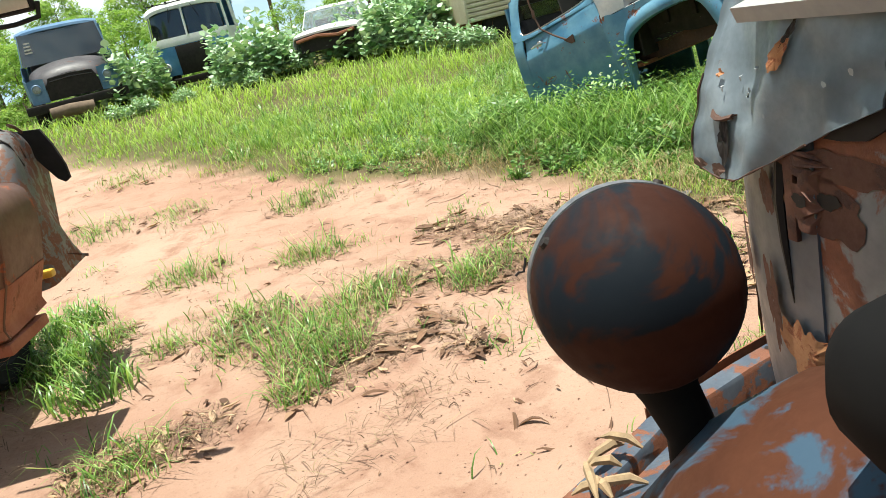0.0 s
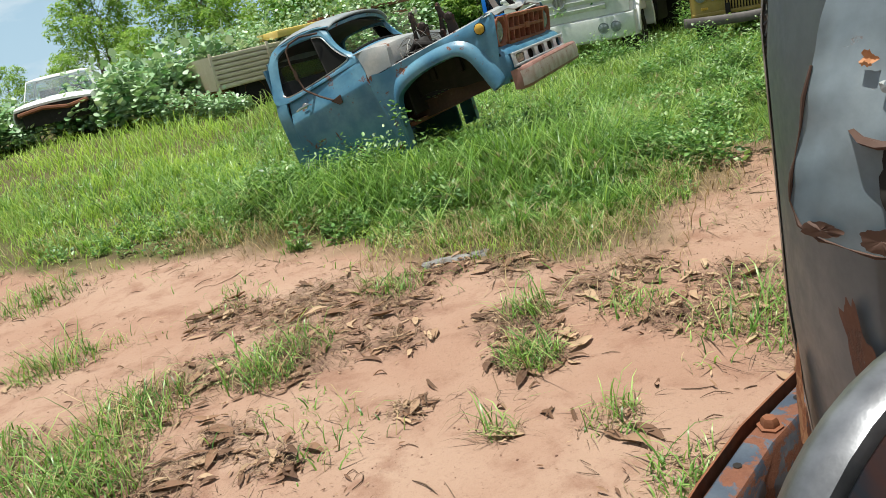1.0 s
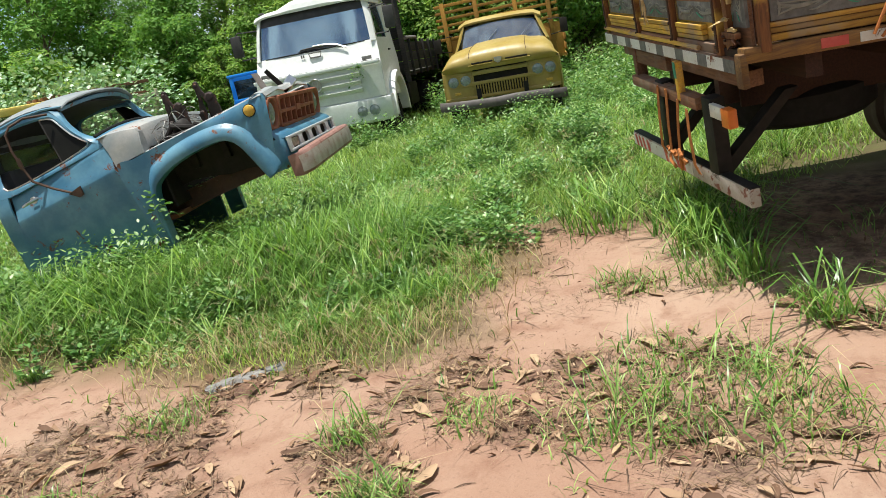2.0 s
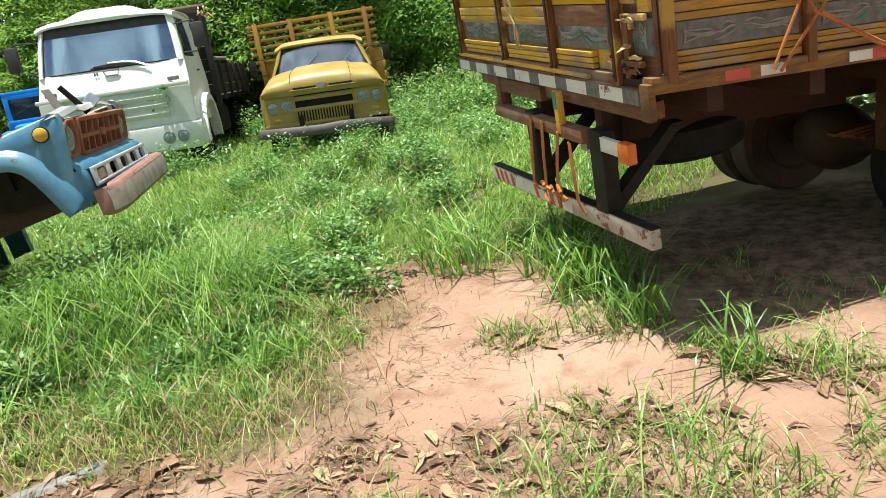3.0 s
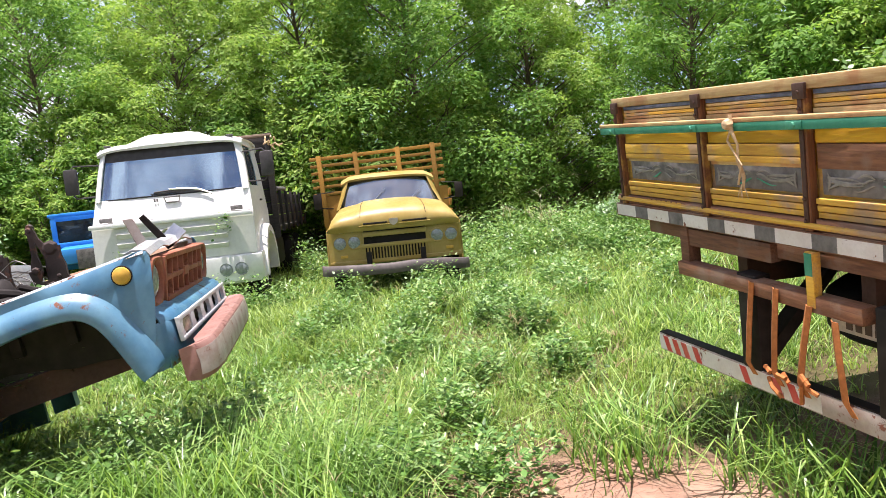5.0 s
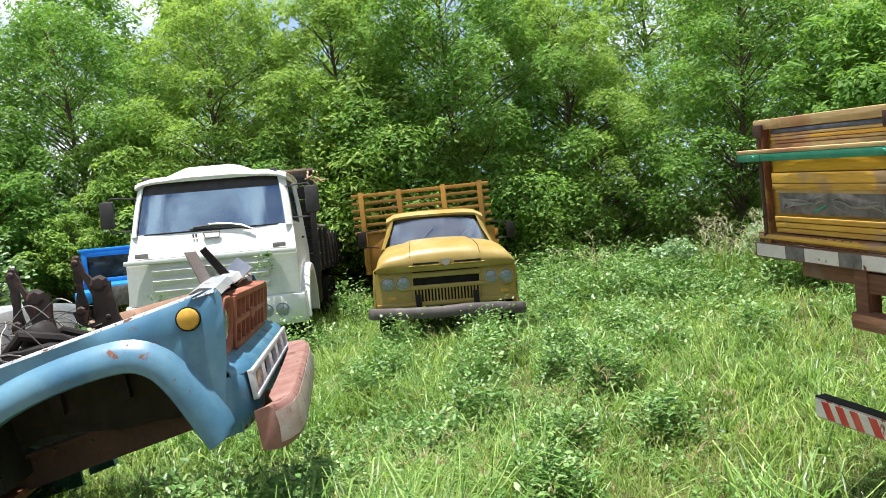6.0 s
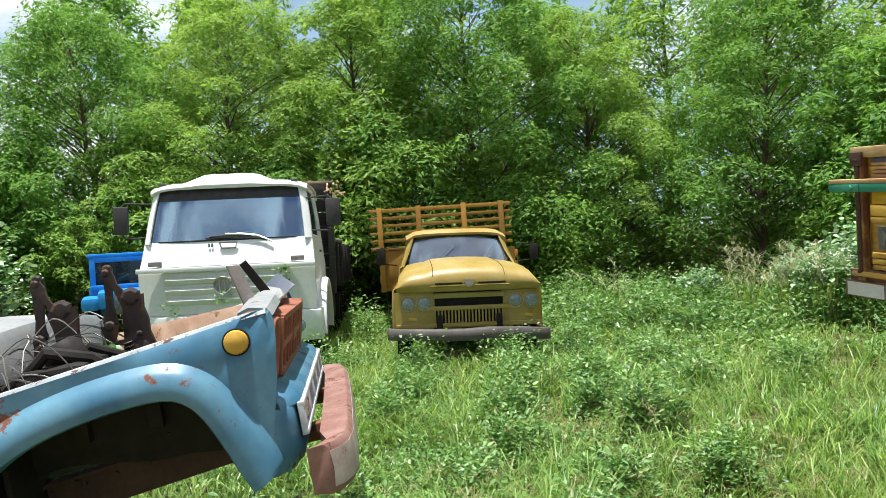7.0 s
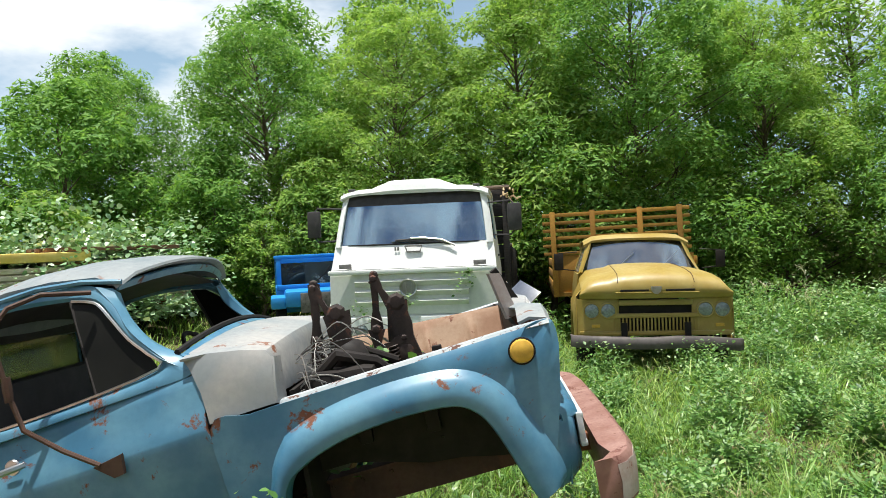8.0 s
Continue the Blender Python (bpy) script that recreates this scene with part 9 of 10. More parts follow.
    # far meadow, broader and sparser
    x, y = scatter(190000, -40, 34, 6, 60, lambda x, y: grass_share(x, y) * np.clip(np.hypot(x - 2, y - 5) / 9, 0, 1) / (1 + (np.hypot(x - 2, y - 5) / 22) ** 2))
    d = np.hypot(x - 2.0, y - 4.0)
    blades("meadow_grass", x, y, RNG.uniform(0.16, 0.50, len(x)) * np.clip(0.55 + 0.6 * vnoise(x, y, 2.2, 91), 0.35, 1.15), 0.004 + 0.00085 * d, 0.95, M_MEADOW, "sunlit green meadow grass behind the trucks")
    # dead straw-coloured grass along the edge of the yard
    x, y = scatter(60000, -7, 4, 2.5, 11, lambda x, y: np.exp(-((bare(x, y) + 0.55) / 0.55) ** 2) * np.clip(0.35 + 1.1 * vnoise(x, y, 0.7, 61), 0, 1))
    blades("dead_grass", x, y, RNG.uniform(0.06, 0.26, len(x)), RNG.uniform(0.003, 0.006, len(x)), 1.2, M_DRY, "straw coloured dead grass along the yard edge")
    # tufts in the bare yard
    xs, ys, hs = [], [], []
    for cx, cy, r, k in TUFTS:
        u, v = clump(cx, cy, r * 1.25, int(k * 1.15))
        xs.append(u), ys.append(v), hs.append((0.03 + RNG.gamma(1.3, 0.052, len(u))).clip(0, 0.26) * RNG.uniform(0.6, 1.25))
    x, y = scatter(26000, -4.5, 5.5, 0.8, 9, lambda x, y: np.clip(bare(x, y), 0, 1) * np.clip(vnoise(x, y, 0.5, 21) * 2.2 - 0.75, 0, 1) + 0.10 * np.clip(1 - bare(x, y) / 1.1, 0, 1))
    xs.append(x), ys.append(y), hs.append(RNG.uniform(0.02, 0.12, len(x)))
    x, y, h = np.concatenate(xs), np.concatenate(ys), np.concatenate(hs)
    pick = RNG.random(len(x)) < 0.76
    blades("grass_tuft", x[pick], y[pick], h[pick], RNG.uniform(0.004, 0.010, pick.sum()), 1.1, M_GRASS_DEEP, "scattered green tufts on bare sand")
    blades("dry_tuft", x[~pick], y[~pick], h[~pick] * 1.2, RNG.uniform(0.0025, 0.005, (~pick).sum()), 1.1, M_DRY, "straw coloured dry tufts on bare sand")


def leaf_pieces(c, a, b, s, w, fold=0.25):
    """Two-sided folded leaves: a ridge line and two flanks. c base, a along, b across."""
    n = len(c)
    nrm = np.cross(a, b)
    tip = c + a * s
    m1, m2 = c + a * s * 0.30, c + a * s * 0.68
    v = np.stack([c, m1 + b * w * 0.5 + nrm * w * fold, m2 + b * w * 0.42 + nrm * w * fold, tip, m2 - b * w * 0.42 + nrm * w * fold, m1 - b * w * 0.5 + nrm * w * fold, m1 * 0.5 + m2 * 0.5], 1)
    i = (np.arange(n) * 7)[:, None]
    f = np.concatenate([i + [0, 1, 6, 5], i + [1, 2, 3, 6], i + [6, 3, 4, 5]], 1)
    return v, f


def unit(v):
    return v / (np.linalg.norm(v, axis=1)[:, None] + 1e-9)


def weeds(name, px, py, hgt, leaves, size, material, label, rng, slim=0.42):
    """Broad-leaved weeds: leaves in whorls up a hidden stem."""
    n = len(px)
    k = np.repeat(np.arange(n), leaves)
    t = rng.random(len(k)) ** 0.7
    az = rng.random(len(k)) * 2 * math.pi
    sp = hgt[k] * 0.34 * (1 - 0.55 * t) * rng.random(len(k)) ** 0.5
    c = np.stack([px[k] + np.cos(az) * sp, py[k] + np.sin(az) * sp, height(px, py)[k] + hgt[k] * t * rng.uniform(0.75, 1.1, len(k))], -1)
    a = unit(np.stack([np.cos(az), np.sin(az), rng.uniform(-0.35, 0.9, len(k))], -1))
    b = unit(np.cross(np.array([0, 0, 1.0]) + rng.normal(size=(len(k), 3)) * 0.35, a))
    s = (size * rng.uniform(0.4, 1.35, len(k)) * (1.15 - 0.45 * t))[:, None]
    v, f = leaf_pieces(c, a, b, s, s * slim * rng.uniform(0.7, 1.3, (len(k), 1)), 0.12)
    st = np.stack([np.stack([px - 0.003, py, height(px, py)], -1), np.stack([px + 0.003, py, height(px, py)], -1), np.stack([px + rng.normal(size=n) * 0.04, py + rng.normal(size=n) * 0.04, height(px, py) + hgt], -1)], 1)
    off = v.shape[0] * 7
    verts = np.concatenate([v.reshape(-1, 3), st.reshape(-1, 3)])
    flat = np.concatenate([f.ravel(), (np.arange(n * 3) + off)])
    per = np.concatenate([np.full(v.shape[0] * 3, 4), np.full(n, 3)])
    me = raw_mesh(name, verts, flat, per, material)
    return tagged(new(name, me), label, "weeds", kind="stuff")


def build_weeds():
    rng = np.random.default_rng(17)
    patch = lambda x, y: np.clip(vnoise(x, y, 1.0, 31) * 1.5 + 0.18, 0, 1) * np.clip(0.0 - bare(x, y) / 0.6, 0, 1) / (1 + ((np.hypot(x - 3.8, y - 6.2)) / 4.0) ** 2)
    x, y = scatter(15000, -1.5, 14, 3.8, 13, patch)
    weeds("weeds", x, y, rng.uniform(0.10, 0.40, len(x)) * np.clip(0.3 - bare(x, y) / 2.0, 0.3, 1), 20, 0.054, M_WEED, "broad-leaved green weeds among the grass", rng)
    xs, ys, hs = [], [], []
    # cx, cy, radius, stems, height: against the trucks, in the meadow, round the wreck, before it
    for cx, cy, r, k, h in ((8.9, 9.9, 0.35, 34, 0.6), (9.7, 8.9, 0.4, 40, 0.6), (7.9, 11.2, 0.5, 40, 0.6), (7.4, 11.9, 0.6, 40, 0.5), (8.6, 10.8, 0.5, 36, 0.6), (10.4, 10.2, 0.4, 36, 0.6), (11.0, 8.8, 0.5, 40, 0.6),
                            (7.05, 7.5, 0.30, 46, 0.62), (7.5, 6.3, 0.28, 44, 0.62), (8.1, 7.1, 0.22, 26, 0.5), (6.3, 7.0, 0.25, 26, 0.45), (8.6, 8.2, 0.3, 30, 0.55), (9.3, 6.4, 0.35, 34, 0.6), (10.3, 5.6, 0.3, 30, 0.6), (9.2, 7.6, 0.3, 30, 0.5), (6.6, 8.6, 0.3, 30, 0.5), (7.6, 9.0, 0.35, 34, 0.5), (10.6, 7.3, 0.4, 34, 0.6),
                            (5.4, 6.9, 0.3, 24, 0.42), (5.0, 5.7, 0.3, 30, 0.42), (5.9, 6.0, 0.25, 22, 0.4), (6.3, 5.3, 0.25, 24, 0.45),
                            (2.0, 7.0, 0.30, 60, 0.66), (1.65, 7.25, 0.22, 40, 0.62), (1.1, 7.75, 0.22, 40, 0.6), (0.85, 8.0, 0.2, 30, 0.55), (1.3, 7.55, 0.25, 36, 0.6), (2.75, 6.3, 0.25, 40, 0.62), (2.4, 6.65, 0.22, 36, 0.6), (3.1, 6.1, 0.25, 30, 0.55), (3.2, 6.9, 0.4, 46, 0.6), (2.6, 7.4, 0.4, 46, 0.6), (3.6, 6.6, 0.3, 34, 0.5), (4.3, 7.0, 0.4, 40, 0.45),
                            (2.6, 5.0, 0.4, 22, 0.26), (3.3, 5.4, 0.5, 30, 0.32), (1.2, 6.5, 0.5, 18, 0.26), (3.9, 5.5, 0.4, 34, 0.42), (4.2, 4.8, 0.35, 26, 0.36), (2.1, 5.9, 0.4, 26, 0.36)):
        u, v = clump(cx, cy, r, k)
        xs.append(u), ys.append(v), hs.append(h * rng.uniform(0.5, 1.15, k))
    weeds("weed_clump", np.concatenate(xs), np.concatenate(ys), np.concatenate(hs), 44, 0.070, M_WEED, "thick green weed clumps against the trucks", rng)
    # waist-high weeds rising to the wood's foot behind the meadow
    x, y = scatter(2600, 10.8, 17.0, 2.5, 13.0, lambda x, y: np.clip((np.hypot(x - 0.7, y - 4.4) - 10.2) / 2.5, 0, 1) * np.clip(0.45 + 1.1 * vnoise(x, y, 1.2, 95), 0.05, 1))
    up = np.clip((np.hypot(x - 0.7, y - 4.4) - 10.0) / 4.0, 0.25, 1.0)
    weeds("weed_bank", x, y, up * RNG.uniform(0.5, 1.1, len(x)), 40, 0.105, M_WEED, "waist-high green weeds before the wood", rng, 0.36)
    # climbing shoots in the wreck's nose and on the white lorry
    xs, ys, zs = [], [], []
    pts = [(BLUE_POSE @ Vector(q), 0.10, 26) for q in ((-1.05, -0.25, 1.12), (-1.0, -0.12, 1.05), (-1.5, -1.02, 0.75), (-1.45, -1.05, 0.62), (-1.2, -0.5, 0.75), (-0.9, -0.5, 0.85))]
    pts += [(WHITE_POSE @ Vector(q), 0.12, 24) for q in ((0.09, 0.78, 1.42), (0.1, -0.05, 1.10), (0.1, -0.75, 1.0), (0.1, 0.72, 1.3))]
    c, s_ = [], []
    for q, r, k in pts:
        c.append(np.array(q)[None] + rng.normal(size=(k, 3)) * r * 0.6)
    c = np.concatenate(c)
    az = rng.random(len(c)) * 2 * math.pi
    a = unit(np.stack([np.cos(az), np.sin(az), rng.uniform(-0.6, 0.4, len(c))], -1))
    b = unit(np.cross(np.array([0, 0, 1.0]) + rng.normal(size=a.shape) * 0.4, a))
    s = (0.055 * rng.uniform(0.6, 1.4, len(c)))[:, None]
    v, f = leaf_pieces(c, a, b, s, s * 0.65, 0.12)
    tagged(new("climbing_vine", raw_mesh("climbing_vine", v, f, 4, M_WEED)), "small green climbing shoots on the old trucks", "vine", kind="stuff")


def build_litter():
    rng = np.random.default_rng(29)
    dens = lambda x, y: np.clip(bare(x, y) + 0.2, 0, 1) * np.clip(0.03 + 1.6 * np.clip(vnoise(x, y, 0.7, 41) + 0.5 * vnoise(x, y, 0.22, 42) - 0.32, 0, 1) ** 1.3 + 0.9 * np.clip(1 - np.abs(bare(x, y) - 0.15) / 0.6, 0, 1), 0, 1)
    x, y = scatter(22000, -4.5, 6, 0.7, 9.5, dens)
    xs, ys = [x], [y]
    for cx, cy, r, k in TUFTS:
        u, v = clump(cx + rng.normal() * 0.05, cy + rng.normal() * 0.05, r * 1.5, int(k * 0.3))
        xs.append(u), ys.append(v)
    for cx, cy, r in MATS:
        u, v = clump(cx, cy, r * 1.25, int(r * r * 2600))
        xs.append(u), ys.append(v)
    x, y = np.concatenate(xs), np.concatenate(ys)
    n = len(x)
    c = np.stack([x, y, height(x, y) + rng.uniform(0.002, 0.016, n)], -1)
    az = rng.random(n) * 2 * math.pi
    a = unit(np.stack([np.cos(az), np.sin(az), rng.uniform(-0.1, 0.35, n)], -1))
    b = unit(np.cross(np.array([0, 0, 1.0]) + rng.normal(size=(n, 3)) * 0.35, a))
    s = (rng.gamma(1.3, 0.013, n) + 0.006)[:, None]
    v, f = leaf_pieces(c, a, b, s, s * rng.uniform(0.08, 0.28, (n, 1)), 0.45)
    tagged(new("leaf_litter", raw_mesh("leaf_litter", v, f, 4, M_LITTER)), "dry curled brown leaves on the sand", "leaf litter", kind="stuff")
    xs, ys = [], []
    for cx, cy, r in MATS:
        u, v = clump(cx, cy, r * 1.4, int(14 + r * 170))
        xs.append(u), ys.append(v)
    for cx, cy, r, k in TUFTS:
        u, v = clump(cx, cy - 0.06, r * 1.45, int(k * 0.10))
        xs.append(u), ys.append(v)
    x, y = np.concatenate(xs), np.concatenate(ys)
    n = len(x)
    az = rng.random(n) * 2 * math.pi
    length = rng.gamma(2.2, 0.034, n).clip(0.03, 0.19)
    wid = length * rng.uniform(0.08, 0.20, n)
    bend, roll = rng.normal(size=n) * 0.5, rng.uniform(0.2, 1.0, n)
    rows = []
    for q in np.linspace(0, 1, 5):
        ang = az + bend * q
        cx_, cy_ = x + np.cos(ang) * length * (q - 0.5), y + np.sin(ang) * length * (q - 0.5)
        z = height(x, y) + 0.006 + 0.016 * np.abs(np.sin(q * 3 + roll * 5)) * roll
        half = wid * math.sin(math.pi * (0.06 + 0.88 * q))
        for sd, up in ((-1, roll), (0, 0.0), (1, roll * 0.7)):
            rows.append(np.stack([cx_ - np.sin(ang) * half * sd, cy_ + np.cos(ang) * half * sd, z + half * up * abs(sd)], -1))
    v = np.stack(rows, 1)
    quads = np.array([(3 * i + j, 3 * i + j + 1, 3 * i + j + 4, 3 * i + j + 3) for i in range(4) for j in range(2)])
    me = raw_mesh("curled_leaves", v, ((np.arange(n) * 15)[:, None, None] + quads[None]).ravel(), 4, M_LITTER, True)
    tagged(new("curled_leaves", me), "long curled brown leaves lying in drifts", "leaf litter", kind="stuff")
    # dead grass trodden flat along the edge of the bare sand and round the tufts
    x, y = scatter(90000, -4.2, 6, 0.9, 9.5, lambda x, y: 0.55 * np.clip(1 - np.abs(bare(x, y) - 0.1) / 0.55, 0, 1) * np.clip(vnoise(x, y, 0.45, 51) + 0.35, 0, 1) + np.clip(bare(x, y), 0, 1) * np.clip(vnoise(x, y, 0.6, 52) * 1.6 - 0.75, 0, 1) * 0.5)
    xs, ys = [x], [y]
    for cx, cy, r, k in TUFTS:
        u, v = clump(cx, cy, r * 1.6, int(k * 0.5))
        xs.append(u), ys.append(v)
    for cx, cy, r in MATS:
        u, v = clump(cx, cy, r * 1.2, int(r * r * 3200))
        xs.append(u), ys.append(v)
    x, y = np.concatenate(xs), np.concatenate(ys)
    blades("straw", x, y, rng.uniform(0.015, 0.05, len(x)), rng.uniform(0.002, 0.0055, len(x)), 3.4, M_STRAW, "dead brown straw trodden flat on the sand", 0.4, 0.004)
    bm = bmesh.new()
    x, y = scatter(2600, -4, 5.5, 0.8, 8.5, dens)
    for px, py in zip(x[:1200], y[:1200]):
        L_, a = rng.gamma(2.0, 0.045) + 0.03, rng.random() * 2 * math.pi
        bend = rng.normal() * 0.9
        pts = []
        for u in (-0.5, 0.0, 0.5):
            qx, qy = px + math.cos(a + bend * u) * L_ * u, py + math.sin(a + bend * u) * L_ * u
            pts.append((qx, qy, float(height(qx, qy)) + 0.004 + (0.012 * rng.random() if u == 0 else 0)))
        r_ = float(rng.uniform(0.0012, 0.0038))
        tube(bm, smooth_line(pts, 2), [r_ * q for q in (0.5, 0.9, 1.0, 0.8, 0.4)], 4)
    ob = mesh_object("twigs", bm, M_TWIG)
    tagged(ob, "thin dry twigs scattered on the sand", "twigs", kind="stuff")
    # larger curled dry leaves
    for k in range(60):
        px, py = rng.uniform(-2.2, 3.6), rng.uniform(1.3, 5.0)
        if bare(px, py) < 0.15:
            continue
        bm = bmesh.new()
        L_, w = rng.uniform(0.06, 0.19), rng.uniform(0.006, 0.013)
        rows = []
        for u in np.linspace(0, 1, 6):
            ww = w * math.sin(math.pi * (0.08 + 0.86 * u))
            z = 0.008 + 0.016 * math.sin(u * 5 + k)
            sw = 0.25 * L_ * math.sin(k) * (u - 0.5) ** 2 * 4
            rows.append([(L_ * (u - 0.5), sw - ww, z + ww * 1.1), (L_ * (u - 0.5), sw, z), (L_ * (u - 0.5), sw + ww, z + ww * 0.5)])
        skin(bm, rows)
        thicken(bm, 0.0015)
        ob = mesh_object("dry_leaf", bm, M_LITTER)
        ob.matrix_basis = pose(px, py, float(height(px, py)) - 0.004, 0, 0, rng.uniform(0, 360))
        tagged(ob, "large curled brown dry leaf on sand", "leaf", "large dry leaves")
    # clods and small stones
    x, y = scatter(15000, -4.2, 5.5, 0.8, 8.5, lambda x, y: np.clip(bare(x, y), 0, 1) * np.clip(0.15 + vnoise(x, y, 0.9, 44), 0, 1))
    n = len(x)
    r = np.minimum(rng.gamma(1.6, 0.0018, n) + 0.0012, 0.007)
    oct_ = np.array([(1, 0, 0), (0, 1, 0), (-1, 0, 0), (0, -1, 0), (0, 0, 0.7), (0, 0, -0.5)], float)
    v = oct_[None] * r[:, None, None] * rng.uniform(0.7, 1.3, (n, 6, 1)) + np.stack([x, y, height(x, y) + r * 0.25], -1)[:, None]
    f = np.array([(0, 1, 4), (1, 2, 4), (2, 3, 4), (3, 0, 4), (1, 0, 5), (2, 1, 5), (3, 2, 5), (0, 3, 5)])
    me = raw_mesh("clods", v, ((np.arange(n) * 6)[:, None, None] + f[None]).ravel(), 3, M_CLOD)
    tagged(new("clods", me), "small reddish clods and grit on the sand", "clods", kind="stuff")


def build_bark():
    """Bleached arched slab of dead wood with a knot hole, at the edge of the grass."""
    cx, cy = 1.58, 4.65
    t = thing("dead_wood", pose(cx, cy, float(height(cx, cy)), 4, 0, -21), "bleached grey slab of dead wood on sand", "wood")
    bm = bmesh.new()
    rows = []
    for i, u in enumerate(np.linspace(0, 1, 15)):
        w = 0.062 * (0.55 + 0.45 * math.sin(math.pi * (0.15 + 0.75 * u))) * (1 + 0.10 * math.sin(i * 2.3))
        row = []
        for k in np.linspace(-1, 1, 9):
            row.append((0.24 * (2 * u - 1) + 0.012 * math.sin(k * 5 + u * 3), k * w + 0.012 * math.sin(u * 6), -0.006 + 0.030 * (1 - k * k) + 0.004 * math.sin(i * 1.7 + k * 6)))
        rows.append(row)
    skin(bm, rows)
    thicken(bm, 0.010)
    slab = part("slab", bm, M_DEADWOOD, t)
    bm = bmesh.new()
    lathe(bm, [(0.0, 0.004), (0.010, 0.003), (0.014, 0.0)], 10, Matrix.Translation((0.10, -0.012, 0.026)) @ Matrix.Rotation(radians(-90), 4, "Y"))
    part("knot_hole", bm, M_DARK, slab, "dark knot hole")


M_DEADWOOD = wood("bleached_dead_wood", (0.27, 0.26, 0.25), (0.11, 0.10, 0.095), 0.9, (1.2, 14.0, 14.0))
M_STRAW = leafy("dead_straw", (0.075, 0.045, 0.028), (0.19, 0.12, 0.07), (0.38, 0.28, 0.17), 0.85, 0.08)
M_CLOD = plain("reddish_clod", (0.19, 0.10, 0.07), 0.95, 0.0, 0.4, 30.0, 0.3)
build_grass()
build_weeds()
build_litter()
build_bark()

# ---- trees ----
def leaf_cloud(centres, radii, n, size, rng):
    """Leaf sprays on the outside of clumps, most on their upper half, lying rather flat."""
    k = rng.choice(len(centres), n, p=radii ** 2 / (radii ** 2).sum())
    u = rng.normal(size=(n, 3))
    u[:, 2] = np.abs(u[:, 2]) * np.where(rng.random(n) < 0.72, 1, -0.8)
    u /= np.linalg.norm(u, axis=1)[:, None]
    rad = radii[k][:, None] * (0.62 + 0.42 * rng.random((n, 1)))
    c = centres[k] + u * rad * np.array([1, 1, 0.62])
    face = rng.normal(size=(n, 3)) * 0.45 + np.array([0, 0, 0.85]) + u * 0.75
    face /= np.linalg.norm(face, axis=1)[:, None]
    a = np.cross(face, rng.normal(size=(n, 3)))
    a /= np.linalg.norm(a, axis=1)[:, None]
    b = np.cross(face, a)
    b /= np.linalg.norm(b, axis=1)[:, None] + 1e-9
    s = size * rng.uniform(0.55, 1.45, (n, 1))
    w = s * rng.uniform(0.30, 0.52, (n, 1))
    return np.stack([c - a * s * 0.45 + b * w * 0.55, c - a * s * 0.25 - b * w * 0.55, c + a * s * 0.55], 1)


def tree_meshes(seed, h, reach, leaves, size, leaf_material, clumps=90, low=0.05):
    """Trunk with limbs out to flat leaf clumps that stand in a rough cone, widest low down."""
    rng = np.random.default_rng(seed)
    t = (np.arange(clumps) + rng.random(clumps)) / clumps
    a = np.arange(clumps) * 2.4 + rng.normal(size=clumps) * 0.4
    z = h * (low + (0.95 - low) * t ** 0.8)
    r = reach * ((1 - t) ** 0.42 * rng.uniform(0.55, 1.12, clumps) + 0.03)
    lean = rng.normal(size=2) * 0.05
    c = np.stack([np.cos(a) * r + lean[0] * z, np.sin(a) * r + lean[1] * z, z], -1)
    rad = reach * rng.uniform(0.24, 0.46, clumps) * (1 - 0.40 * t) * (90.0 / max(clumps, 90)) ** 0.42
    bm = bmesh.new()
    spine = [Vector((lean[0] * q * h + rng.normal() * 0.07, lean[1] * q * h + rng.normal() * 0.07, q * h - 0.2)) for q in np.linspace(0, 0.86, 9)]
    r0 = 0.012 * h + 0.03
    tube(bm, spine, [r0 * (1 - 0.85 * q) for q in np.linspace(0, 1, 9)], 8, False)
    for i in range(0, clumps, 2):
        e = Vector(c[i])
        q = min(max((e.z - 0.28 * r[i]) / h - 0.05, 0.06), 0.92)
        f_ = min(q, 0.85) / 0.86 * 8
        k = min(int(f_), 7)
        p = spine[k].lerp(spine[k + 1], f_ - k)
        m = p.lerp(e, 0.5) + Vector((rng.normal() * 0.1, rng.normal() * 0.1, 0.12))
        tube(bm, [p, m, e], [r0 * 0.24 * (1 - q * 0.6), r0 * 0.15 * (1 - q * 0.6), 0.006], 5, False)
    tm = bpy.data.meshes.new("trunk")
    bm.to_mesh(tm)
    bm.free()
    tm.materials.append(M_BARK)
    v = leaf_cloud(c, rad, leaves, size, rng)
    return tm, raw_mesh("crown", v, np.arange(len(v) * 3), 3, leaf_material)


def place_tree(kind, x, y, turn, scale, label, group, name="tree", category="tree"):
    ob = thing(name, pose(x, y, float(height(x, y)), 0, 0, turn), label, category, group)
    ob.scale = (scale,) * 3
    for nm, me in zip(("trunk", "crown"), kind):
        p = new(nm, me)
        p.parent = ob
    return ob


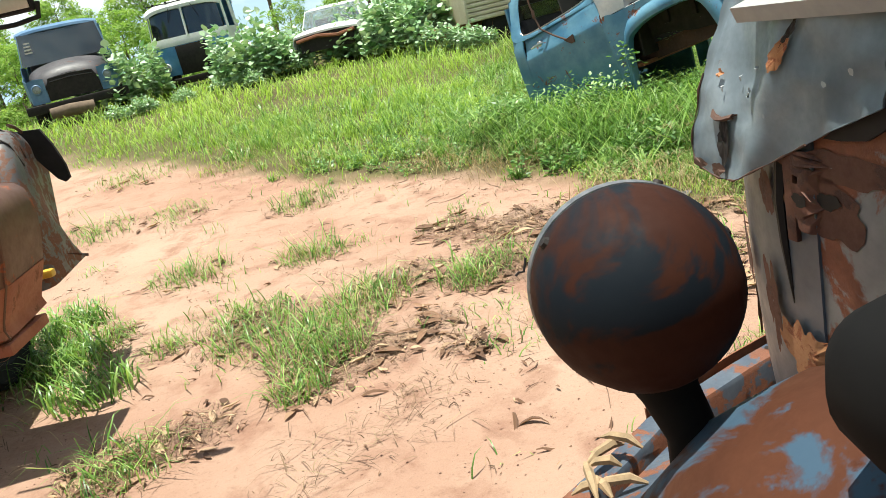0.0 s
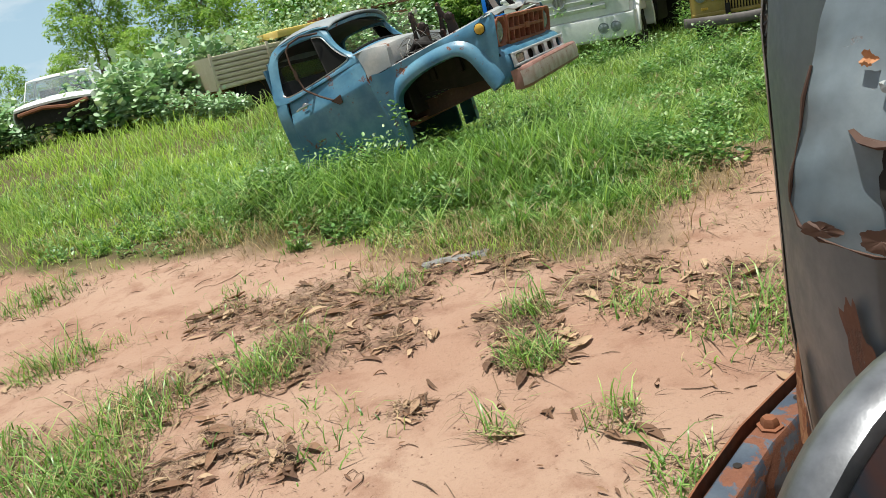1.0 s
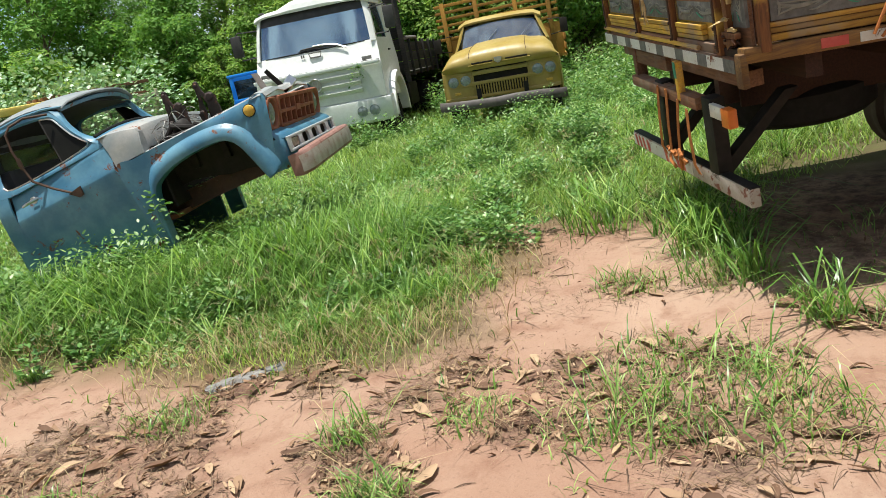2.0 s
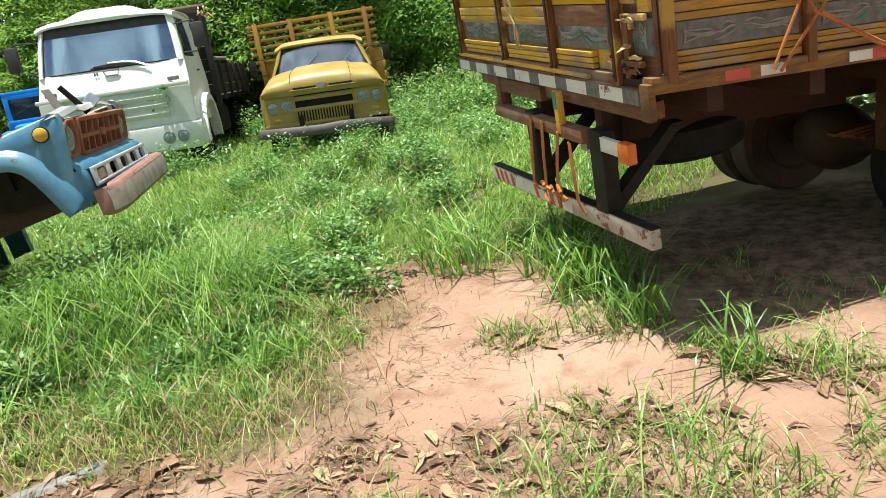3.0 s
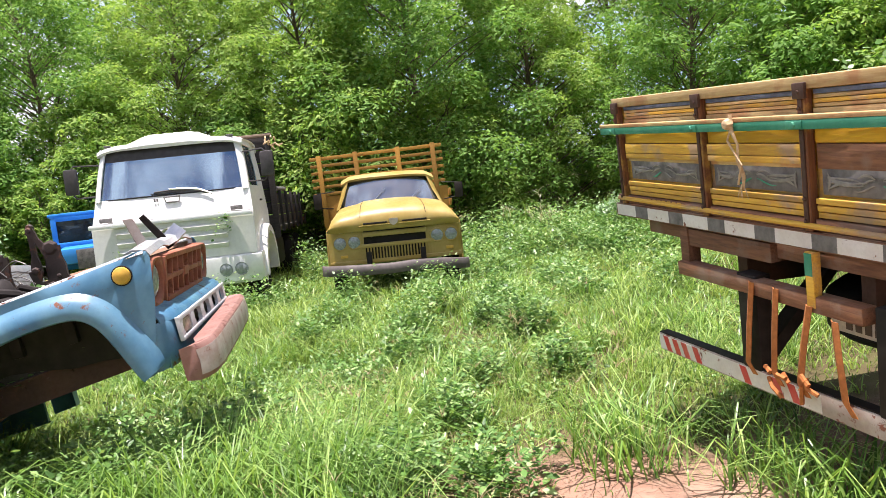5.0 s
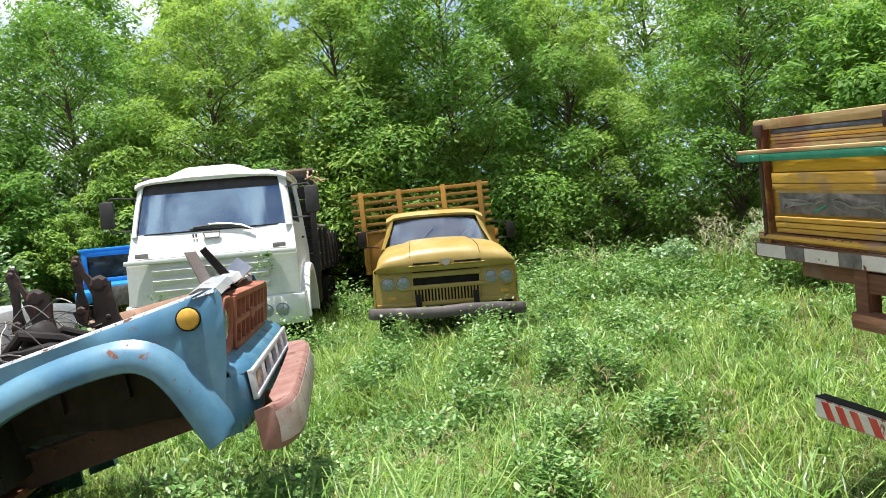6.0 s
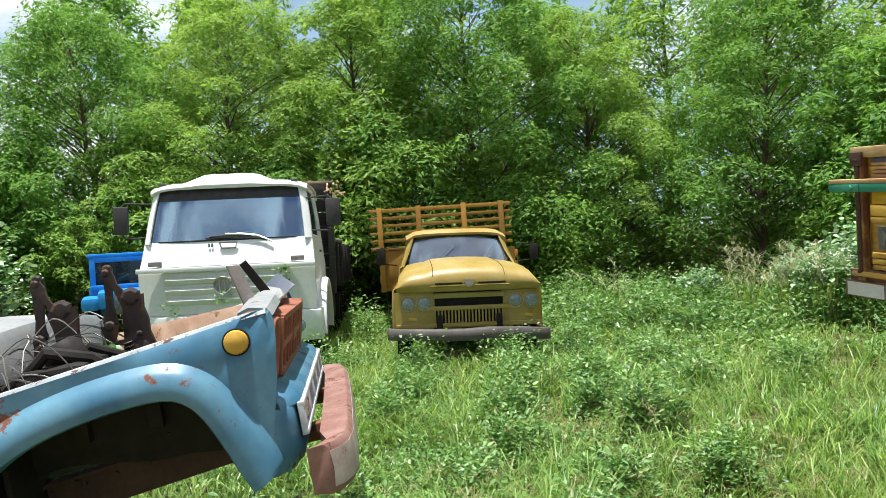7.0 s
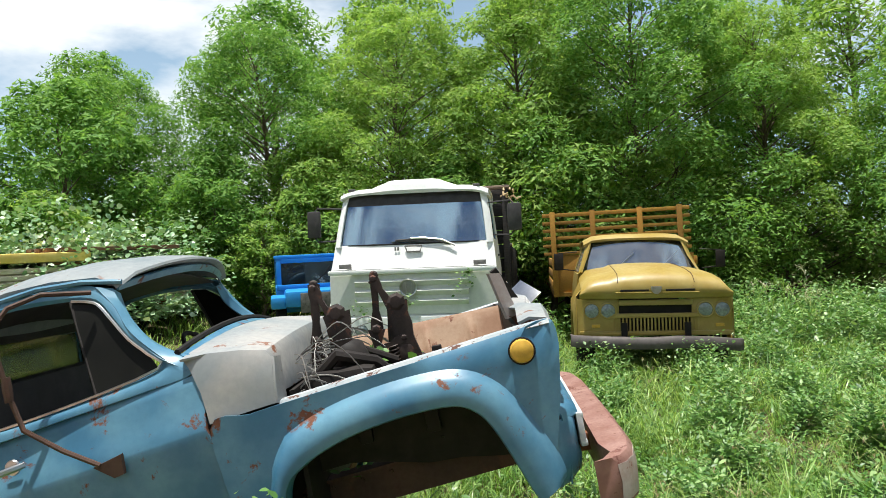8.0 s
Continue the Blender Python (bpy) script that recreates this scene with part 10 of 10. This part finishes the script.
KIND_A = tree_meshes(11, 9.4, 3.0, 66000, 0.112, M_LEAF, 230)
KIND_B = tree_meshes(23, 9.0, 3.3, 66000, 0.112, M_LEAF_B, 220)
KIND_D = tree_meshes(29, 9.2, 2.7, 60000, 0.112, M_LEAF, 210)
KIND_E = tree_meshes(71, 9.2, 3.0, 56000, 0.116, M_LEAF_B, 200, 0.15)
KIND_F = tree_meshes(83, 9.4, 3.1, 26000, 0.17, M_LEAF, 150)
KIND_G = tree_meshes(87, 9.0, 3.2, 26000, 0.17, M_LEAF_B, 150)
KIND_C = tree_meshes(37, 8.0, 2.6, 13000, 0.21, M_LEAF, 70, 0.25)
KIND_S = tree_meshes(51, 3.2, 1.5, 7000, 0.125, M_LEAF, 40, 0.0)
KIND_M = tree_meshes(61, 5.0, 1.9, 18000, 0.135, M_LEAF_B, 60, 0.14)
KIND_N = tree_meshes(67, 5.2, 2.1, 18000, 0.135, M_LEAF, 64, 0.14)


def shrub_mesh(seed, leaves, r, size):
    """Broad pale-leaved shrub: leaves in a low dome, each folded."""
    rng = np.random.default_rng(seed)
    u = unit(rng.normal(size=(leaves, 3)) * np.array([1, 1, 0.7]))
    u[:, 2] = np.abs(u[:, 2])
    c = u * r * rng.uniform(0.55, 1.0, (leaves, 1)) * (1 + 0.25 * np.sin(u[:, :1] * 7 + u[:, 1:2] * 5))
    a = unit(u * np.array([1, 1, 0.2]) + rng.normal(size=(leaves, 3)) * 0.4)
    b = unit(np.cross(np.array([0, 0, 1.0]) + rng.normal(size=(leaves, 3)) * 0.35, a))
    s = size * rng.uniform(0.6, 1.4, (leaves, 1))
    v, f = leaf_pieces(c, a, b, s, s * rng.uniform(0.7, 1.0, (leaves, 1)), 0.1)
    return raw_mesh("foliage", v, f, 4, M_PALELEAF)


def build_shrubs():
    m1, m2, m3 = shrub_mesh(5, 1900, 1.0, 0.135), shrub_mesh(6, 1100, 0.8, 0.125), shrub_mesh(8, 6500, 1.0, 0.052)
    green = KIND_S
    spots = ((-3.4, 19.6, 1.3, m1), (-2.6, 19.2, 0.9, m2), (-4.1, 18.4, 0.35, m2), (-5.7, 17.2, 0.4, m2), (-6.2, 16.9, 0.35, m2), (-3.4, 18.3, 0.45, m2), (-4.9, 17.7, 0.35, m2), (0.6, 19.2, 1.3, m1), (1.6, 20.2, 1.5, m1), (2.6, 19.8, 1.4, m1), (3.9, 20.4, 1.5, m3), (5.2, 19.8, 1.5, m3),
             (5.4, 18.9, 1.9, m3), (6.7, 19.6, 2.0, m3), (4.2, 19.4, 1.7, m3), (1.2, 17.6, 0.8, m2), (2.0, 16.9, 0.6, m2), (-0.3, 20.0, 1.2, m1), (-6.5, 19.5, 1.2, m1), (14.4, 7.75, 0.42, m2), (15.2, 6.15, 0.75, m2), (16.4, 5.6, 0.8, m1), (12.4, 2.0, 1.5, m3), (11.2, 0.9, 1.4, m3), (15.7, 2.5, 2.2, m3), (15.6, 3.9, 1.75, m3))
    rng = random.Random(2)
    for x, y, s, me in spots:
        ob = new("shrub", me)
        ob.matrix_basis = pose(x, y, float(height(x, y)) + (0.15 * s if x < 14 else 0.75), 0, 0, rng.uniform(0, 360)) @ Matrix.Scale(s, 4)
        tagged(ob, "broad pale-leaved shrub glinting in the sun", "shrub", "pale shrubs round the yard")
    # plume grass at the wood's foot, each stem ending in a drooping tan plume
    x, y = [], []
    for cx, cy, k in ((14.5, 7.1, 30), (14.7, 6.6, 46), (14.8, 6.1, 46), (15.0, 5.6, 34), (13.9, 8.9, 8), (14.0, 9.8, 6)):
        u, v = clump(cx, cy, 0.45, k)
        x.append(u), y.append(v)
    x, y = np.concatenate(x), np.concatenate(y)
    h = RNG.uniform(0.8, 1.5, len(x))
    blades("plume_grass", np.repeat(x, 3), np.repeat(y, 3), np.repeat(h, 3) * RNG.uniform(0.5, 1.0, len(x) * 3), RNG.uniform(0.008, 0.018, len(x) * 3), 0.5, M_GRASS_PALE, "tall pale green plume grass at the wood's foot", 0.6)
    k = np.repeat(np.arange(len(x))[::2], 12)
    t = RNG.random(len(k))
    blades("grass_plume", x[k] + t * 0.16 * h[k], y[k] + t * 0.10 * h[k], RNG.uniform(0.06, 0.16, len(k)), RNG.uniform(0.006, 0.012, len(k)), 1.6, M_PLUME, "drooping pale plumes on tall grass", 1.0, 0.0, height(x, y)[k] + h[k] * (0.78 + 0.24 * t - 0.06 * t * t))


def build_woods():
    rng = np.random.default_rng(3)
    row = 0
    for radius, step, kinds, sc in ((20.5, 9.6, (KIND_A, KIND_B, KIND_D), 0.98), (25.5, 10.5, (KIND_F, KIND_G, KIND_F), 1.16)):
        az = -8.0 + row * 4
        while az < 77:
            k = kinds[int(rng.integers(0, 3))]
            if row == 0 and (8 < az < 18 or az > 50):
                k = KIND_E if az < 18 else KIND_B
            r = radius + rng.uniform(-1.0, 1.4)
            thin = 0.80 if az > 60 else 0.97
            place_tree(k, 0.7 + r * math.cos(radians(az)), 4.4 + r * math.sin(radians(az)), rng.uniform(0, 360), sc * thin * rng.uniform(0.84, 1.12),
                       "tall feathery green tree in the wood's edge", "trees along the wood's edge")
            az += step * rng.uniform(0.8, 1.2)
        row += 1
    az = -6.0
    while az < 77:
        k = (KIND_M, KIND_N)[int(rng.integers(0, 2))]
        r = 18.9 + rng.uniform(-0.5, 0.9)
        if 9 < az < 27:
            az += 3.0
            continue
        place_tree(k, 0.7 + r * math.cos(radians(az)), 4.4 + r * math.sin(radians(az)), rng.uniform(0, 360), rng.uniform(0.75, 1.15),
                   "young feathery green tree before the wood", "trees along the wood's edge")
        az += 8.2 * rng.uniform(0.8, 1.3)
    # unseen trees added round the yard, behind the tail and near trucks, to block skylight
    az = -18.0
    while az > -200.0:
        r = rng.uniform(17.0, 21.0)
        place_tree(KIND_C, 1.0 + r * math.cos(radians(az)), 2.0 + r * math.sin(radians(az)), rng.uniform(0, 360), rng.uniform(0.9, 1.2), "open feathery green tree behind the parked trucks; unseen ones block skylight", "trees behind the yard")
        az -= rng.uniform(11.0, 15.0)
    for x, y, s in ((3.4, 27, 0.62), (0.4, 33, 0.6), (-13, 34, 0.62), (-10, 36, 0.75), (-20, 30, 0.6), (-16.5, 34, 0.6)):
        place_tree(KIND_C, x, y, rng.uniform(0, 360), s * rng.uniform(0.9, 1.1), "open feathery green tree behind the parked trucks; unseen ones block skylight", "trees behind the yard")
    for i in range(24):
        az = -8 + i * 3.7 + rng.uniform(-0.6, 0.6)
        r = 18.2 + rng.uniform(-0.8, 1.4)
        if 22 < az < 58:
            r += 1.6
        if 10 < az < 27:
            r += 4.5
        x, y = 0.7 + r * math.cos(radians(az)), 4.4 + r * math.sin(radians(az))
        place_tree(KIND_S, x, y, rng.uniform(0, 360), rng.uniform(0.5, 1.0), "dense green shrub at the wood's foot", "shrubs along the wood", "shrub", "shrub")
    for x, y, s in ((-7.2, 22.5, 0.8), (-10, 21.5, 0.7), (-11.5, 23, 0.9), (-9.2, 25, 0.9), (-2.6, 24.5, 0.6), (-13, 20, 0.7), (-1.0, 25, 0.6), (-6.4, 26, 0.9), (-15, 24, 0.8), (1.2, 25, 0.7), (4, 25, 0.9)):
        place_tree(KIND_S, x, y, rng.uniform(0, 360), s, "dense green shrub behind the old trucks", "shrubs behind the yard", "shrub", "shrub")


build_shrubs()
build_woods()
